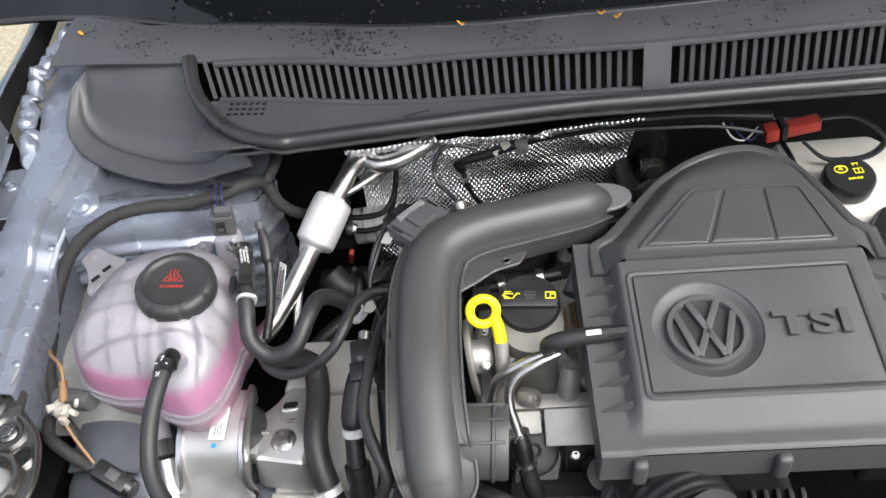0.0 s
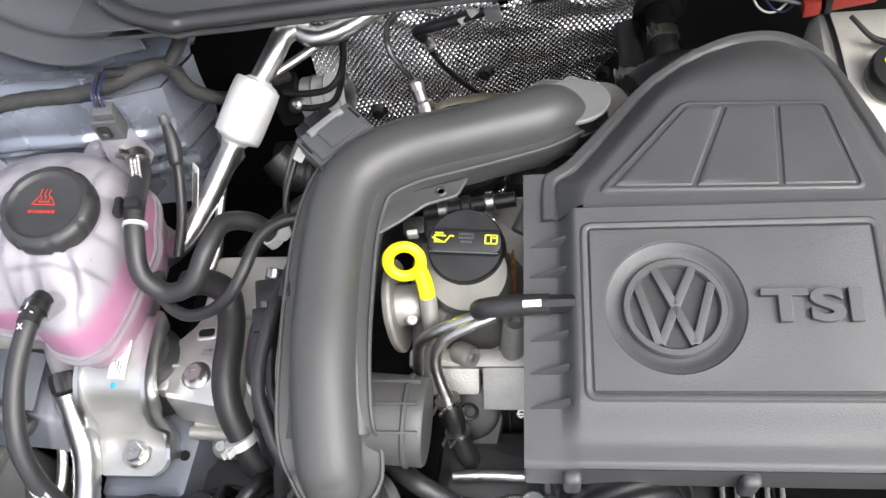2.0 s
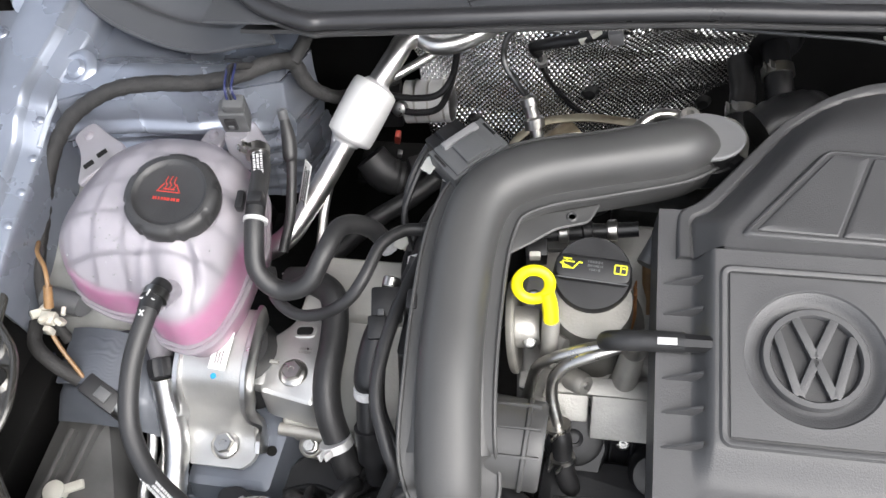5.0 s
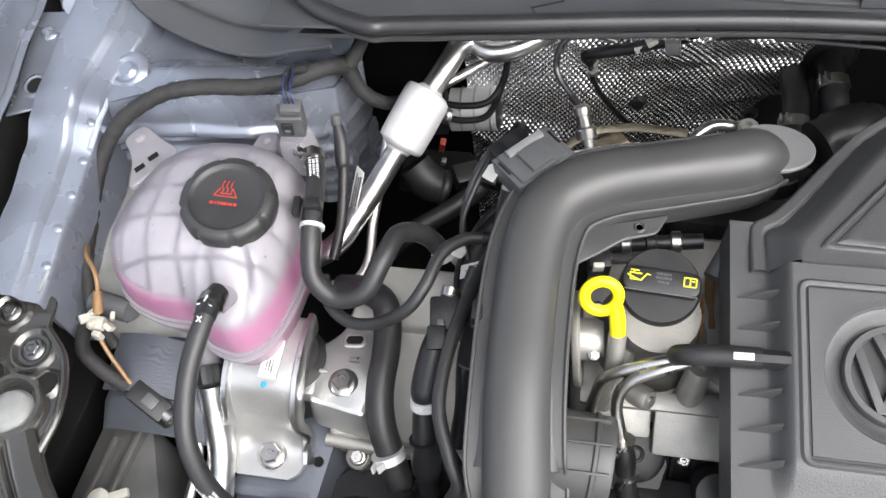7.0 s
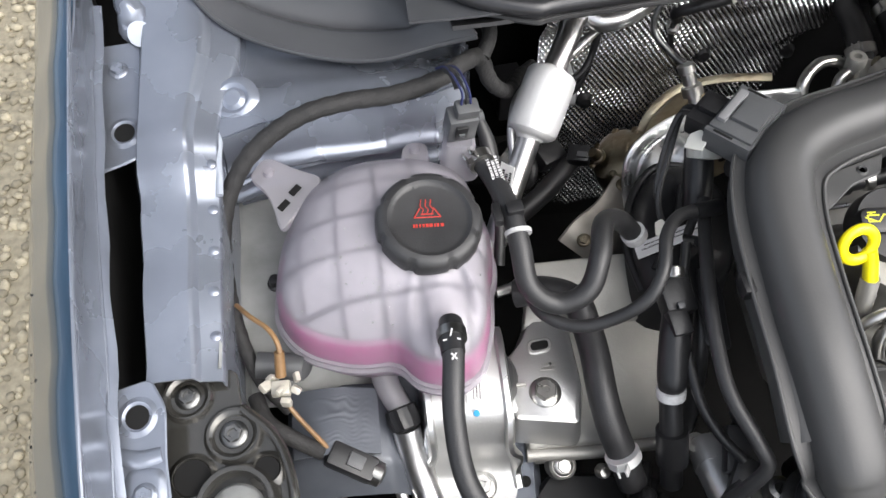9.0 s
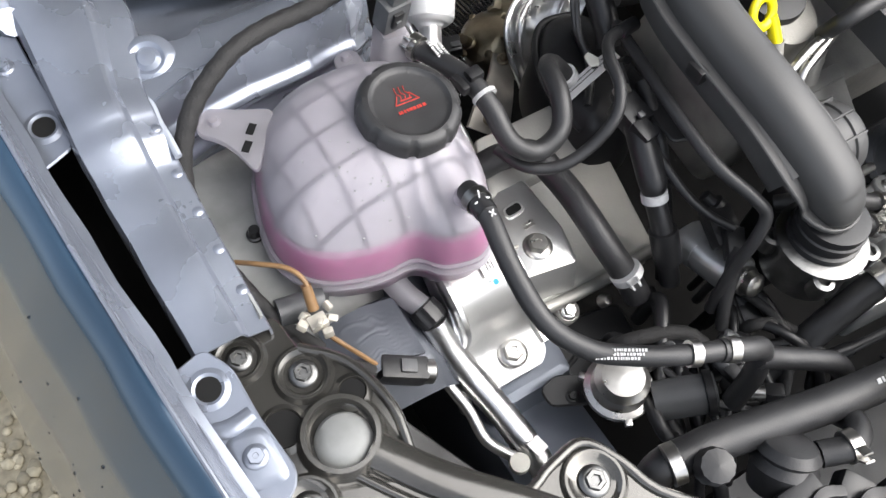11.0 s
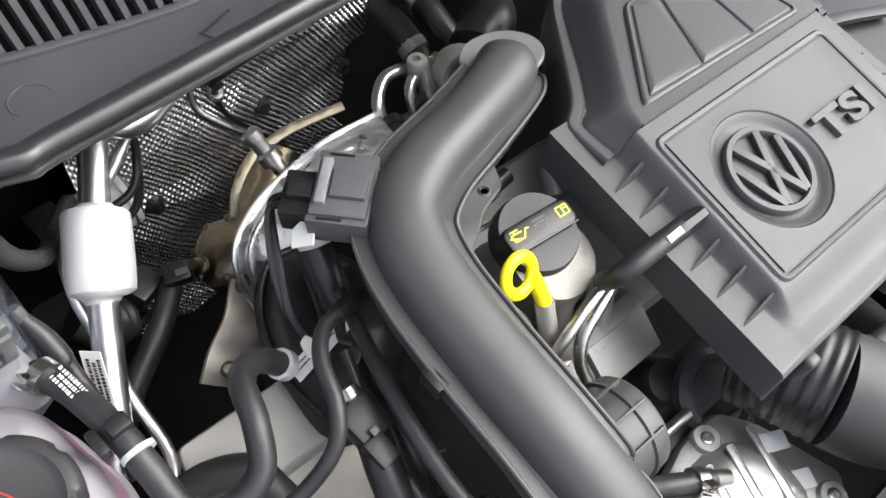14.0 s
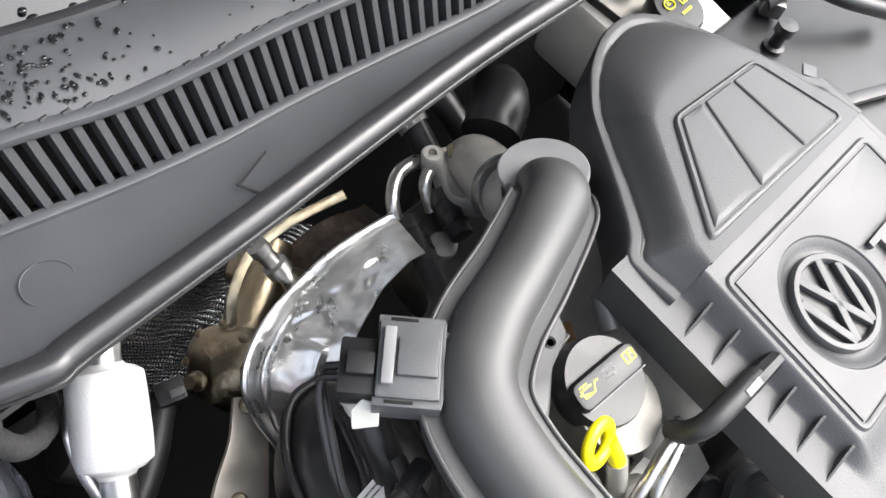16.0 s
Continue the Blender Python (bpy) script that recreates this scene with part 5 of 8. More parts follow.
DUCT_LINE = [(-0.050, 0.304, 0.895, 0.0265, 0.025), (-0.052, 0.315, 0.930, 0.0275, 0.026), (-0.058, 0.340, 0.957, 0.0275, 0.024), (-0.0605, 0.380, 0.970, 0.0265, 0.0225), (-0.0615, 0.430, 0.9775, 0.0265, 0.0225), (-0.0590, 0.480, 0.984, 0.0265, 0.0225),
             (-0.0475, 0.513, 0.988, 0.0265, 0.0225), (-0.018, 0.532, 0.989, 0.0258, 0.0225), (0.025, 0.545, 0.987, 0.0248, 0.0225), (0.068, 0.560, 0.983, 0.0245, 0.0225), (0.082, 0.5670, 0.9805, 0.0240, 0.0220), (0.0925, 0.5775, 0.970, 0.0222, 0.0200), (0.0965, 0.5825, 0.953, 0.0205, 0.019)]
NOSE = [(-0.0520, 0.2965, 0.930, 0.007, 0.006), (-0.0525, 0.3010, 0.9335, 0.0145, 0.012), (-0.0535, 0.3125, 0.942, 0.0195, 0.018), (-0.0560, 0.330, 0.9525, 0.0210, 0.0215)]
part("duct_body", sweep(NOSE + [(x, y, z, w - 0.0055 + 0.004 * max(0.0, (x - 0.04) / 0.07), h) for x, y, z, w, h in DUCT_LINE[3:]], steps=10, seg=36, up=(0, 0, 1), power=2.3), DUCT, duct)
FLANGE = [(-0.0530, 0.3225, 0.938, 0.0245)] + [(p[0], p[1], p[2] - 0.0005, p[3] - 0.0025) for p in DUCT_LINE[2:-1]]


def flange_edge(grow):
    """The flange's outline: along one side, round the front end and back along the other."""
    line = spline(FLANGE, 8)
    left, right = [], []
    for i, q in enumerate(line):
        d = Vector((line[min(i + 1, len(line) - 1)] - line[max(i - 1, 0)])[:2]).normalized()
        n = Vector((-d.y, d.x)) * (q[3] + grow)
        left.append(Vector((q[0] + n.x, q[1] + n.y, q[2])))
        right.append(Vector((q[0] - n.x, q[1] - n.y, q[2])))
    c, r = line[0], line[0][3] + grow
    d = Vector((line[1] - line[0])[:2]).normalized()
    turn = [Vector((c[0] + r * math.cos(a), c[1] + r * math.sin(a), c[2] - 0.010 * math.sin(k * math.pi / 12))) for k in range(1, 12) for a in (math.atan2(d.y, d.x) + math.pi / 2 + k * math.pi / 12,)]
    return list(reversed(left)) + turn + right


inner, outer = flange_edge(-0.010), flange_edge(0.0062)
low = Vector((0, 0, -0.0026))
part("seam_flange", ring_join(bmesh.new(), [[a, b, b + low, a + low] for a, b in zip(inner, outer)]), DUCT, duct, "moulded seam flange")
part("flange_bead", sweep([(*(p + Vector((0, 0, 0.0004))), 0.0015) for p in flange_edge(0.0057)[::2]], steps=2, seg=8), DUCT, duct)
part("lower_shell", sweep([(p[0], p[1], p[2] - 0.014, p[3] + 0.0005, p[4] - 0.008) for p in DUCT_LINE[2:-1]], steps=8, seg=28, up=(0, 0, 1), power=5), DUCT, duct)
END_M = aim((0.1025, 0.5895, 0.9690), (-0.05, 0.28, 0.95))
part("end_collar", lathe([(0.020, -0.003), (0.0284, -0.0025), (0.0296, -0.0012), (0.0296, 0.0004), (0.0286, 0.0012), (0.018, 0.0012)], END_M, 48), COLLAR, duct, "pale grey end collar")
part("hose_cuff", lathe([(0.018, -0.030), (0.0250, -0.029), (0.0250, -0.022), (0.0268, -0.021), (0.0268, -0.015), (0.0252, -0.014), (0.0252, -0.005), (0.018, -0.003)], END_M, 40), BLACK, duct, "black coupling cuff")
part("cuff_lock", box(0.012, 0.006, 0.012, END_M @ pose(-0.020, 0.018, -0.016, 0, 0, 40), 0.0015), BLACK, duct)
part("side_clip", box(0.008, 0.015, 0.012, pose(-0.092, 0.432, 0.972, 0, 0, 2), 0.002), BLACK, duct)
part("gusset", plate([(-0.036, 0.470), (-0.026, 0.503), (0.030, 0.520), (0.022, 0.503), (0.0, 0.496), (-0.018, 0.482)], 0.973, 0.976, Matrix(), 0.004), DUCT, duct)
part("gusset_hole", lathe([(0.0022, 0), (0.003, 0.0012), (0.0042, 0)], pose(0.010, 0.5065, 0.976), 16), DUCT, duct)
part("lower_cuff", lathe([(0.020, 0.046), (0.0245, 0.045), (0.0245, 0.038), (0.0260, 0.037), (0.0260, 0.033), (0.0245, 0.032), (0.0245, 0.027), (0.0270, 0.026), (0.0270, 0.021), (0.022, 0.020)], aim((-0.050, 0.302, 0.880), (0, 0.05, 1)), 40), BLACK, duct, "ribbed black rubber cuff")
part("stub", lathe([(0.020, -0.02), (0.030, -0.018), (0.030, 0.010), (0.0315, 0.011), (0.0315, 0.013), (0.030, 0.014), (0.030, 0.022), (0.0285, 0.024), (0.0, 0.024)], aim((-0.022, 0.358, 0.925), (1, -0.06, -0.05)), 40), DUCT, duct, "ribbed side stub")
for k in (-1, 0, 1):
    part("stub_rib", box(0.036, 0.002, 0.004, pose(-0.018, 0.358 + k * 0.017, 0.9545 - abs(k) * 0.005, -k * 30, 0, 0), 0.0008), DUCT, duct)

plug = thing("boost_sensor_plug", "grey rectangular electrical plug beside the air duct", "connector")
m = pose(-0.0655, 0.5440, 0.9885, 4, -6, -48)
part("housing", box(0.032, 0.040, 0.024, m, 0.002), GREY, plug)
part("lid_panel", box(0.020, 0.020, 0.004, m @ pose(0.004, 0.001, 0.0130), 0.001), GREY, plug)
part("lid_step", box(0.006, 0.030, 0.005, m @ pose(-0.0105, 0.001, 0.0125), 0.001), COLLAR, plug, "paler worn latch panel")
for side in (-1, 1):
    part("side_rail", box(0.034, 0.0045, 0.020, m @ pose(0.0, side * 0.0215, 0.000), 0.001), GREY, plug)
    # near-black bar on the rail colours in a slot's shade
    part("rail_slot", box(0.014, 0.0016, 0.0012, m @ pose(-0.004, side * 0.0215, 0.0100), 0.0002), DARK, plug)
for yy in (-0.016, -0.006, 0.006, 0.016):
    part("fin", box(0.0085, 0.0035, 0.018, m @ pose(0.0185, yy, -0.001), 0.0008), GREY, plug)
part("end_plate", box(0.003, 0.044, 0.022, m @ pose(0.0160, 0.0, -0.001), 0.0008), GREY, plug)
part("mating_plug", box(0.022, 0.030, 0.018, m @ pose(-0.024, -0.002, -0.005), 0.002), BLACK, plug)
part("mating_latch", box(0.014, 0.012, 0.005, m @ pose(-0.024, -0.002, 0.0065), 0.001), BLACK, plug)
part("torn_tape", plate([(-0.008, -0.006), (0.006, -0.007), (0.009, 0.004), (0.001, 0.008), (-0.006, 0.004)], 0, 0.0012, m @ pose(-0.020, -0.024, -0.006, 30, -20, 10), 0.001), WHITE, plug, "torn white tape end")
for k in range(2):
    part("wire", sweep([m @ Vector((-0.034, -0.006 + 0.006 * k, -0.004)), m @ Vector((-0.044, -0.008 + 0.005 * k, -0.012)), (-0.113 + 0.004 * k, 0.548, 0.955), (-0.118, 0.528 - 0.004 * k, 0.935), (-0.112, 0.505, 0.915)], 0.0024, 6, 8), BLACK, plug)

# ---- engine cover ----
cover = thing("engine_cover", "black satin plastic engine cover with round emblem and raised letters", "engine cover")
CM = pose(0.1935, 0.407, 0.9895, 9.0, 0, 0)      # plane of the flat panel


def cv(x, y):
    return ((x - 0.1935), (y - 0.407) / math.cos(radians(9.0)))


def ledge_z(y):
    return 0.9735 + 0.10 * (y - 0.395)


def cover_z(x, y):
    """The cover's skin: a flat deck that rolls down to a low ledge at its sides and its front."""
    plane = 0.9893 + 0.1584 * (y - 0.407)
    deck = ease((x - 0.0895) / 0.0125) * ease((0.3075 - x) / 0.0125) * ease((0.4785 - y) / 0.004)
    roll = ease((0.3545 - y) / 0.027)
    top = plane + (0.9672 + 0.05 * (y - 0.322) - plane) * roll
    edge = 0.0025 * max(0.0, (0.3195 - y) / 0.004) ** 2
    sunk = 0.013 * ease((0.0455 - math.hypot(x - 0.160, (y - 0.408) / 0.9877)) / 0.006)
    return ledge_z(y) + (top - ledge_z(y)) * deck - edge - sunk


def ease_list(a, b, n):
    return [a + (b - a) * i / n for i in range(n + 1)]


XS = ease_list(0.068, 0.087, 6) + ease_list(0.0885, 0.1035, 16) + ease_list(0.106, 0.288, 60) + ease_list(0.2945, 0.309, 16) + ease_list(0.311, 0.325, 5)
YS = ease_list(0.3155, 0.3225, 7) + ease_list(0.325, 0.357, 26) + ease_list(0.3585, 0.470, 40) + ease_list(0.4735, 0.480, 8) + ease_list(0.486, 0.512, 5)
part("deck", grid(lambda u, v: Vector((XS[round(u * (len(XS) - 1))], YS[round(v * (len(YS) - 1))], cover_z(XS[round(u * (len(XS) - 1))], YS[round(v * (len(YS) - 1))]))), len(XS) - 1, len(YS) - 1), COVER, cover)
around = rounded([(0.068, 0.3155), (0.325, 0.3155), (0.325, 0.512), (0.068, 0.512)], 0.002, 3)
part("skirt", ring_join(bmesh.new(), [[Vector((p.x + (0.1965 - p.x) * q, p.y + (0.41 - p.y) * q, cover_z(p.x, p.y) - d)) for p in around] for q, d in ((0.0, 0.0), (0.0, 0.0008), (-0.004, 0.012), (-0.008, 0.030), (0.02, 0.031))], ends=False), COVER, cover, "turned-down skirt")
pan = [cv(0.109, 0.3555), cv(0.2795, 0.3555), cv(0.2795, 0.459), cv(0.109, 0.459)]
part("panel_frame", ring_join(bmesh.new(), [[CM @ Vector((p.x, p.y, z)) for p in rounded(inset(pan, d), 0.0035 - d, 4)] for d, z in ((-0.0050, 0.0), (-0.0035, 0.0016), (-0.0012, 0.0016), (-0.0004, 0.0010), (-0.0002, -0.0014))], ends=False), COVER, cover)
# black bed puts the shade of the panel's groove into colour
part("panel_bed", ring_join(bmesh.new(), [[CM @ Vector((p.x, p.y, z)) for p in rounded(inset(pan, d), 0.003, 4)] for d, z in ((-0.0008, -0.002), (-0.0008, 0.0003), (0.004, 0.0003))], ends=False), BLACK, cover)
EMX, EMY = cv(0.160, 0.408)
PW = [p - 0.0012 if p > 0 else p + 0.0012 for p in (pan[0][0], pan[1][0], pan[0][1], pan[2][1])]
TURNS = sorted({i * math.pi / 48 for i in range(96)} | {math.atan2(y - EMY, x - EMX) % (2 * math.pi) for x in PW[:2] for y in PW[2:]})


def panel_edge(an):
    c, q = math.cos(an), math.sin(an)
    reach = min([(w - EMX) / c for w in PW[:2] if abs(c) > 1e-9 and (w - EMX) / c > 0] + [(w - EMY) / q for w in PW[2:] if abs(q) > 1e-9 and (w - EMY) / q > 0])
    return EMX + reach * c, EMY + reach * q


def panel_ring(k, z, hole=0.0450):
    """k: 0 at the panel's edge, 1 at the round opening."""
    out = []
    for an in TURNS:
        ex, ey = panel_edge(an)
        ox, oy = EMX + hole * math.cos(an), EMY + hole * math.sin(an)
        out.append(CM @ Vector((ex + (ox - ex) * k, ey + (oy - ey) * k, z)))
    return out


part("panel", ring_join(bmesh.new(), [panel_ring(0.0, -0.001), panel_ring(0.0, 0.0008), panel_ring(0.012, 0.0013), panel_ring(0.5, 0.0013), panel_ring(1.0, 0.0013), panel_ring(1.0, 0.0015, 0.0432), panel_ring(1.0, 0.0015, 0.0424), panel_ring(1.0, 0.0008, 0.0416), panel_ring(1.0, -0.0010, 0.0410)], ends=False), COVER, cover)
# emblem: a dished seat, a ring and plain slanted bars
em = CM @ pose(*cv(0.160, 0.408), 0.0012)
part("emblem_seat", lathe([(0.0, -0.0110), (0.0414, -0.0110), (0.0414, -0.0010), (0.0398, -0.0017), (0.0372, -0.0036), (0.0350, -0.0050), (0.0330, -0.0055), (0.0, -0.0055)], em, 64), COVER, cover, "round dished seat")
part("emblem_ring", lathe([(0.0316, -0.0070), (0.0312, -0.0012), (0.0304, -0.0002), (0.0270, -0.0002), (0.0262, -0.0012), (0.0258, -0.0060)], em, 64), COVER, cover)
# plastic darker than the cover puts the bars' contact shade into the disc
part("emblem_disc", lathe([(0.0, -0.0080), (0.0300, -0.0080), (0.0300, -0.0048), (0.0, -0.0048)], em, 48), CAPGREY, cover, "sunk disc in darker plastic for its shade")
for x0, y0, x1, y1 in ((-0.0111, 0.0236, -0.0009, 0.0014), (0.0111, 0.0236, 0.0009, 0.0014), (-0.0219, 0.0134, -0.0111, -0.0222), (0.0219, 0.0134, 0.0111, -0.0222), (-0.0094, -0.0222, -0.0005, -0.0018), (0.0094, -0.0222, 0.0005, -0.0018)):
    mid = Vector(((x0 + x1) / 2, (y0 + y1) / 2))
    d = Vector((x1 - x0, y1 - y0))
    bm = box(d.length + 0.003, 0.0054, 0.0044, em @ pose(mid.x, mid.y, -0.0026, 0, 0, math.degrees(math.atan2(d.y, d.x))), 0.0006)
    part("emblem_bar", bm, COVER, cover)
# raised letters
fc = bpy.data.curves.new("lettering", "FONT")
fc.body = "TSI"
fc.size = 0.030
fc.extrude = 0.0026
fc.bevel_depth = 0.0003
fc.align_x, fc.align_y = "CENTER", "CENTER"
fc.offset = 0.0009
fc.space_character = 1.06
tmp = bpy.data.objects.new("lettering", fc)
me = bpy.data.meshes.new_from_object(tmp)
bpy.data.objects.remove(tmp)
me.materials.clear()
me.materials.append(COVER)
ob = new("lettering", me)
ob.parent = cover
ob.matrix_world = CM @ pose(*cv(0.2388, 0.4060), 0.0024) @ Matrix.Diagonal((1.40, 0.90, 1, 1))
ob["label"] = "raised moulded letters"
# rear hood of the cover: a low lip, a trough, a wall and a flat crown
HOOD_FOOT = spline([(0.080, 0.4745), (0.080, 0.500), (0.083, 0.512), (0.101, 0.527), (0.150, 0.590), (0.169, 0.609), (0.195, 0.628), (0.229, 0.642), (0.262, 0.640), (0.287, 0.614), (0.304, 0.560), (0.312, 0.527), (0.322, 0.512), (0.323, 0.500), (0.323, 0.4745)], 6)
HOOD_CROWN = spline([(0.107, 0.4745), (0.111, 0.486), (0.114, 0.491), (0.123, 0.504), (0.158, 0.551), (0.169, 0.562), (0.188, 0.5685), (0.222, 0.570), (0.250, 0.569), (0.266, 0.563), (0.277, 0.545), (0.284, 0.512), (0.288, 0.495), (0.290, 0.488), (0.292, 0.4745)], 6)


def hood_skin(k, q):
    """The hood's skin at the point k of its foot, at the distance q (0 to 1) towards the crown, 1 to 2 over the crown."""
    a, b = Vector(HOOD_FOOT[k]), Vector(HOOD_CROWN[k])
    foot = 0.9865 - 0.008 * ease((a.y - 0.52) / 0.12)
    crown = 1.0030
    if q > 1:
        p = b.lerp(Vector((0.205, min(b.y, 0.530))), q - 1)
        return Vector((p.x, p.y, crown + 0.0004 * (q - 1)))
    p = a.lerp(b, q)
    d, far = (b - a).length * q, (b - a).length
    lip = -0.003 * max(0.0, 1 - d / 0.0022) ** 2
    trough = -0.0022 * math.exp(-((d - 0.0105) / 0.0013) ** 2)
    t = min(1.0, max(0.0, (d - 0.0115) / (far - 0.0115)))
    wide = ease((far - 0.035) / 0.03)
    rise = (1 - wide) * math.sin(t * math.pi / 2) ** 1.35 + wide * math.sin(t * math.pi / 2)
    return Vector((p.x, p.y, foot + lip + trough + (crown - foot) * rise))


QS = [0.0, 0.012, 0.026, 0.045, 0.07, 0.10, 0.13, 0.155, 0.18, 0.205, 0.23, 0.255, 0.28, 0.305, 0.33, 0.355, 0.38, 0.41, 0.45, 0.50, 0.56, 0.62, 0.69, 0.76, 0.83, 0.89, 0.94, 0.975, 1.0, 1.15, 1.4, 1.7, 2.0]
ring0 = [hood_skin(k, 0.0) for k in range(len(HOOD_FOOT))]
part("hood", ring_join(bmesh.new(), [[p + Vector((0, 0, -0.040)) for p in ring0], *[[hood_skin(k, q) for k in range(len(HOOD_FOOT))] for q in QS]], close=False), COVER, cover, "domed rear hood of the cover")
part("hood_front", grid(lambda u, v: Vector((0.107 + 0.185 * u, 0.4750, 0.985 + 0.0176 * v)), 12, 3, thick=0.001), COVER, cover)
trap = [(0.124, 0.4865), (0.2760, 0.4835), (0.2652, 0.547), (0.177, 0.551)]
TM = Matrix.Translation((0, 0, 0.9996))
part("trapezoid_bed", stack(trap, [(-0.003, 0.0030), (-0.0015, 0.0046), (-0.0003, 0.0046), (0.0004, 0.0046), (0.004, 0.0046)], TM, 0.004), COVER, cover)
for quad in ([(0.1252, 0.4865), (0.1760, 0.4850), (0.2022, 0.550), (0.178, 0.551)], [(0.1772, 0.4850), (0.2294, 0.4842), (0.2352, 0.5485), (0.2034, 0.5495)], [(0.2306, 0.4842), (0.2752, 0.4835), (0.2644, 0.547), (0.2364, 0.5483)]):
    part("inset_panel", stack(quad, [(0.0006, 0.0040), (0.0008, 0.0052), (0.0018, 0.0060), (0.006, 0.0060)], TM, 0.0025), COVER, cover)
part("trapezoid_rim", stack(trap, [(-0.0045, 0.0030), (-0.0036, 0.0052), (-0.0022, 0.0060), (-0.0010, 0.0058), (-0.0008, 0.0040)], TM, 0.004), COVER, cover)
for i in range(6):
    y = 0.3505 + i * 0.0213
    for x, side in ((0.0720, 1), (0.3210, -1)):
        z = ledge_z(y)
        rib = bmesh.new()
        a = [rib.verts.new((x, y + o, z)) for o in (-0.0006, 0.0006)]
        b = [rib.verts.new((x + 0.0245 * side, y + 0.002 + o, z - 0.001)) for o in (-0.0026, 0.0014)]
        c = [rib.verts.new((x + 0.0235 * side, y + 0.002 + o, z + 0.0105)) for o in (-0.0008, 0.0008)]
        for f in ((a[0], b[0], c[0]), (a[1], c[1], b[1]), (a[0], c[0], c[1], a[1]), (a[0], a[1], b[1], b[0]), (b[0], b[1], c[1], c[0])):
            rib.faces.new(f)
        part("skirt_rib", rib, COVER, cover)
for x in (0.096, 0.198, 0.29):
    part("front_foot", box(0.011, 0.009, 0.026, pose(x, 0.3125, 0.947), 0.004, segs=3), COVER, cover)
part("right_clip", box(0.016, 0.03, 0.012, pose(0.331, 0.498, 0.972), 0.003), BLACK, cover)

# ---- cylinder head, oil filler, dipstick ----
head = thing("cylinder_head", "cast aluminium cylinder head cover under the engine cover", "engine")
EM = pose(0.02, 0.44, 0.900, 12, 0, 0)
part("head_block", stack([(-0.040, -0.036), (0.24, -0.036), (0.24, 0.11), (-0.030, 0.11), (-0.045, 0.05)], [(-0.004, -0.10), (0, -0.026), (0.004, -0.021), (0.012, -0.020)], EM, 0.01), CAST, head)
part("front_flange", box(0.056, 0.034, 0.014, pose(0.062, 0.402, 0.873, 34, 0, 0), 0.002), CAST, head, "flat machined flange with a stamped square")
part("flange_ledge", box(0.110, 0.014, 0.012, pose(0.035, 0.4175, 0.886, 12, 0, 0), 0.003), CAST, head)
part("flange_step", box(0.046, 0.026, 0.016, pose(0.009, 0.409, 0.874, 30, 0, 0), 0.003), CAST, head)
part("filler_neck", lathe([(0.046, -0.024), (0.041, -0.018), (0.0350, -0.008), (0.0318, 0.006), (0.0298, 0.022), (0.0285, 0.036), (0.0275, 0.045), (0.022, 0.046)], EM @ pose(0.008, 0.026, 0.0), 36), SATIN, head)
part("neck_web", sweep([(0.012, 0.440, 0.925, 0.005, 0.010), (0.004, 0.425, 0.908, 0.005, 0.010), (-0.002, 0.412, 0.888, 0.006, 0.012)], steps=6, seg=12, up=(0, 0, 1), power=3), CAST, head)
part("neck_web", sweep([(0.046, 0.448, 0.918, 0.004, 0.010), (0.060, 0.440, 0.900, 0.005, 0.010), (0.076, 0.432, 0.888, 0.005, 0.010)], steps=6, seg=12, up=(0, 0, 1), power=3), CAST, head)
part("bolt_tower", lathe([(0.0115, -0.004), (0.0098, 0.004), (0.0088, 0.030), (0.0080, 0.033), (0.0045, 0.033), (0.0040, 0.029), (0.0, 0.029)], aim((0.0565, 0.4235, 0.8875), (0.10, 0.28, 0.95)), 24), CAST, head)
part("side_lug", lathe([(0.0075, -0.008), (0.0085, -0.006), (0.0085, 0.006), (0.007, 0.009), (0.0, 0.009)], aim((0.022, 0.4165, 0.8975), (0.7, -0.5, 0.4)), 20), CAST, head)
bolt("bolt", (0.0275, 0.4130, 0.9010), (0.7, -0.5, 0.4), 0.0055, head)
pump_m = aim((-0.0245, 0.4430, 0.9240), (1.0, 0.06, 0.10))
part("pump_flange", lathe([(0.0, -0.003), (0.0330, -0.003), (0.0340, -0.0015), (0.0340, 0.0010), (0.0325, 0.0025), (0.0250, 0.0025), (0.0225, 0.0010), (0.0, 0.0010)], pump_m, 44, wobble=lambda a, z: 1 + 0.03 * math.cos(3 * a)), SATIN, head, "bright machined round flange")
part("pump_case", lathe([(0.0150, -0.002), (0.0150, 0.012), (0.0120, 0.018), (0.0, 0.019)], pump_m, 32), CAST, head)
bolt("bolt", (-0.0130, 0.4300, 0.9290), (0.2, -0.5, 0.8), 0.0065, head, DULL, torx=True)
bolt("bolt", (-0.0130, 0.4640, 0.9330), (0.2, -0.3, 0.9), 0.0065, head, DULL)
part("stamped_square", sweep([pose(0.048, 0.4060, 0.8832, 34, 0, 0) @ Vector((0.0036 * a, 0.0036 * b, 0)) for a, b in ((-1, -1), (1, -1), (1, 1), (-1, 1), (-1, -1))], 0.0004, 1, 6), DULL, head)
part("stamped_bar", box(0.0035, 0.0012, 0.0006, pose(0.048, 0.4060, 0.8832, 34, 0, 40), 0), DULL, head)
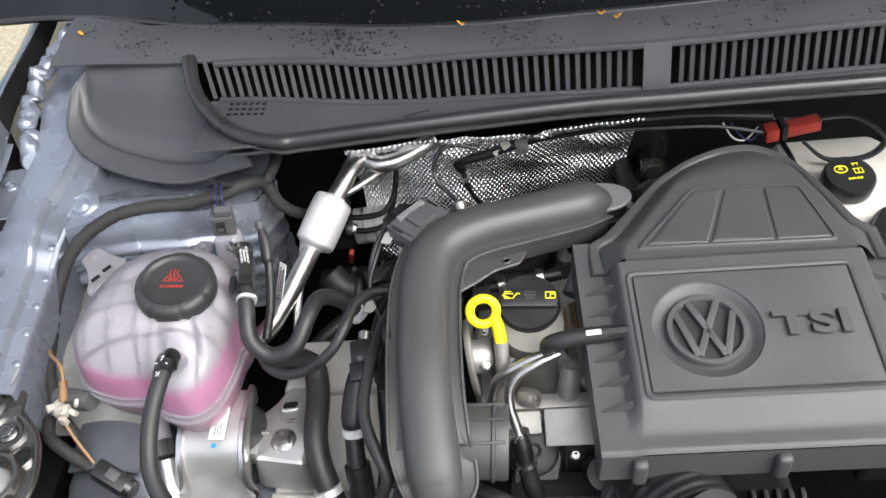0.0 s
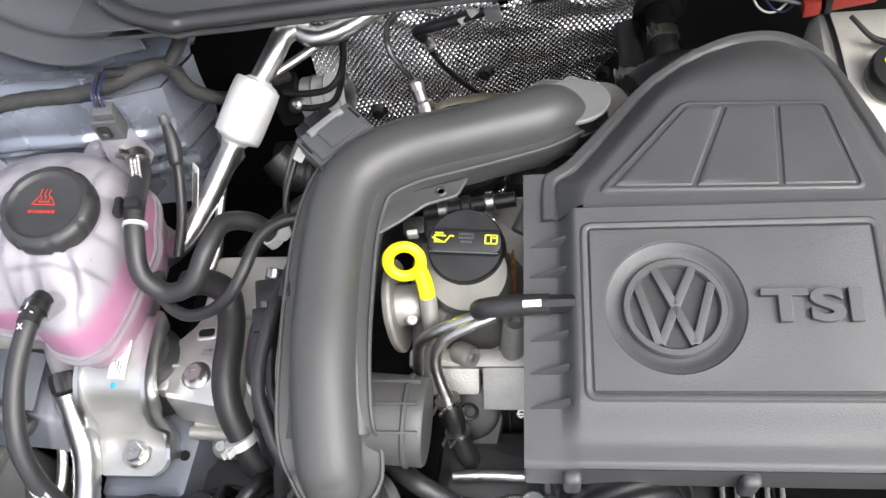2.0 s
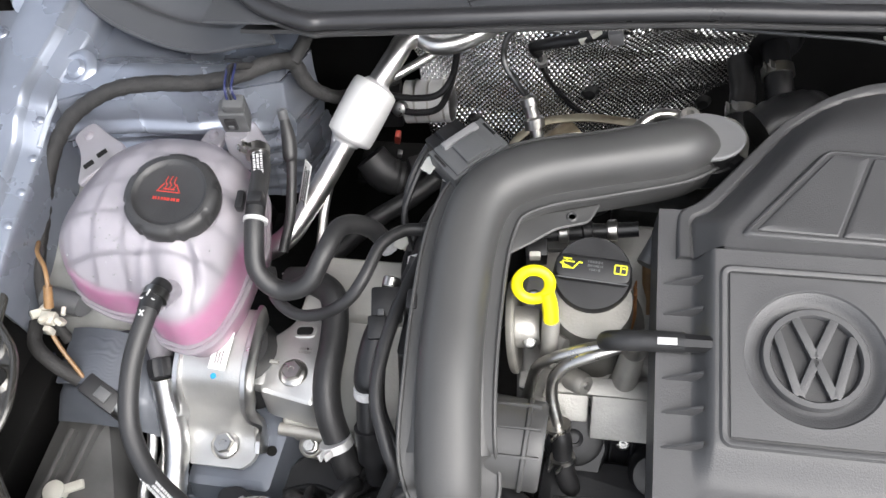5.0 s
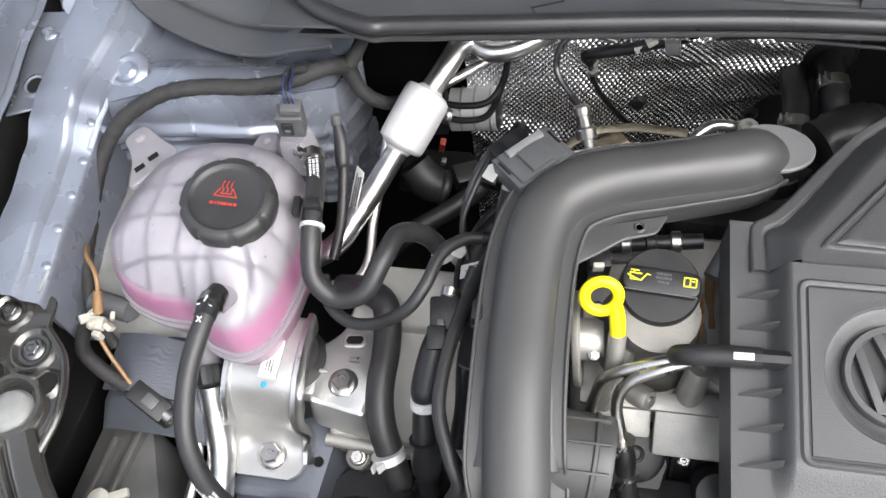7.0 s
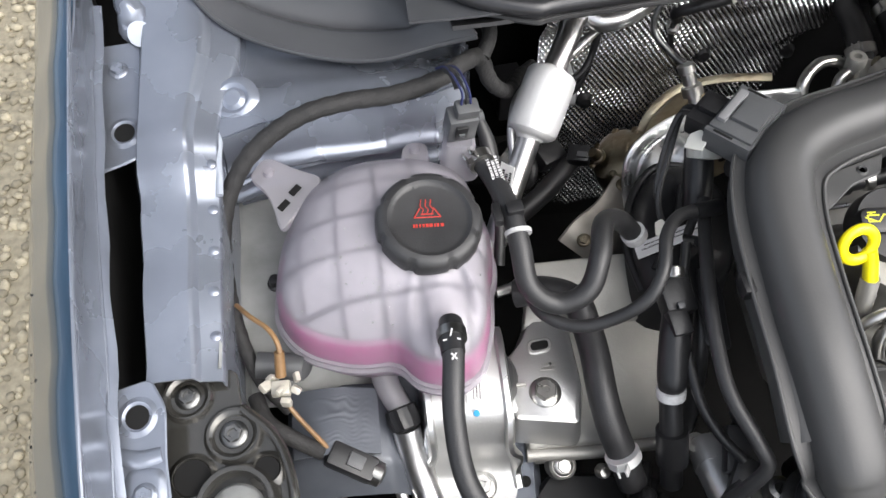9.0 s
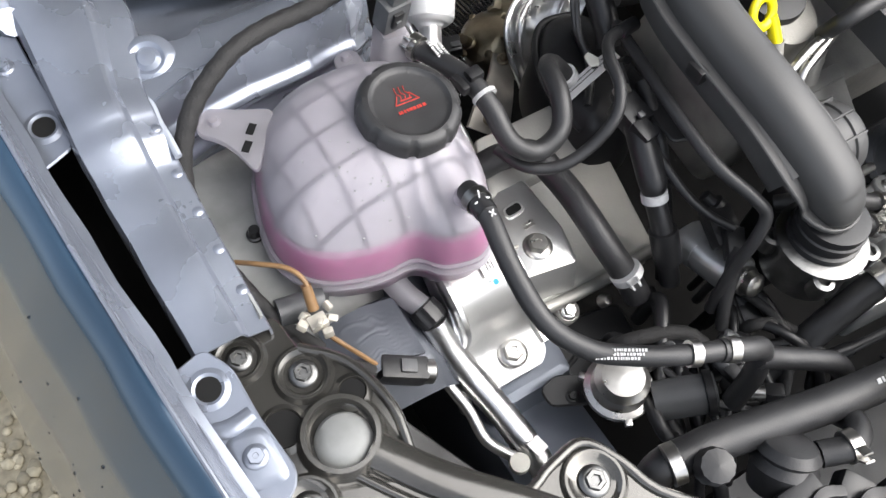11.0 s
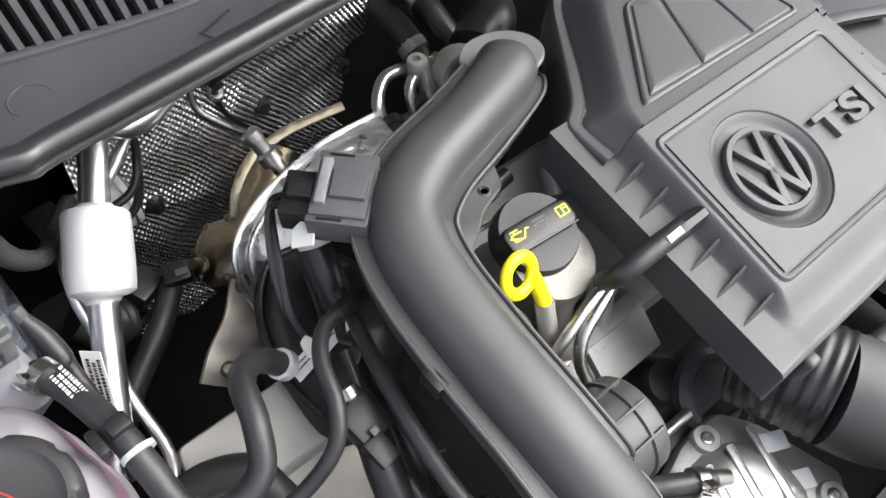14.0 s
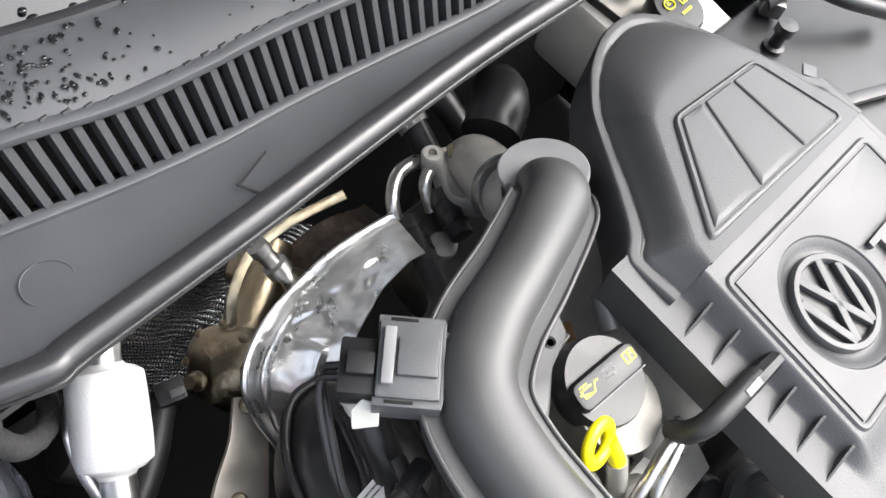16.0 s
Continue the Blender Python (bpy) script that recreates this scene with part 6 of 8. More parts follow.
for k in range(9):
    part("copper_strand", sweep([(0.0575 + 0.0006 * (k % 3), 0.464 + 0.002 * k, 0.938), (0.0590 + 0.0009 * (k % 2), 0.458 + 0.002 * k, 0.924), (0.0585, 0.452 + 0.002 * k, 0.905), (0.0600, 0.446 + 0.002 * k, 0.892)], 0.0008, 5, 6), COPPER, head)
oil = thing("oil_filler_cap", "black oil filler cap with raised grip and yellow symbols", "oil cap")
OM = pose(0.0270, 0.4745, 0.9475, 13, 0, -4)
part("cap_body", lathe([(0.020, -0.005), (0.0272, -0.004), (0.0278, 0.0), (0.0270, 0.011), (0.0258, 0.0135), (0.0, 0.014)], OM, 48), BLACK, oil)
part("grip", stack([(-0.0262, -0.0075), (0.0262, -0.0075), (0.0262, 0.0105), (-0.0262, 0.0105)], [(-0.0006, 0.006), (0, 0.0165), (0.0012, 0.0185), (0.003, 0.0190)], OM, 0.007, 5), BLACK, oil)
part("grip_line", box(0.048, 0.0008, 0.0006, OM @ pose(0, 0.0015 - 0.0085, 0.0190, 0, 0, 0), 0), GREY, oil)
bm = bmesh.new()
s = OM @ pose(-0.0165, 0.0035, 0.0191, 0, 0, 0)
for pts in (((-0.006, -0.0005), (0.0015, -0.0035)), ((-0.004, -0.0035), (0.003, -0.0035)), ((0.003, -0.0035), (0.0065, 0.0012)), ((0.0065, 0.0012), (0.0085, 0.001)), ((-0.004, -0.0035), (-0.0045, 0.001)), ((-0.0045, 0.001), (0.003, 0.001)), ((-0.002, 0.001), (-0.002, 0.003)), ((-0.004, 0.003), (0.001, 0.003))):
    a, b = Vector(pts[0]), Vector(pts[1])
    box((b - a).length + 0.0008, 0.0009, 0.0004, s @ pose(*((a + b) / 2), 0, 0, 0, math.degrees(math.atan2((b - a).y, (b - a).x))), 0, bm)
part("oil_symbol", bm, YPRINT, oil, "yellow oil can outline")
bm = bmesh.new()
s = OM @ pose(0.0185, 0.0030, 0.0191)
for x, y, w, h in ((-0.004, 0, 0.0009, 0.006), (0.004, 0, 0.0009, 0.006), (0, -0.003, 0.008, 0.0009), (0, 0.003, 0.008, 0.0009), (0, 0, 0.0009, 0.006), (0.002, 0.001, 0.0022, 0.0009)):
    box(w, h, 0.0004, s @ pose(x, y, 0), 0, bm)
part("book_symbol", bm, YPRINT, oil, "yellow open book outline")
bars("cap_print", [0.011, 0.011, 0.008], OM @ pose(0.0015, 0.0062, 0.0190), oil, GREY, h=0.0016)
dip = thing("dipstick", "bright yellow dipstick with ring handle", "dipstick")
dz = Vector((0.08, -0.84, 0.52)).normalized()
dx = Vector((1, 0.133, 0)).normalized()
dy = dz.cross(dx).normalized()
DM = Matrix.Translation((-0.0125, 0.4515, 0.974)) @ Matrix((dx, dy, dz)).transposed().to_4x4()
ringpts = [DM @ Vector((0.0112 * math.cos(a), 0.0112 * math.sin(a), 0)) for a in [i * math.pi / 12 for i in range(25)]]
part("ring", sweep([(*p, 0.0040, 0.0032) for p in ringpts], steps=2, seg=12, up=tuple(DM.to_3x3() @ Vector((0, 0, 1)))), YELLOW, dip)
part("shank", sweep([(*(DM @ Vector((0.009, -0.006, 0))), 0.005, 0.0045), (*(DM @ Vector((0.0108, -0.017, 0.0))), 0.0058, 0.005), (*(DM @ Vector((0.0115, -0.030, 0.001))), 0.0058, 0.005)], steps=5, seg=12), YELLOW, dip)
part("guide_tube", sweep([tuple(DM @ Vector((0.0115, -0.028, 0.001))), (0.001, 0.424, 0.918), (0.0, 0.42, 0.87)], 0.0062, 5, 14), CAST, dip)
vent = thing("breather_hose", "short black breather hose with white band", "hose")
part("hose_run", sweep([(0.0405, 0.426, 0.948, 0.0064), (0.0385, 0.420, 0.963, 0.0068), (0.045, 0.4165, 0.973, 0.0069), (0.060, 0.4155, 0.978, 0.0069), (0.085, 0.4145, 0.982, 0.0067)], steps=8, seg=18), RUBBER, vent)
part("fluted_end", sweep([(0.076, 0.4145, 0.981, 0.0066), (0.101, 0.4135, 0.985, 0.0056)], steps=3, seg=8), BLACK, vent)
part("white_patch", box(0.012, 0.0045, 0.0012, pose(0.0735, 0.4125, 0.9868, 22, -6, 0), 0.0004), WPRINT, vent, "white paint patch")
pipes = thing("steel_pipe_pair", "pair of bent bare steel pipes with quick couplings", "pipe")
part("pipe", sweep([(0.0400, 0.4230, 0.9500), (0.0220, 0.4200, 0.9450), (0.0050, 0.4160, 0.9370), (-0.0060, 0.4130, 0.9260), (-0.0100, 0.4080, 0.9080), (-0.0120, 0.4050, 0.8900)], 0.0040, 8, 12), STEEL, pipes)
part("pipe", sweep([(0.0480, 0.4220, 0.9500), (0.0300, 0.4160, 0.9460), (0.0140, 0.4110, 0.9380), (0.0060, 0.4050, 0.9280), (0.0050, 0.3970, 0.9160), (0.0090, 0.3870, 0.9030), (0.0110, 0.3820, 0.8960)], 0.0042, 8, 12), STEEL, pipes)
part("coupling", sweep([(*(0.0110, 0.3820, 0.8960), 0.0064), (*(0.0140, 0.3750, 0.8860), 0.0078), (*(0.0160, 0.3670, 0.8720), 0.0068)], steps=4, seg=14), BLACK, pipes, "black quick coupling")
for at in ((0.0110, 0.3820, 0.8960), (0.0160, 0.3670, 0.8720)):
    clamp(at, (0.005, -0.015, -0.024), 0.0076, pipes, 0.003, STEEL, True)
part("lower_hose", sweep([(*(0.0160, 0.3670, 0.8720), 0.0070), (*(0.0200, 0.3590, 0.8520), 0.0078), (*(0.0310, 0.3450, 0.8200), 0.0078)], steps=6, seg=14), RUBBER, pipes)
hook = thing("injector_rail", "black fuel rail with metal clips behind the oil cap", "engine part")
part("rail_bar", sweep([(-0.010, 0.522, 0.925, 0.006), (0.060, 0.528, 0.932, 0.006)], steps=4, seg=14), BLACK, hook)
for i in range(3):
    part("rail_ring", lathe([(0.006, -0.004), (0.0082, -0.003), (0.0082, 0.003), (0.006, 0.004)], aim((0.005 + 0.018 * i, 0.5235 + 0.0015 * i, 0.927 + 0.0017 * i), (1, 0.08, 0.1)), 16), BLACK if i % 2 else STEEL, hook)
part("wire_clip", sweep([(-0.005, 0.508, 0.925), (0.020, 0.503, 0.938), (0.045, 0.506, 0.938)], 0.0016, 6, 8), STEEL, hook)
part("coil_plug", box(0.016, 0.014, 0.022, pose(-0.014, 0.500, 0.935, 10, 0, 6), 0.002), BLACK, hook)
part("coil_plug_face", box(0.008, 0.004, 0.010, pose(-0.0145, 0.4925, 0.942, 10, 0, 6), 0.001), WHITE, hook)
part("grey_tube", sweep([(0.064, 0.490, 0.945, 0.007), (0.074, 0.510, 0.952, 0.007)], steps=2, seg=12), GREY, hook)

# ---- timing cover ----
timing = thing("timing_cover", "flat olive-grey timing belt cover beside the mount", "timing cover")


def tc(x, y, up=0.0):
    return (x, y, 0.796 + (y - 0.40) * 0.36 + up)


TS = Matrix(((1, 0, 0, 0), (0, 1, 0, 0), (0, 0.36, 1, 0.796 - 0.36 * 0.40), (0, 0, 0, 1)))
part("cover_sheet", stack([(-0.225, 0.392), (-0.098, 0.392), (-0.092, 0.53), (-0.205, 0.53)], [(-0.002, -0.03), (0, -0.006), (0.002, -0.001), (0.004, 0.0)], TS, 0.006), TIMING, timing)
part("raised_step", stack([(-0.218, 0.480), (-0.094, 0.480), (-0.092, 0.53), (-0.205, 0.53)], [(0, -0.01), (0, 0.006), (0.002, 0.0095), (0.004, 0.010)], TS, 0.006), TIMING, timing)
part("front_edge", sweep([tc(-0.225, 0.391, -0.004), tc(-0.160, 0.388, -0.004), tc(-0.098, 0.391, -0.004)], 0.0055, 6, 12), CAST, timing, "bright cast front edge")
bolt("bolt", (-0.197, 0.381, 0.783), (0, -0.3, 1), 0.010, timing)
part("bolt_lug", lathe([(0.012, -0.02), (0.011, 0.0), (0.009, 0.002), (0.0, 0.002)], aim((-0.197, 0.382, 0.780), (0, -0.3, 1)), 22), CAST, timing)
part("small_bolt", lathe([(0.0, 0.006), (0.004, 0.0055), (0.0055, 0.0), (0.006, -0.004)], aim((-0.168, 0.371, 0.79), (0.1, -0.5, 1)), 16), STEEL, timing)
lower = thing("lower_engine_cover", "dark grey lower timing cover with moulded ribs", "engine part")
part("shell", stack([(-0.225, 0.33), (-0.15, 0.315), (-0.14, 0.375), (-0.205, 0.385), (-0.228, 0.36)], [(0, 0.68), (0, 0.752), (0.004, 0.758)], Matrix(), 0.01), BLACK, lower)
part("shell_rib", sweep([(-0.222, 0.345, 0.757), (-0.19, 0.352, 0.760), (-0.152, 0.34, 0.757)], 0.0025, 6, 8), BLACK, lower)

# ---- coil cover and wiring left of the duct ----
coil = thing("coil_cover", "black moulded plastic cover with printed label strip", "engine part")
part("shell", stack([(-0.125, 0.478), (-0.085, 0.470), (-0.045, 0.50), (-0.030, 0.565), (-0.050, 0.600), (-0.085, 0.605), (-0.115, 0.575), (-0.128, 0.53)], [(-0.006, 0.80), (0, 0.855), (0.006, 0.868), (0.016, 0.874), (0.03, 0.876)], Matrix(), 0.018), BLACK, coil)
part("shell_rim", sweep([(-0.122, 0.49, 0.858), (-0.126, 0.53, 0.860), (-0.112, 0.575, 0.862), (-0.085, 0.602, 0.862), (-0.052, 0.598, 0.862)], 0.0035, 6, 10), BLACK, coil)
part("shell_rib", sweep([(-0.112, 0.50, 0.872), (-0.09, 0.53, 0.882), (-0.075, 0.57, 0.878)], 0.004, 6, 10), BLACK, coil)
lab = aim((-0.0985, 0.520, 0.8835), (-0.55, 0.0, 1), 0) @ pose(0, 0, 0, 0, 0, 3)
part("label", box(0.013, 0.056, 0.0005, lab, 0), PAPER, coil, "narrow white label strip with dark print")
bars("label_print", [0.040, 0.046], lab @ pose(-0.0030, 0, 0.0003, 0, 0, 90), coil, INK, h=0.0010, gap=0.0022)
loom = thing("engine_loom", "black engine wiring lines beside the duct", "wiring")
part("line", sweep([(-0.085, 0.520, 0.935), (-0.100, 0.470, 0.945), (-0.110, 0.42, 0.948), (-0.112, 0.375, 0.945), (-0.100, 0.342, 0.936), (-0.094, 0.330, 0.925), (-0.100, 0.324, 0.905), (-0.110, 0.320, 0.870), (-0.120, 0.312, 0.830)], 0.0048, 8, 12), RUBBER, loom)
part("line", sweep([(-0.105, 0.490, 0.930), (-0.118, 0.44, 0.918), (-0.118, 0.39, 0.905), (-0.108, 0.365, 0.893), (-0.092, 0.345, 0.884)], 0.0036, 8, 10), BLACK, loom)
part("line", sweep([(-0.095, 0.470, 0.925), (-0.104, 0.43, 0.905), (-0.106, 0.40, 0.86), (-0.118, 0.36, 0.80)], 0.0062, 8, 12), BLACK, loom)
part("bracket_plate", plate([(-0.108, 0.415), (-0.092, 0.410), (-0.086, 0.455), (-0.090, 0.49), (-0.105, 0.48)], 0.918, 0.921, Matrix(), 0.004), BLACK, loom)
for k in range(7):
    y = 0.33 + 0.012 * k
    part("conduit", sweep([(-0.135 + 0.004 * (k % 3), 0.37 - 0.012 * k, 0.80 - 0.004 * k), (-0.15 - 0.003 * k, 0.335 - 0.010 * k, 0.815), (-0.172 + 0.012 * (k % 4), 0.300 - 0.008 * k, 0.80 + 0.01 * (k % 3)), (-0.185 + 0.02 * (k % 3), 0.25 - 0.006 * k, 0.77)], 0.0032 + 0.0007 * (k % 3), 6, 10), BLACK, loom)
plug2 = thing("coil_plug", "small black plug with white collar on the coil cover", "connector")
part("plug", sweep([(-0.080, 0.560, 0.944, 0.011), (-0.084, 0.535, 0.928, 0.011), (-0.086, 0.520, 0.912, 0.010)], steps=4, seg=14), BLACK, plug2)
part("collar", lathe([(0.009, -0.005), (0.013, -0.004), (0.013, 0.004), (0.010, 0.005)], aim((-0.078, 0.556, 0.945), (-0.1, -0.7, -0.6)), 22), WHITE, plug2, "white collar")
part("cable", sweep([(-0.086, 0.522, 0.914), (-0.092, 0.510, 0.902), (-0.094, 0.500, 0.915), (-0.096, 0.49, 0.93)], 0.0035, 6, 10), BLACK, plug2)

# ---- turbocharger and heat shield ----
turbo = thing("turbocharger", "heat-tinted steel turbocharger housing", "turbocharger")
part("volute", lathe([(0.0, 0.030), (0.018, 0.029), (0.030, 0.022), (0.036, 0.006), (0.038, -0.01), (0.034, -0.026), (0.024, -0.034), (0.0, -0.036)], aim((-0.070, 0.682, 0.752), (-0.5, 0.2, 0.7)), 36, wobble=lambda a, z: 1 + 0.07 * math.cos(3 * a + z * 60)), HOT, turbo)
for i in range(7):
    a = i * 0.85
    m = aim((-0.070, 0.682, 0.752), (-0.5, 0.2, 0.7))
    part("pressed_slot", lathe([(0.0, 0.003), (0.003, 0.0025), (0.0045, 0.0)], m @ pose(0.028 * math.cos(a), 0.028 * math.sin(a), 0.0235), 12), HOT, turbo)
part("flange_bolt", lathe([(0.0, 0.008), (0.005, 0.008), (0.006, 0.0), (0.008, -0.001), (0.008, -0.004)], aim((-0.106, 0.682, 0.775), (-0.6, 0, 0.7)), 14), HOT, turbo)
part("outlet", sweep([(-0.060, 0.69, 0.765, 0.020), (-0.02, 0.715, 0.768, 0.020), (0.01, 0.74, 0.775, 0.020)], steps=6, seg=20), HOT, turbo)
part("converter_neck", sweep([(-0.012, 0.752, 0.745, 0.018), (-0.002, 0.720, 0.755, 0.018), (0.008, 0.695, 0.755, 0.019), (0.020, 0.665, 0.742, 0.020)], steps=6, seg=22, rib=(0.012, 0.04)), HOT, turbo)
part("manifold", grid(lambda u, v: Vector((0.015 + 0.105 * u, 0.668 + 0.070 * v, 0.768 + 0.014 * math.sin(4 * u) - 0.02 * v + 0.003 * noise.noise(Vector((u * 20, v * 14, 1))))), 40, 24, thick=0.004), RUST, turbo, "rusty brown manifold casting")
part("clamp_band", sweep([(-0.060, 0.699, 0.785, 0.0042, 0.0015), (-0.048, 0.712, 0.800, 0.0042, 0.0015), (-0.025, 0.725, 0.810, 0.0042, 0.0015), (0.000, 0.728, 0.815, 0.0042, 0.0015), (0.025, 0.726, 0.820, 0.0042, 0.0015), (0.066, 0.718, 0.825, 0.0042, 0.0015)], steps=8, seg=10, up=(-0.2, -0.5, 1), power=4), HOT, turbo, "dull steel clamp band of the converter")
part("support_bracket", sweep([(-0.085, 0.648, 0.775, 0.012, 0.003), (-0.105, 0.622, 0.765, 0.016, 0.003), (-0.128, 0.600, 0.762, 0.021, 0.003), (-0.142, 0.588, 0.752, 0.022, 0.003)], steps=6, seg=12, up=(0.2, -0.4, 1), power=4), BEIGE, turbo, "dull beige support bracket")
bolt("bolt", (-0.089, 0.642, 0.779), (-0.2, -0.2, 1), 0.0085, turbo, HOT)
bolt("bolt", (-0.135, 0.594, 0.764), (-0.2, -0.2, 1), 0.0085, turbo, HOT)
hs = thing("turbo_heat_shield", "bright pressed steel heat shield curving round the turbocharger", "heat shield")
RIM = [(0.056, 0.660, 0.874), (0.049, 0.662, 0.872), (0.011, 0.667, 0.865), (-0.018, 0.668, 0.855), (-0.051, 0.664, 0.845), (-0.076, 0.655, 0.835), (-0.093, 0.641, 0.825), (-0.096, 0.624, 0.802), (-0.092, 0.603, 0.775), (-0.090, 0.590, 0.74)]
INN = [(0.050, 0.628, 0.880), (0.036, 0.628, 0.880), (0.005, 0.625, 0.882), (-0.016, 0.620, 0.870), (-0.036, 0.613, 0.860), (-0.054, 0.604, 0.848), (-0.064, 0.594, 0.833), (-0.072, 0.586, 0.810), (-0.076, 0.578, 0.785), (-0.078, 0.572, 0.745)]


def shield_sheet(u, v):
    k = u * (len(RIM) - 1)
    i = min(int(k), len(RIM) - 2)
    a = spline_at(RIM, k)
    b = a + (np.array(spline_at(INN, k)) - a) * 1.22
    p = Vector(a).lerp(Vector(b), v)
    step = 1 / (1 + math.exp(-(v - 0.17) / 0.015))
    window = ease((u - 0.47) / 0.03) * ease((0.70 - u) / 0.03) * ease((v - 0.30) / 0.04) * ease((0.80 - v) / 0.05)
    groove = math.exp(-((v - 0.25) / 0.025) ** 2) * ease((u - 0.40) / 0.05)
    fold = max(0.0, 1 - 5.0 * abs(noise.noise(Vector((p.x * 38, p.y * 38, 3))))) * ease((u - 0.12) / 0.1) * ease((0.55 - u) / 0.1) * ease((v - 0.2) / 0.1)
    relief = 0.0035 * step - 0.0025 * groove + 0.0060 * window + 0.0022 * fold
    dent = 0.0030 * noise.noise(Vector((p.x * 45, p.y * 45, 4))) + 0.0010 * noise.noise(Vector((p.x * 140, p.y * 140, 8)))
    ends = min(1.0, u * 5)
    return p + Vector((-0.3, 0.2, 0.9)) * (relief * ends + dent * 0.7 + 0.003 * math.sin(math.pi * v) * ends)


def spline_at(pts, k):
    i = min(int(k), len(pts) - 2)
    t = k - i
    p = [np.array(pts[max(0, min(len(pts) - 1, i + d))], float) for d in (-1, 0, 1, 2)]
    a, b, c, d = p
    return 0.5 * (2 * b + (c - a) * t + (2 * a - 5 * b + 4 * c - d) * t * t + (3 * b - a - 3 * c + d) * t ** 3)


part("shield_sheet", grid(shield_sheet, 150, 70, thick=0.0012), SHIELD, hs)
part("rolled_rim", sweep([(*p, 0.0028) for p in RIM], steps=8, seg=8), SHIELD, hs)
probe = thing("exhaust_sensor", "steel exhaust sensor with black cable", "sensor")
pa = Vector((-0.032, 0.688, 0.863))
pm = aim(pa, (-0.25, 0.55, 0.65))
part("probe_body", lathe([(0.0, -0.030), (0.006, -0.028), (0.006, -0.012), (0.0095, -0.011), (0.0095, -0.002), (0.0065, 0.0), (0.0065, 0.010), (0.0078, 0.011), (0.0078, 0.018), (0.005, 0.020), (0.0, 0.021)], pm, 20), STEEL, probe)
part("cable", sweep([tuple(pm @ Vector((0, 0, 0.018))), (-0.048, 0.712, 0.880), (-0.062, 0.728, 0.893), (-0.058, 0.738, 0.915), (-0.040, 0.742, 0.925), (-0.012, 0.742, 0.918)], 0.0030, 8, 10), DULL, probe, "grey braided sensor cable")
part("clip_leg", sweep([(-0.032, 0.752, 0.880), (-0.030, 0.760, 0.862), (-0.028, 0.762, 0.848)], 0.0032, 5, 10), BLACK, probe)
part("spring_clip", lathe([(0.003, -0.004), (0.0058, -0.003), (0.0058, 0.003), (0.003, 0.004)], aim((-0.029, 0.7605, 0.860), (0.1, 0.3, -0.9)), 18), STEEL, probe, "bright spring clip")
part("cable", sweep([(-0.028, 0.762, 0.848), (-0.020, 0.766, 0.825), (-0.006, 0.768, 0.800), (0.012, 0.770, 0.775)], 0.0028, 8, 8), BLACK, probe)
for at in ((0.020, 0.7405, 0.921), (0.010, 0.7405, 0.913)):
    part("white_clip", box(0.010, 0.008, 0.007, pose(*at, 0, -25, 20), 0.0015), WHITE, probe)
trunk = thing("firewall_cables", "black cable bundle along the firewall with grey holders", "wiring")
part("cable", sweep([(-0.032, 0.752, 0.880), (-0.036, 0.748, 0.892), (-0.022, 0.743, 0.902), (0.002, 0.742, 0.909), (0.02, 0.742, 0.916), (0.07, 0.745, 0.928), (0.14, 0.735, 0.945), (0.22, 0.725, 0.955), (0.30, 0.715, 0.955)], 0.0055, 8, 12), BLACK, trunk)
part("cable", sweep([(0.02, 0.750, 0.908), (0.07, 0.750, 0.920), (0.15, 0.742, 0.935), (0.24, 0.73, 0.945), (0.33, 0.72, 0.945)], 0.0035, 8, 10), BLACK, trunk)
part("cable_holder", box(0.013, 0.012, 0.018, pose(0.038, 0.737, 0.922, 10, -10, 0), 0.002), COLLAR, trunk, "pale grey cable holder")
for k in range(2):
    part("thin_wire", sweep([(0.252 + 0.008 * k, 0.722, 0.945), (0.262 + 0.010 * k, 0.712, 0.932), (0.276 + 0.008 * k, 0.712, 0.928), (0.290 + 0.006 * k, 0.72, 0.938)], 0.0010, 6, 6), BLUEWIRE if k == 1 else WHITE, trunk)

# ---- right rear of the engine: coolant fittings, throttle side ----
fit1 = thing("coolant_fitting", "cast fitting with bent steel pipe and black quick couplings", "fitting")
part("casting", stack([(0.045, 0.595), (0.150, 0.590), (0.165, 0.640), (0.130, 0.672), (0.070, 0.668), (0.048, 0.640)], [(0, 0.80), (0, 0.842), (0.005, 0.850), (0.02, 0.853)], Matrix(), 0.012), DULL, fit1)
part("bent_pipe", sweep([(0.058, 0.652, 0.862), (0.062, 0.668, 0.876), (0.078, 0.681, 0.882), (0.098, 0.683, 0.880), (0.106, 0.684, 0.872)], 0.0052, 8, 14), STEEL, fit1)
part("bent_pipe", sweep([(0.088, 0.650, 0.862), (0.092, 0.664, 0.876), (0.102, 0.670, 0.880), (0.112, 0.668, 0.872), (0.115, 0.66, 0.85)], 0.005, 8, 14), STEEL, fit1)
for a, b in (((0.064, 0.652, 0.870), (0.050, 0.618, 0.868)), ((0.098, 0.655, 0.872), (0.086, 0.617, 0.870))):
    va, vb = Vector(a), Vector(b)
    part("quick_coupling", sweep([(*va, 0.0078), (*va.lerp(vb, 0.5), 0.0092), (*vb, 0.0085)], steps=4, seg=12, power=3), BLACK, fit1)
    for k in range(3):
        part("coupling_rib", lathe([(0.008, -0.0012), (0.0102, -0.001), (0.0102, 0.001), (0.008, 0.0012)], aim(va.lerp(vb, 0.25 + 0.25 * k), vb - va), 14), BLACK, fit1)
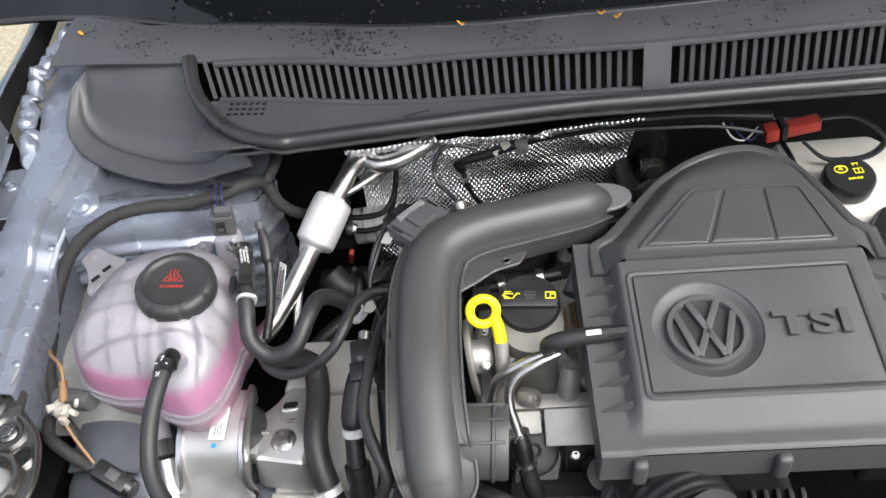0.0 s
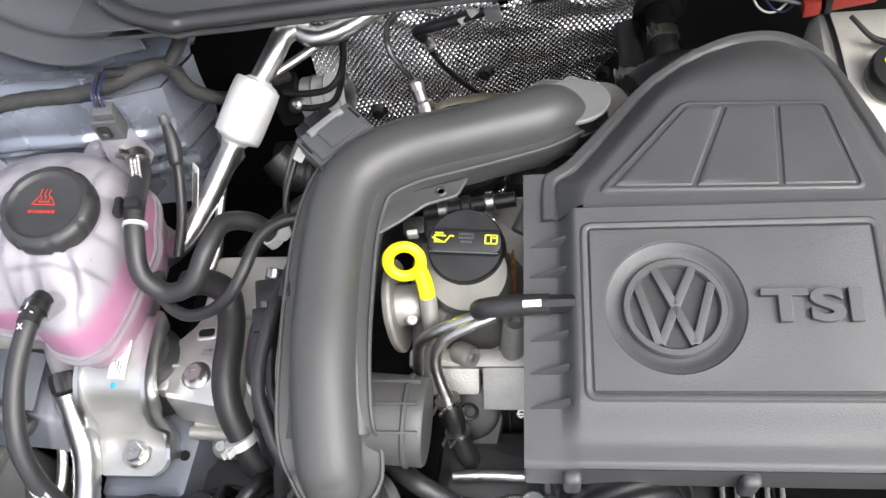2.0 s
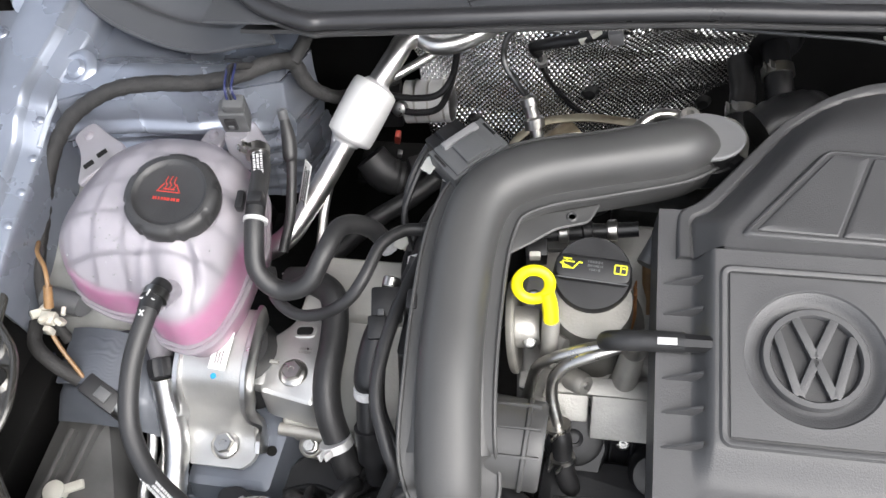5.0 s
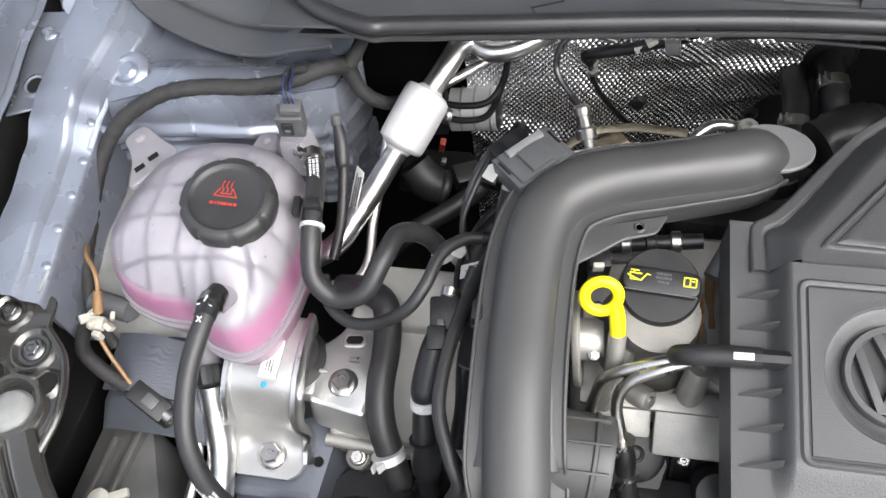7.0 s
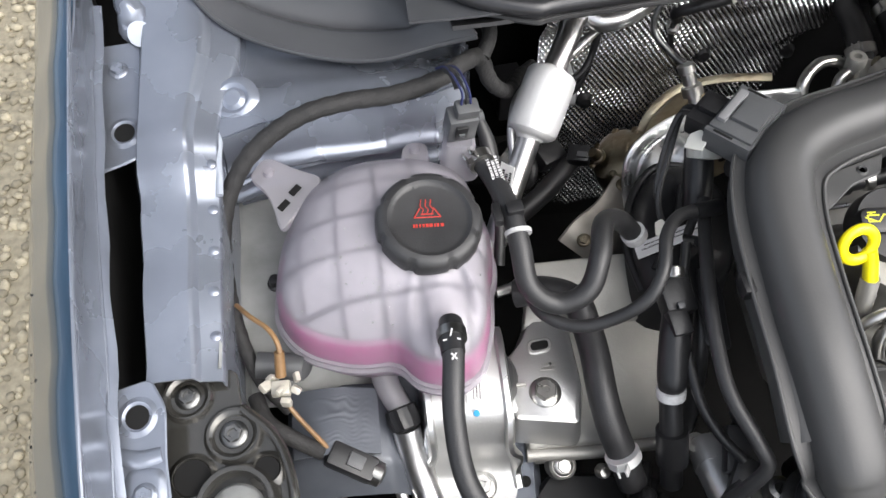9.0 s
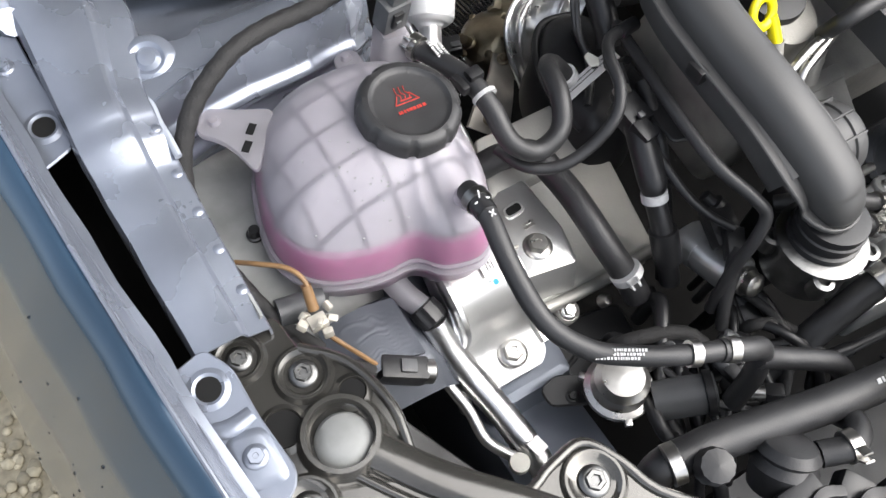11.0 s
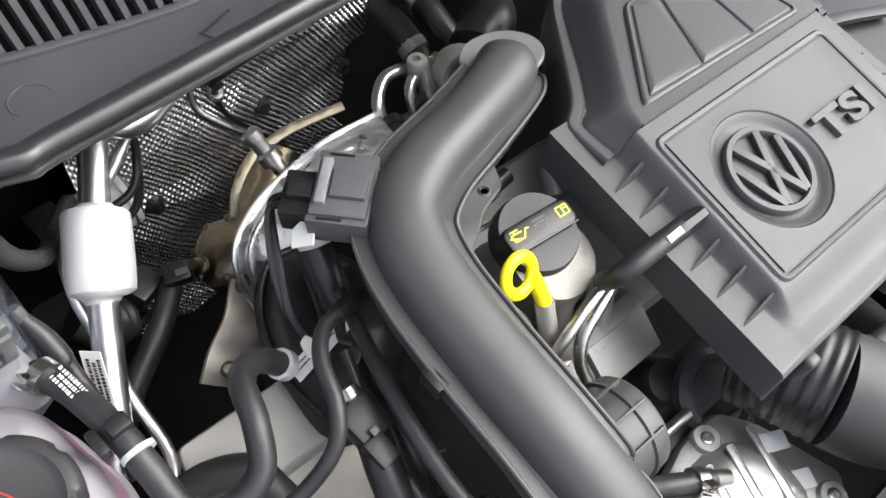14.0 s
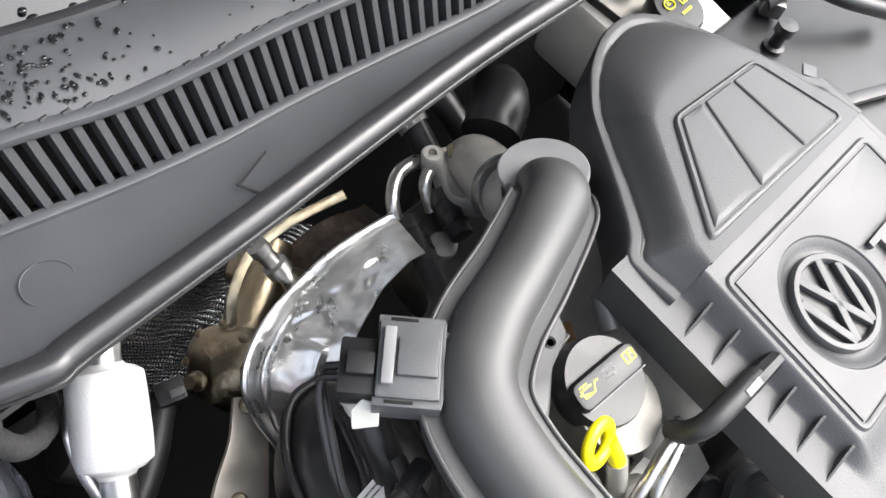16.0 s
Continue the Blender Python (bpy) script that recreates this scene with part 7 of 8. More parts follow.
part("hose_tail", sweep([(0.050, 0.618, 0.868), (0.035, 0.590, 0.872), (0.015, 0.578, 0.880), (-0.015, 0.572, 0.89), (-0.040, 0.570, 0.90)], 0.0085, 7, 14), RUBBER, fit1)
part("boss", lathe([(0.012, -0.01), (0.011, 0.004), (0.008, 0.006), (0.0, 0.006)], pose(0.078, 0.625, 0.853), 20), CAST, fit1)
elbow = thing("turbo_outlet_elbow", "cast aluminium outlet elbow joined to the duct cuff", "pipe elbow")
part("elbow", sweep([(0.100, 0.586, 0.945, 0.0215), (0.103, 0.596, 0.930, 0.0220), (0.110, 0.614, 0.915, 0.0225), (0.122, 0.636, 0.900, 0.0225), (0.134, 0.655, 0.880, 0.022), (0.140, 0.665, 0.85, 0.022)], steps=7, seg=24), CAST, elbow)
part("band_clamp", lathe([(0.021, -0.006), (0.0250, -0.0055), (0.0262, -0.004), (0.0250, 0.0), (0.0262, 0.004), (0.0250, 0.0055), (0.021, 0.006)], aim((0.108, 0.609, 0.919), (0.3, 0.72, -0.62)), 36), DULL, elbow, "ridged metal band clamp")
part("flange_web", stack([(0.092, 0.640), (0.118, 0.612), (0.146, 0.640), (0.140, 0.672), (0.112, 0.682)], [(0, 0.868), (0, 0.884), (0.002, 0.887)], Matrix(), 0.008), CAST, elbow)
part("flange_boss", lathe([(0.0085, -0.010), (0.0085, 0.004), (0.007, 0.006), (0.0035, 0.006), (0.003, 0.001), (0.0, 0.001)], aim((0.106, 0.674, 0.889), (-0.1, 0.1, 1)), 24), CAST, elbow)
part("actuator_lever", sweep([(0.118, 0.668, 0.895, 0.006, 0.003), (0.128, 0.660, 0.885, 0.006, 0.003), (0.150, 0.640, 0.872, 0.006, 0.003), (0.160, 0.62, 0.865, 0.005, 0.003)], steps=5, seg=10, up=(0, 0, 1), power=4), HOT, elbow)
part("bush", lathe([(0.003, -0.005), (0.0065, -0.004), (0.0065, 0.004), (0.003, 0.005)], aim((0.112, 0.676, 0.880), (0.4, -0.6, 0.6)), 18), TUBE, elbow, "pale metal bush")
rear = thing("heater_hoses", "black heater hoses with bright spring clamps at the firewall", "hose")
part("hose_run", sweep([(0.195, 0.805, 0.845), (0.197, 0.780, 0.842), (0.200, 0.755, 0.832), (0.206, 0.72, 0.81), (0.21, 0.68, 0.78)], 0.0135, 8, 18), BLACK, rear)
part("hose_run", sweep([(0.165, 0.800, 0.83), (0.168, 0.765, 0.825), (0.165, 0.740, 0.82), (0.16, 0.70, 0.80), (0.155, 0.66, 0.78)], 0.0125, 8, 18), BLACK, rear)
clamp((0.1975, 0.776, 0.8405), (0.10, -0.9, -0.2), 0.0139, rear, 0.010)
clamp((0.1655, 0.742, 0.8205), (0.0, -0.9, -0.3), 0.0129, rear, 0.010)
part("wall_flange", lathe([(0.0, 0.01), (0.028, 0.008), (0.034, 0.0), (0.034, -0.006)], aim((0.19, 0.815, 0.845), (0, -1, 0.1)), 28), BLACK, rear)
part("ribbed_pipe", sweep([(0.215, 0.70, 0.87, 0.022), (0.19, 0.68, 0.885, 0.024), (0.165, 0.665, 0.88, 0.024)], steps=6, seg=18, rib=(0.008, 0.03)), BLACK, rear)

# ---- right side: brake reservoir, battery side ----
brake = thing("brake_fluid_reservoir", "milky white brake fluid reservoir with black screw cap", "brake reservoir")
part("tank", stack([(0.306, 0.612), (0.345, 0.600), (0.43, 0.600), (0.45, 0.70), (0.42, 0.738), (0.312, 0.736)], [(0.004, 0.83), (0, 0.835), (0, 0.895), (0.006, 0.905), (0.012, 0.907)], Matrix(), 0.012), WHITE, brake)
part("holding_strap", sweep([(0.318, 0.600, 0.880, 0.004, 0.0012), (0.321, 0.612, 0.9095, 0.004, 0.0012), (0.324, 0.68, 0.911, 0.004, 0.0012), (0.322, 0.742, 0.909, 0.004, 0.0012)], steps=5, seg=10, up=(1, 0, 0), power=4), BLACK, brake, "black holding strap")
part("neck", lathe([(0.024, -0.012), (0.024, 0.006), (0.018, 0.007)], pose(0.362, 0.645, 0.910, 8, 0, 0), 28), WHITE, brake)
bcap = part("cap", lathe([(0.018, -0.003), (0.0245, -0.002), (0.0255, 0.0), (0.0255, 0.014), (0.0235, 0.017), (0.0, 0.0172)], pose(0.362, 0.645, 0.914, 8, 0, 0), 72, wobble=lambda a, z: 1 - (0.02 * max(0.0, math.cos(24 * a)) if 0 < z < 0.0145 else 0)), BLACK, brake, "black ribbed cap with yellow print")
bmx = pose(0.362, 0.645, 0.9320, 8, 0, 4)
bm = sweep([bmx @ Vector((-0.008 + 0.0062 * math.cos(k * 0.449), 0.004 + 0.0046 * math.sin(k * 0.449), 0)) for k in range(15)], 0.0007, 2, 6)
for x, y, w, h in ((-0.008, 0.004, 0.005, 0.0009), (-0.008, 0.006, 0.003, 0.0009), (0.008, 0.003, 0.009, 0.0009), (0.0045, 0.0, 0.0009, 0.006), (0.0125, 0.0, 0.0009, 0.006), (0.0085, -0.003, 0.009, 0.0009), (0.0085, 0, 0.0009, 0.006), (0.008, 0.010, 0.007, 0.001), (0.006, 0.0085, 0.0009, 0.003), (0.010, 0.0085, 0.0009, 0.003)):
    box(w, h, 0.0004, bmx @ pose(x, y, 0), 0, bm)
part("warning_symbols", bm, YPRINT, bcap, "yellow warning symbols")
bars("cap_print", [0.014], bmx @ pose(0.002, -0.0095, 0), bcap, YPRINT, h=0.0024)
redp = thing("red_connector", "red electrical connector with loose wires above the reservoir", "connector")
part("housing", box(0.040, 0.014, 0.014, pose(0.330, 0.711, 0.942, 4, -8, 4), 0.002), RED, redp)
part("housing_end", box(0.014, 0.016, 0.016, pose(0.300, 0.709, 0.938, 4, -8, 4), 0.002), RED, redp)
part("plug", box(0.006, 0.018, 0.018, pose(0.312, 0.710, 0.941, 4, -8, 4), 0.001), BLACK, redp)
for k in range(2):
    part("wire", sweep([(0.345, 0.716 + 0.003 * k, 0.945), (0.385, 0.712, 0.948), (0.412, 0.694 - 0.006 * k, 0.935), (0.395, 0.683 - 0.004 * k, 0.920), (0.355, 0.684 - 0.003 * k, 0.918), (0.332, 0.700, 0.930)], 0.0019, 8, 8), BLACK, redp)
part("wire", sweep([(0.296, 0.708, 0.938), (0.25, 0.715, 0.945), (0.20, 0.72, 0.945), (0.12, 0.735, 0.935)], 0.0018, 8, 6), GREY, redp)
batt = thing("battery_box", "black plastic battery box with clamp bolt and label", "battery")
part("case", stack([(0.345, 0.42), (0.56, 0.42), (0.56, 0.615), (0.385, 0.615), (0.345, 0.56)], [(0, 0.72), (0, 0.905), (0.004, 0.912), (0.01, 0.913)], Matrix(), 0.008), BLACK, batt)
part("post_bolt", lathe([(0.010, 0.0), (0.010, 0.004), (0.006, 0.005), (0.006, 0.018), (0.009, 0.019), (0.009, 0.028), (0.0, 0.029)], pose(0.418, 0.568, 0.913), 20), BLACK, batt)
part("label", box(0.014, 0.012, 0.0006, pose(0.424, 0.531, 0.9140, 0, 0, 30), 0), GREY, batt, "small grey label")
part("strap", sweep([(0.385, 0.50, 0.917, 0.006, 0.003), (0.42, 0.488, 0.921, 0.006, 0.003), (0.47, 0.47, 0.919, 0.006, 0.003)], steps=4, seg=10, up=(0, 0, 1), power=4), BLACK, batt)
part("terminal_cable", sweep([(0.44, 0.60, 0.93), (0.47, 0.585, 0.945), (0.50, 0.55, 0.94), (0.54, 0.52, 0.93)], 0.008, 6, 12), BLACK, batt)
part("terminal", box(0.03, 0.02, 0.016, pose(0.455, 0.598, 0.925, 0, 0, 30), 0.003), DULL, batt)

# ---- behind the muffler: valve block ----
valve = thing("vacuum_valve", "steel cylinder valve with black cables and red catch", "valve")
part("cylinder", sweep([(-0.170, 0.752, 0.800, 0.0225), (-0.122, 0.754, 0.803, 0.0225)], steps=2, seg=32), MUFFLER, valve, "dull silver cylinder")
for x in (-0.158, -0.144, -0.128):
    part("cylinder_rim", lathe([(0.018, -0.0012), (0.0232, -0.001), (0.0232, 0.001), (0.018, 0.0012)], aim((x, 0.7525 + 0.04 * (x + 0.17), 0.8005 + 0.06 * (x + 0.17)), (1, 0.04, 0.06)), 32), STEEL, valve)
part("cylinder_end", lathe([(0.0, 0.003), (0.016, 0.0025), (0.0215, 0.0), (0.0215, -0.003)], aim((-0.121, 0.754, 0.803), (1, 0.04, 0.06)), 32), DULL, valve)
part("head_block", box(0.026, 0.034, 0.048, pose(-0.186, 0.748, 0.805, 0, 0, 5), 0.004), BLACK, valve)
part("side_fitting", lathe([(0.004, -0.006), (0.0075, -0.005), (0.0075, 0.004), (0.0045, 0.006), (0.0, 0.006)], aim((-0.170, 0.724, 0.822), (-0.2, -0.8, 0.6)), 18), STEEL, valve)
part("red_catch", box(0.006, 0.008, 0.026, pose(-0.177, 0.720, 0.780, 20, 12, 0), 0.001), RED, valve, "red plastic catch")
part("catch_clip", box(0.005, 0.006, 0.014, pose(-0.176, 0.712, 0.762, 20, 12, 0), 0.001), GREY, valve)
for k in range(2):
    part("cable", sweep([(-0.178, 0.724, 0.822 + 0.020 * k), (-0.150, 0.720, 0.822 + 0.022 * k), (-0.126, 0.722, 0.832 + 0.018 * k), (-0.112, 0.735, 0.868), (-0.105, 0.748, 0.912)], 0.0034, 7, 10), BLACK, valve)
part("coil_sleeve", sweep([(-0.205, 0.700, 0.770, 0.018), (-0.190, 0.690, 0.755, 0.020), (-0.170, 0.690, 0.745, 0.018)], steps=6, seg=18, rib=(0.008, 0.04)), RUBBER, valve)
part("lower_plug", box(0.030, 0.022, 0.020, pose(-0.150, 0.700, 0.758, 15, 10, 30), 0.003), BLACK, valve)
part("lower_plug", box(0.022, 0.018, 0.016, pose(-0.122, 0.688, 0.770, 15, -10, -20), 0.003), BLACK, valve)
part("plug_lock", box(0.010, 0.006, 0.004, pose(-0.121, 0.682, 0.779, 15, -10, -20), 0.001), GREY, valve)
part("drop_hose", sweep([(-0.235, 0.600, 0.725, 0.010), (-0.200, 0.632, 0.742, 0.010), (-0.160, 0.660, 0.752, 0.010), (-0.130, 0.690, 0.755, 0.010)], steps=8, seg=18), RUBBER, valve, "black hose running under the valve")
part("bracket", plate([(-0.23, 0.70), (-0.15, 0.70), (-0.15, 0.76), (-0.23, 0.76)], 0.715, 0.72, Matrix(), 0.01), DARK, valve)
slim = thing("small_hose_pair", "thin black hoses with a pale tip beside the tank", "hose")
part("hose_run", sweep([(-0.236, 0.612, 0.935, 0.0042), (-0.232, 0.600, 0.925, 0.0062), (-0.230, 0.588, 0.916, 0.0062), (-0.229, 0.584, 0.912, 0.0045), (-0.228, 0.565, 0.898, 0.0045), (-0.228, 0.545, 0.885, 0.0045), (-0.232, 0.52, 0.87, 0.0045)], steps=7, seg=14), RUBBER, slim)
part("pale_tip", lathe([(0.0, 0.006), (0.0035, 0.0055), (0.0045, 0.002), (0.0045, -0.004)], aim((-0.237, 0.614, 0.938), (-0.1, 0.4, 0.9)), 16), GREY, slim)
tag = thing("printed_tag", "hanging white printed tag beside the muffler pipe", "tag")
m = aim((-0.221, 0.577, 0.889), (-0.75, -0.45, 0.5), 20)
part("tag_sheet", box(0.014, 0.044, 0.0006, m, 0), PAPER, tag)
bars("tag_print", [0.036, 0.030, 0.034], m @ pose(-0.003, 0, 0.0004, 0, 0, 90), tag, INK, h=0.0022, gap=0.0014)

# ---- wiring along the wing ----
harn = thing("wing_harness", "cloth-taped black wiring harness along the inner wing", "wiring harness")
HARN = [(-0.400, 0.425, 0.858, 0.0045), (-0.418, 0.445, 0.880, 0.005), (-0.430, 0.480, 0.895, 0.0052), (-0.436, 0.515, 0.903, 0.0055), (-0.435, 0.546, 0.921, 0.006), (-0.424, 0.568, 0.943, 0.0064), (-0.404, 0.584, 0.963, 0.0066), (-0.370, 0.598, 0.978, 0.0066), (-0.335, 0.607, 0.979, 0.0066), (-0.300, 0.612, 0.976, 0.0066), (-0.268, 0.622, 0.976, 0.0066), (-0.246, 0.638, 0.974, 0.0068), (-0.232, 0.652, 0.962, 0.0068), (-0.222, 0.650, 0.935, 0.0065), (-0.205, 0.665, 0.905, 0.006), (-0.19, 0.70, 0.880, 0.006), (-0.17, 0.73, 0.86, 0.006)]
part("taped_loom", sweep(HARN, steps=14, seg=14, rib=(0.013, 0.045)), TAPE, harn)
part("branch", sweep([(-0.256, 0.632, 0.978), (-0.262, 0.615, 0.995), (-0.259, 0.600, 1.006), (-0.256, 0.590, 1.002)], 0.003, 6, 10), TAPE, harn)
part("branch", sweep([(-0.230, 0.650, 0.965), (-0.222, 0.668, 0.972), (-0.225, 0.700, 0.965)], 0.006, 6, 12), TAPE, harn)
wire = thing("amber_wire_connector", "milky crumpled connector on thin amber wires", "connector")
part("amber_wire", sweep([(-0.428, 0.490, 0.908), (-0.416, 0.474, 0.920), (-0.402, 0.460, 0.924), (-0.396, 0.447, 0.920), (-0.398, 0.434, 0.905)], 0.0018, 8, 10), AMBER, wire)
part("amber_sleeve", sweep([(-0.3965, 0.446, 0.918, 0.0035), (-0.398, 0.434, 0.904, 0.004)], steps=2, seg=10), AMBER, wire)
for k, (dx, dy, dz, sx) in enumerate(((0, 0, 0, 0.013), (-0.010, 0.002, 0.002, 0.009), (0.010, -0.001, -0.002, 0.009), (0.003, -0.009, -0.003, 0.009), (-0.006, 0.008, 0.0, 0.008), (0.0, -0.004, 0.006, 0.007), (0.011, 0.007, 0.001, 0.007))):
    part("shell_piece", box(sx, sx * 0.8, sx * 0.55, pose(-0.399 + dx, 0.427 + dy, 0.898 + dz, 20 * k, 31 * k, 47 * k), 0.0015), CLEAR, wire)
part("amber_wire", sweep([(-0.398, 0.420, 0.894), (-0.388, 0.408, 0.882), (-0.378, 0.398, 0.868), (-0.371, 0.391, 0.858)], 0.0018, 8, 8), AMBER, wire)
wplug = thing("wing_plug", "black electrical plug with blue wires", "connector")
m = aim((-0.358, 0.384, 0.851), (0.85, -0.42, -0.3))
part("plug_body", box(0.018, 0.017, 0.036, m, 0.003), BLACK, wplug)
part("plug_window", box(0.010, 0.006, 0.012, m @ pose(0.0, 0.008, 0.002), 0.001), GREY, wplug)
part("plug_nose", lathe([(0.009, 0.016), (0.009, 0.018), (0.009, 0.023), (0.006, 0.025)], m, 18), DULL, wplug)
for k in range(2):
    part("wire", sweep([m @ Vector((0.003 * k, 0, -0.017)), (-0.378, 0.392 + 0.003 * k, 0.862), (-0.392, 0.396, 0.868), (-0.405, 0.41, 0.865)], 0.0015, 6, 6), BLUEWIRE if k else BLACK, wplug)
part("cable", sweep([(-0.378, 0.392, 0.858), (-0.395, 0.398, 0.876), (-0.412, 0.41, 0.882), (-0.42, 0.43, 0.88)], 0.006, 6, 10), TAPE, wplug)
lampb = thing("headlamp_housing", "black plastic headlamp housing beneath the carrier", "headlamp")
part("housing", stack([(-0.435, 0.20), (-0.34, 0.20), (-0.335, 0.30), (-0.37, 0.38), (-0.42, 0.39)], [(0, 0.66), (0, 0.79), (0.004, 0.802), (0.016, 0.806)], Matrix(), 0.012), LAMPCASE, lampb)
part("housing_rib", box(0.006, 0.12, 0.012, pose(-0.385, 0.32, 0.808, 0, 0, -8), 0.002), LAMPCASE, lampb)
part("housing_rib", box(0.006, 0.11, 0.010, pose(-0.405, 0.31, 0.808, 0, 0, -8), 0.002), LAMPCASE, lampb)
part("adjuster", lathe([(0.005, 0.0), (0.009, 0.001), (0.009, 0.010), (0.004, 0.012)], pose(-0.392, 0.311, 0.806), 16), WHITE, lampb, "milky plastic adjuster")
part("adjuster_bar", box(0.022, 0.008, 0.005, pose(-0.380, 0.316, 0.812, 0, 0, 25), 0.002), WHITE, lampb)

# ---- front: charge cooler, throttle body, tubes ----
cooler = thing("charge_cooler", "bright cast aluminium charge air cooler end with hose stubs", "intercooler")
CP = [(0.005, 0.315), (0.055, 0.330), (0.094, 0.330), (0.112, 0.305), (0.131, 0.246), (0.114, 0.228), (0.097, 0.235), (0.052, 0.228), (0.030, 0.238), (-0.026, 0.243), (-0.012, 0.272)]
part("plate", stack(CP, [(0, 0.80), (0, 0.846), (0.003, 0.851), (0.008, 0.852)], Matrix(), 0.008), BRIGHT, cooler)
part("raised_tank", stack([(0.012, 0.258), (0.095, 0.248), (0.100, 0.290), (0.075, 0.312), (0.022, 0.312)], [(-0.004, 0.850), (0.004, 0.862), (0.012, 0.866), (0.02, 0.867)], Matrix(), 0.014), BRIGHT, cooler)
for k in range(3):
    part("cast_rib", box(0.006, 0.055, 0.0016, pose(0.040 + 0.022 * k, 0.282, 0.867, 0, 0, -20), 0.002), BRIGHT, cooler)
part("label", box(0.018, 0.013, 0.0006, pose(0.098, 0.290, 0.8675, 0, 0, -25), 0), PAPER, cooler, "small printed label")
part("label", box(0.018, 0.013, 0.0006, pose(0.096, 0.262, 0.8600, 0, 0, -25), 0), PAPER, cooler, "small printed label")
for at in ((0.070, 0.320), (0.108, 0.241), (0.050, 0.240)):
    part("lug", lathe([(0.0105, -0.02), (0.0105, 0.003), (0.009, 0.005), (0.0, 0.005)], pose(*at, 0.851), 22), BRIGHT, cooler)
    bolt("bolt", (*at, 0.856), (0, 0, 1), 0.006, cooler, torx=True)
part("dome", lathe([(0.0, 0.013), (0.007, 0.011), (0.012, 0.005), (0.014, -0.004)], pose(0.020, 0.270, 0.862), 24), BRIGHT, cooler)
for a, b in (((0.006, 0.318, 0.885), (0.040, 0.301, 0.874)), ((-0.008, 0.300, 0.885), (0.017, 0.292, 0.873))):
    va, vb = Vector(a), Vector(b)
    d = (vb - va).normalized()
    h = thing("cooler_hose", "short black hose on an aluminium stub", "hose", "cooler hoses")
    part("hose_run", sweep([tuple(va - d * 0.05 + Vector((0, 0.01, -0.03))), tuple(va - d * 0.02), tuple(va), tuple(vb)], 0.0072, 6, 14), RUBBER, h)
    clamp(va.lerp(vb, 0.7), d, 0.0076, h, 0.008)
    part("stub", sweep([tuple(vb), tuple(vb + d * 0.014 + Vector((0, 0, -0.002)))], 0.0062, 3, 14), ALU, h)
ta = thing("coolant_tube", "thick black coolant tube from the charge cooler", "hose", "front tubes")
part("tube_run", sweep([(0.012, 0.258, 0.866), (0.000, 0.258, 0.864), (-0.031, 0.257, 0.842), (-0.058, 0.255, 0.820), (-0.076, 0.253, 0.800), (-0.104, 0.247, 0.785), (-0.136, 0.237, 0.770), (-0.165, 0.228, 0.750)], 0.0118, 8, 20), RUBBER, ta)
clamp((-0.004, 0.258, 0.862), (-0.8, 0.0, -0.5), 0.0123, ta, 0.012)
tbb = thing("charge_tube", "long smooth black charge air tube with printed marks", "hose", "front tubes")
part("tube_run", sweep([(0.02, 0.188, 0.892), (-0.034, 0.194, 0.893), (-0.076, 0.197, 0.893), (-0.125, 0.205, 0.893), (-0.170, 0.215, 0.893), (-0.218, 0.226, 0.893), (-0.240, 0.228, 0.893)], 0.0128, 8, 22), RUBBER, tbb)
bars("tube_print", [0.030], Matrix.Translation((-0.088, 0.1985, 0.9060)) @ pose(0, 0, 0, 14, 0, -8), tbb, WPRINT, h=0.0036)
part("end_cap", lathe([(0.008, -0.012), (0.0115, -0.010), (0.0120, 0.0), (0.0105, 0.008), (0.0, 0.010)], pose(-0.236, 0.214, 0.910, 10, -10, 0), 40, wobble=lambda a, z: 1 + 0.03 * math.cos(12 * a)), BLACK, tbb, "black ribbed bleed cap")
part("end_clamp", lathe([(0.014, -0.005), (0.0172, -0.004), (0.0172, 0.004), (0.014, 0.005)], aim((-0.252, 0.229, 0.898), (-0.9, 0.2, -0.2)) @ Matrix.Diagonal((0.8, 0.8, 1, 1)), 26), STEEL, tbb)
part("end_stub", sweep([(-0.236, 0.228, 0.894, 0.0130), (-0.258, 0.231, 0.894, 0.012), (-0.272, 0.226, 0.880, 0.012)], steps=4, seg=18), BLACK, tbb)
ycap = thing("yellow_filler_cap", "yellow ribbed plastic filler cap beside the front panel", "cap")
part("cap_body", lathe([(0.0, 0.012), (0.010, 0.011), (0.0125, 0.006), (0.0125, -0.004), (0.009, -0.008)], aim((-0.076, 0.186, 0.918), (-0.4, 0.4, 0.8)) @ Matrix.Scale(0.62, 4), 48, wobble=lambda a, z: 1 + 0.08 * math.cos(8 * a)), YELLOW, ycap)
part("neck", sweep([(-0.073, 0.182, 0.905, 0.010), (-0.06, 0.165, 0.87, 0.010)], steps=3, seg=14), BLACK, ycap)
fp = thing("bay_trim_panel", "large plain grey plastic panel at the front of the bay", "panel")
part("panel_sheet", stack([(0.060, 0.206), (-0.004, 0.197), (-0.052, 0.192), (-0.074, 0.180), (-0.070, 0.05), (-0.05, -0.05), (0.45, -0.05), (0.45, 0.19), (0.30, 0.200)], [(0.002, 0.925), (0, 0.928), (0, 0.942), (0.003, 0.9455), (0.01, 0.946)], Matrix(), 0.012), GREY, fp)
part("panel_edge", sweep([(0.30, 0.203, 0.945), (0.060, 0.209, 0.944), (-0.004, 0.200, 0.944), (-0.052, 0.194, 0.943), (-0.076, 0.178, 0.942), (-0.075, 0.06, 0.942)], 0.004, 6, 10), BLACK, fp)
thb = thing("throttle_body", "cast aluminium throttle body with black motor housing", "throttle body")
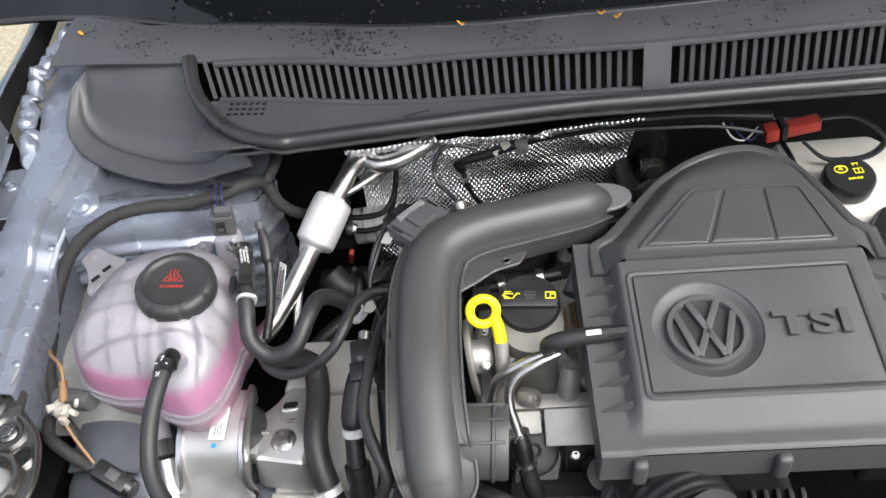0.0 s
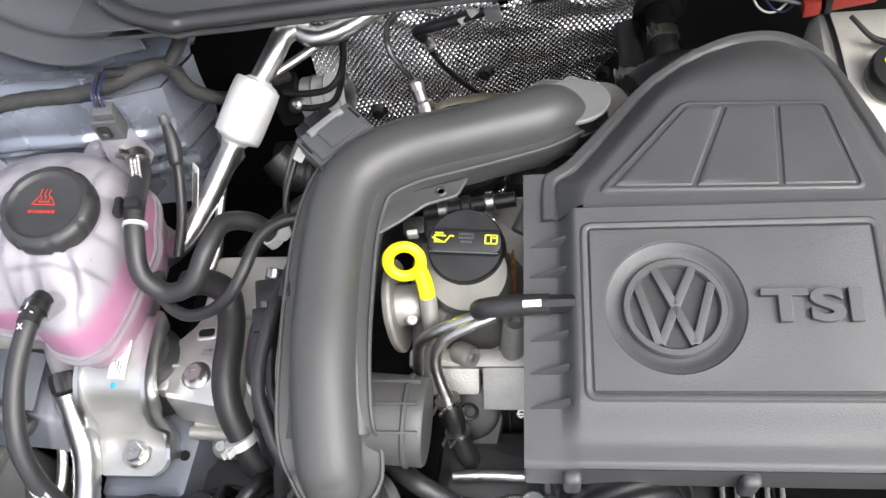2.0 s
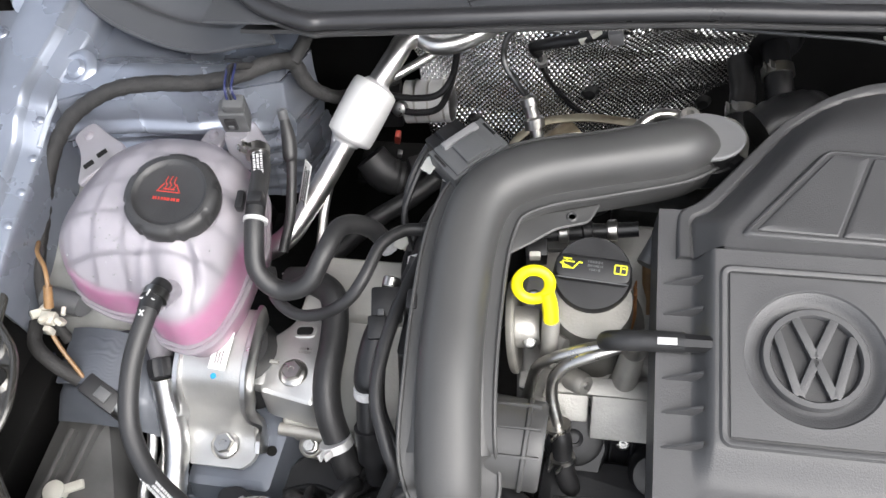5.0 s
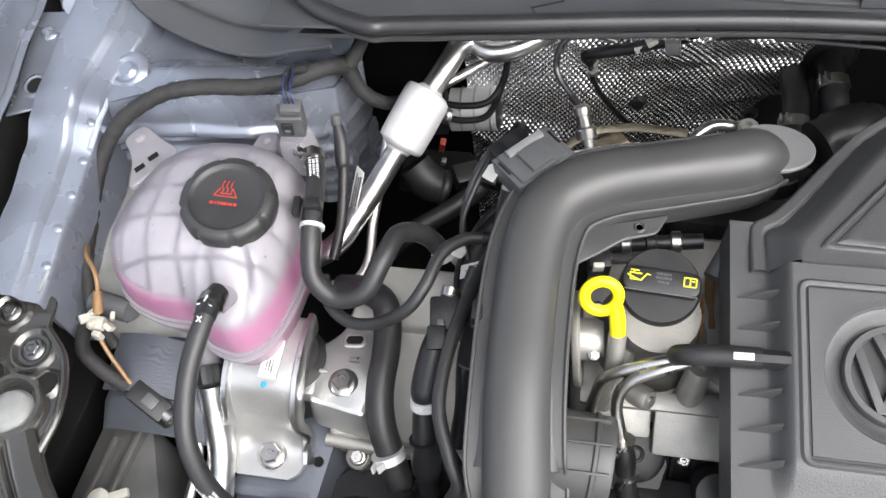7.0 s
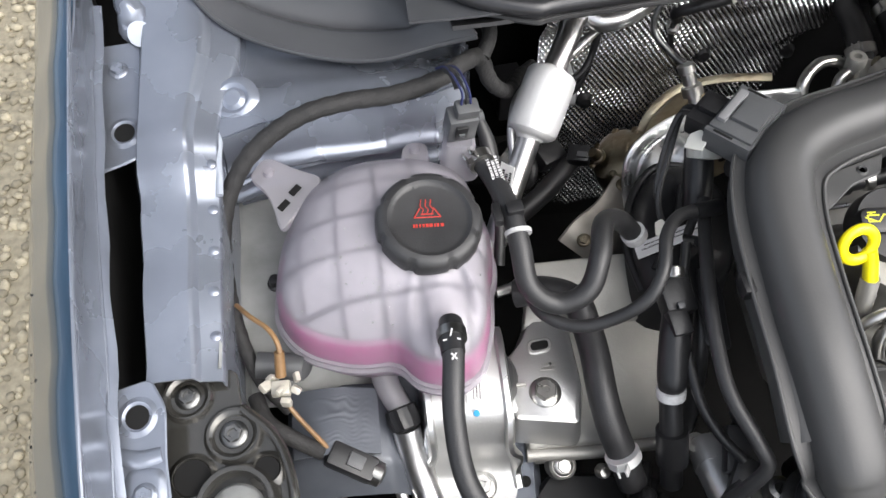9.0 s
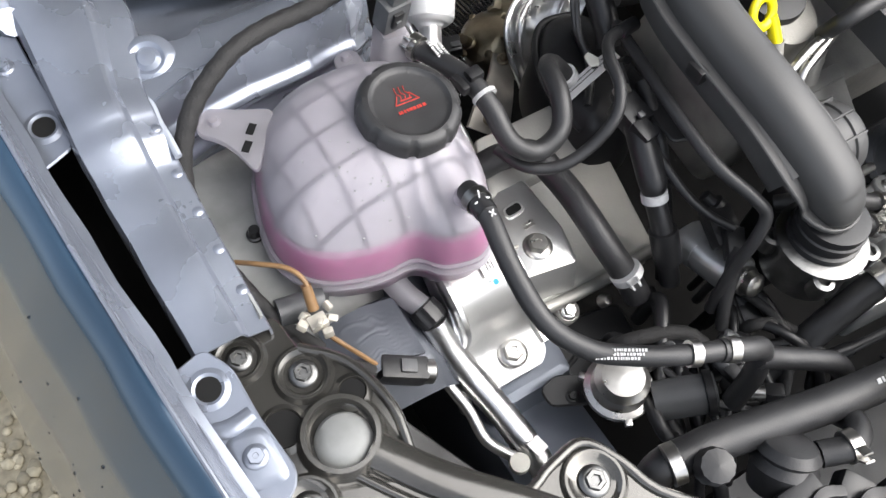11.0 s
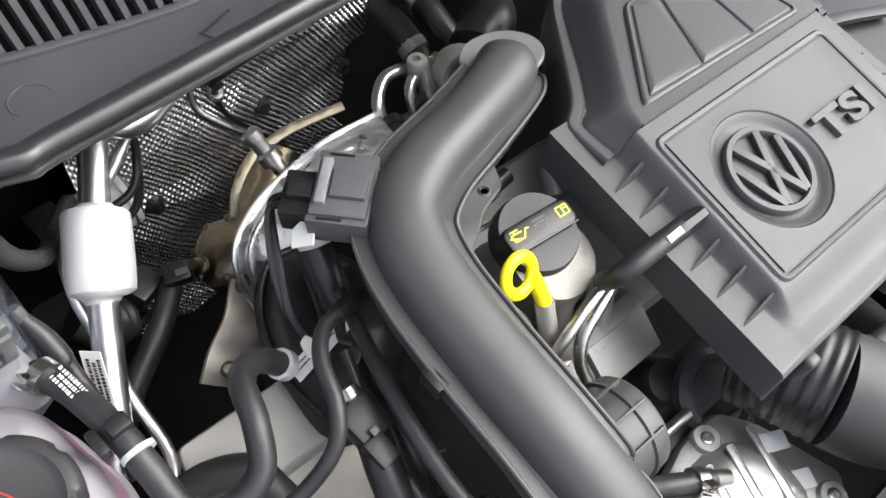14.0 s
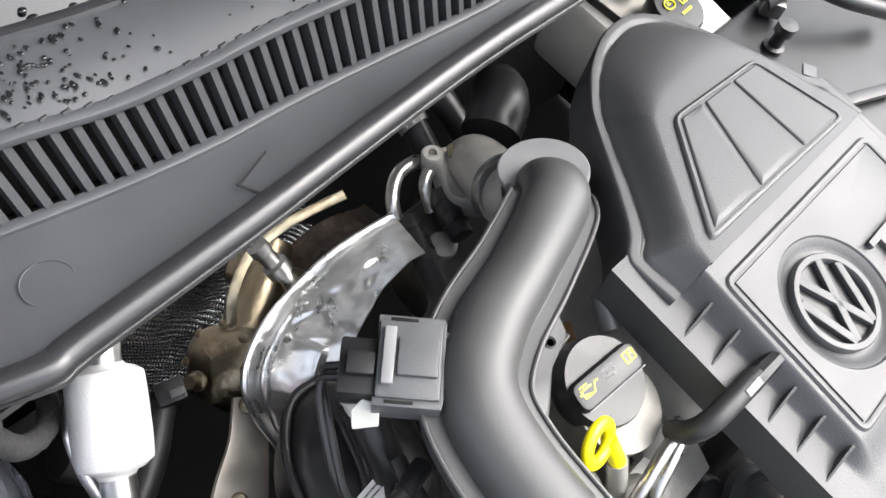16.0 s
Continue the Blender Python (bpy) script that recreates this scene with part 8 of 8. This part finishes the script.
part("body", lathe([(0.020, -0.03), (0.033, -0.028), (0.031, 0.0), (0.0345, 0.004), (0.0345, 0.010), (0.028, 0.012)], pose(-0.050, 0.301, 0.889), 36), DULL, thb)
part("motor", sweep([(-0.0945, 0.376, 0.831, 0.013, 0.011), (-0.0940, 0.370, 0.832, 0.0165, 0.014), (-0.0905, 0.345, 0.836, 0.0170, 0.0145), (-0.0875, 0.322, 0.841, 0.0165, 0.014), (-0.0870, 0.316, 0.843, 0.013, 0.011)], steps=5, seg=24, up=(0, 0, 1), power=3.2), BRIGHT, thb, "silver motor can with rounded corners")
part("motor_lip", sweep([(-0.0925, 0.3605, 0.8335, 0.0178, 0.0152), (-0.0920, 0.3565, 0.8342, 0.0178, 0.0152)], steps=2, seg=24, up=(0, 0, 1), power=3.2), BRIGHT, thb)
part("motor_cap", lathe([(0.0, 0.010), (0.0065, 0.0095), (0.0100, 0.007), (0.0105, 0.0), (0.0125, -0.001), (0.0125, -0.005)], aim((-0.0868, 0.312, 0.845), (0.05, -0.85, 0.45)), 24), STEEL, thb)
part("side_ear", lathe([(0.0075, -0.004), (0.0075, 0.003), (0.0035, 0.004), (0.003, 0.001)], aim((-0.106, 0.372, 0.838), (-0.3, 0.1, 0.9)), 18), CAST, thb)
part("plug_block", box(0.024, 0.034, 0.016, pose(-0.084, 0.357, 0.862, 12, 0, -14), 0.004), BLACK, thb)
part("plug_block", box(0.015, 0.026, 0.014, pose(-0.090, 0.338, 0.868, 15, 0, -30), 0.003), BLACK, thb)
part("plug_boot", sweep([(-0.092, 0.332, 0.869, 0.007), (-0.104, 0.322, 0.866, 0.0065), (-0.112, 0.312, 0.850, 0.0055), (-0.120, 0.296, 0.825, 0.005)], steps=6, seg=14), RUBBER, thb)
part("solenoid_tip", lathe([(0.0, 0.010), (0.005, 0.009), (0.006, 0.0), (0.009, -0.001), (0.009, -0.012)], aim((-0.080, 0.376, 0.868), (-0.4, 0.7, 0.5)), 16), BLACK, thb)
for at in ((-0.072, 0.275), (-0.024, 0.276), (-0.078, 0.322)):
    part("lug", lathe([(0.008, -0.012), (0.008, 0.003), (0.0045, 0.004), (0.004, 0.0)], pose(*at, 0.892), 18), DULL, thb)
pump = thing("vacuum_actuator", "silver pressed steel actuator can", "actuator")
PMX = aim((-0.216, 0.300, 0.812), (-0.05, 0.05, 1))
part("can", lathe([(0.0, 0.028), (0.016, 0.027), (0.021, 0.022), (0.022, 0.008), (0.0265, 0.006), (0.0265, 0.001), (0.024, -0.004), (0.014, -0.012)], PMX, 36), STEEL, pump)
for k in range(3):
    part("crimp", box(0.010, 0.006, 0.005, PMX @ pose(0.026 * math.cos(k * 2.1 + 0.4), 0.026 * math.sin(k * 2.1 + 0.4), 0.003, 0, 0, math.degrees(k * 2.1 + 0.4)), 0.0015), STEEL, pump)
part("pipe_tail", sweep([(-0.196, 0.276, 0.80, 0.007), (-0.186, 0.262, 0.79, 0.009), (-0.18, 0.25, 0.77, 0.007)], steps=4, seg=14), BLACK, pump)
part("bracket", plate([(-0.262, 0.318), (-0.225, 0.300), (-0.215, 0.322), (-0.245, 0.338), (-0.262, 0.334)], 0.790, 0.794, Matrix(), 0.006), BLACK, pump)
bolt("bolt", (-0.243, 0.316, 0.794), (0, 0, 1), 0.007, pump, BLACK)
filt = thing("fuel_filter", "small dark grey cylinder with black collars", "filter")
part("cylinder", sweep([(-0.200, 0.278, 0.815, 0.015), (-0.178, 0.267, 0.822, 0.0155), (-0.160, 0.258, 0.828, 0.015)], steps=3, seg=24), GREY, filt)
part("collar", lathe([(0.013, -0.004), (0.0175, -0.003), (0.0175, 0.003), (0.013, 0.004)], aim((-0.164, 0.260, 0.827), (0.85, -0.45, 0.3)), 24), BLACK, filt)
big = thing("intake_hose", "large black intake hose with corrugated section", "hose")
part("hose_run", sweep([(0.132, 0.292, 0.905, 0.039), (0.150, 0.262, 0.905, 0.040), (0.190, 0.232, 0.895, 0.040), (0.25, 0.212, 0.885, 0.040), (0.33, 0.20, 0.87, 0.040)], steps=8, seg=28), DUCT, big)
part("corrugation", sweep([(0.118, 0.345, 0.890, 0.036), (0.125, 0.318, 0.900, 0.038), (0.134, 0.290, 0.905, 0.039)], steps=24, seg=28, rib=(0.008, 0.014)), BLACK, big, "corrugated bellows")
part("green_mark", lathe([(0.0, 0.0012), (0.006, 0.001), (0.0075, 0.0)], aim((0.165, 0.252, 0.942), (0.1, -0.1, 1)) @ Matrix.Diagonal((1.3, 0.8, 1, 1)), 18), GREEN, big, "green paint mark")
small = thing("bypass_hose", "small black hose with bright clamp under the cover", "hose")
part("hose_run", sweep([(0.165, 0.300, 0.895), (0.178, 0.290, 0.902), (0.200, 0.288, 0.902), (0.225, 0.285, 0.895), (0.26, 0.285, 0.88)], 0.0088, 7, 14), RUBBER, small)
clamp((0.178, 0.290, 0.902), (0.8, -0.4, 0.2), 0.0092, small, 0.008)
line = thing("coolant_pipe_loop", "thin black plastic pipe looping below the charge cooler", "hose")
part("pipe_run", sweep([(0.085, 0.236, 0.828), (0.065, 0.226, 0.822), (0.030, 0.224, 0.820), (-0.005, 0.227, 0.818), (-0.040, 0.232, 0.815), (-0.075, 0.24, 0.81)], 0.004, 8, 10), RUBBER, line)
part("collar", sweep([(-0.035, 0.231, 0.8155, 0.0058), (-0.058, 0.236, 0.8125, 0.0058)], steps=2, seg=12), BLACK, line)
fan = thing("cooling_fan_shroud", "black radiator fan shroud with curved ribs", "fan shroud")
part("shroud", grid(lambda u, v: Vector((-0.21 + 0.55 * u, 0.08 + 0.12 * v, 0.70 + 0.05 * v)), 16, 8, thick=0.006), BLACK, fan)
for k in range(7):
    a = k * 0.16
    part("rib", sweep([(-0.02 + 0.022 * k, 0.215, 0.79), (-0.015 + 0.020 * k, 0.19, 0.795), (-0.005 + 0.018 * k, 0.165, 0.78)], 0.0028, 5, 8), BLACK, fan)
lock = thing("front_lock_wiring", "black connector blocks and brackets by the front lock", "connector")
for k, (x, y, z, sx, sy) in enumerate(((-0.195, 0.170, 0.893, 0.030, 0.020), (-0.165, 0.155, 0.890, 0.028, 0.022), (-0.205, 0.140, 0.888, 0.034, 0.018), (-0.170, 0.125, 0.886, 0.03, 0.02), (-0.14, 0.135, 0.884, 0.02, 0.03))):
    part("block", box(sx, sy, 0.018, pose(x, y, z, 5 * k, -6, 30 * k), 0.003), BLACK, lock)
for k, (x, y) in enumerate(((-0.205, 0.158), (-0.180, 0.142))):
    part("cable_bracket", sweep([(x, y, 0.902, 0.004, 0.0015), (x + 0.018, y + 0.008, 0.905, 0.004, 0.0015), (x + 0.034, y + 0.002, 0.901, 0.004, 0.0015)], steps=4, seg=8, up=(0, 0, 1), power=4), BLACK, lock)
part("round_bellows", lathe([(0.012, -0.02), (0.020, -0.018), (0.022, 0.0), (0.018, 0.006), (0.021, 0.010), (0.017, 0.016), (0.010, 0.018)], aim((-0.185, 0.192, 0.888), (0.4, 0.5, 0.8)), 28), RUBBER, lock)
part("corner_hose", sweep([(-0.165, 0.185, 0.895), (-0.145, 0.178, 0.90), (-0.128, 0.188, 0.893), (-0.125, 0.205, 0.875)], 0.009, 7, 14), RUBBER, lock)
clamp((-0.146, 0.1785, 0.8995), (0.9, -0.2, 0.1), 0.0095, lock, 0.008)

# dark clutter deep in the front of the bay
deep = thing("lower_wiring", "tangle of black conduits and plugs low in the bay", "wiring")
rnd = random.Random(21)
for k in range(16):
    a = Vector((rnd.uniform(-0.20, -0.07), rnd.uniform(0.27, 0.34), rnd.uniform(0.78, 0.83)))
    b = Vector((rnd.uniform(-0.20, -0.04), rnd.uniform(0.20, 0.26), rnd.uniform(0.77, 0.82)))
    mid = (a + b) / 2 + Vector((rnd.uniform(-0.03, 0.03), rnd.uniform(-0.02, 0.02), rnd.uniform(0.0, 0.025)))
    part("conduit", sweep([tuple(a + Vector((0, 0.01, -0.05))), tuple(a), tuple(mid), tuple(b), tuple(b + Vector((0, -0.02, -0.04)))], rnd.uniform(0.0028, 0.0065), 6, 10, rib=(0.004, 0.06) if k % 3 == 0 else None), TAPE if k % 4 == 0 else BLACK, deep)
for k in range(9):
    at = (rnd.uniform(-0.19, -0.06), rnd.uniform(0.23, 0.32), rnd.uniform(0.79, 0.835))
    m = pose(*at, rnd.uniform(-25, 25), rnd.uniform(-25, 25), rnd.uniform(0, 180))
    part("plug", box(rnd.uniform(0.014, 0.024), rnd.uniform(0.010, 0.016), 0.012, m, 0.002), BLACK, deep)
    part("plug_collar", lathe([(0.003, -0.008), (0.006, -0.007), (0.006, 0.004), (0.004, 0.006)], m @ pose(0.014, 0, 0, 0, 90, 0), 14), STEEL if k % 4 == 0 else GREY, deep)

# ---- front of the engine block ----
block = thing("engine_block_front", "black plastic engine front cover with small bolts", "engine part")
part("front_shell", stack([(-0.005, 0.325), (0.24, 0.31), (0.24, 0.375), (0.0, 0.380)], [(0, 0.72), (0, 0.835), (0.004, 0.842), (0.012, 0.844)], Matrix(), 0.012), BLACK, block)
cam_m = aim((0.0235, 0.3900, 0.8545), (0.0, -0.52, 0.85))
part("round_cover", lathe([(0.0, 0.0075), (0.0040, 0.0075), (0.0042, 0.0095), (0.0062, 0.0100), (0.0068, 0.0085), (0.0185, 0.0080), (0.0215, 0.0065), (0.0230, 0.0), (0.0250, -0.001), (0.0255, -0.006), (0.02, -0.02)], cam_m, 40), BLACK, block, "round black cover with a raised stud ring")
part("cover_arm", box(0.030, 0.012, 0.008, pose(0.018, 0.4105, 0.868, 25, 0, -6), 0.003), BLACK, block)
part("cover_wing", stack([(-0.020, -0.03), (0.020, -0.03), (0.026, -0.005), (0.016, 0.014), (-0.016, 0.014)], [(0, -0.012), (0, 0.001), (0.002, 0.003)], cam_m, 0.006), BLACK, block)
part("rounded_cam", lathe([(0.0, 0.012), (0.015, 0.011), (0.018, 0.006), (0.018, -0.02)], aim((0.083, 0.372, 0.842), (0.0, -0.5, 0.85)), 32), BLACK, block)
part("back_panel", box(0.070, 0.060, 0.006, pose(0.064, 0.386, 0.826, 58, 0, 0), 0.003), BLACK, block)
for k in range(4):
    part("panel_rib", box(0.0025, 0.05, 0.008, pose(0.036 + 0.016 * k, 0.383, 0.829, 58, 0, 0), 0.001), BLACK, block)
for at in ((0.0611, 0.3930, 0.8400), (0.0629, 0.3810, 0.8180)):
    bolt("bolt", at, (0, -0.6, 0.8), 0.0075, block, STEEL, torx=True)
part("cross_pipe", sweep([(0.012, 0.340, 0.852), (0.040, 0.341, 0.853), (0.075, 0.340, 0.853)], 0.0042, 4, 14), TUBE, block, "bare aluminium cross pipe")
part("copper_strip", box(0.018, 0.006, 0.003, pose(0.066, 0.3720, 0.8140, 50, 0, 0), 0.001), COPPER, block)
part("alternator_ring", lathe([(0.020, -0.01), (0.034, -0.008), (0.034, 0.0), (0.030, 0.004), (0.026, 0.004), (0.022, 0.0)], pose(0.108, 0.335, 0.845, 25, 0, 0), 40), GREY, block)
part("round_socket", lathe([(0.004, 0.006), (0.0075, 0.008), (0.0095, 0.006), (0.0095, -0.006)], pose(0.171, 0.332, 0.852, 25, 0, 0), 20), BLACK, block)
for k in range(5):
    part("fin", box(0.004, 0.03, 0.012, pose(0.20 + 0.010 * k, 0.330, 0.848, 20, 0, 0), 0.001), BLACK, block)
part("copper_tube", sweep([(0.070, 0.515, 0.905), (0.072, 0.500, 0.890), (0.074, 0.480, 0.885)], 0.004, 5, 10), AMBER, block)
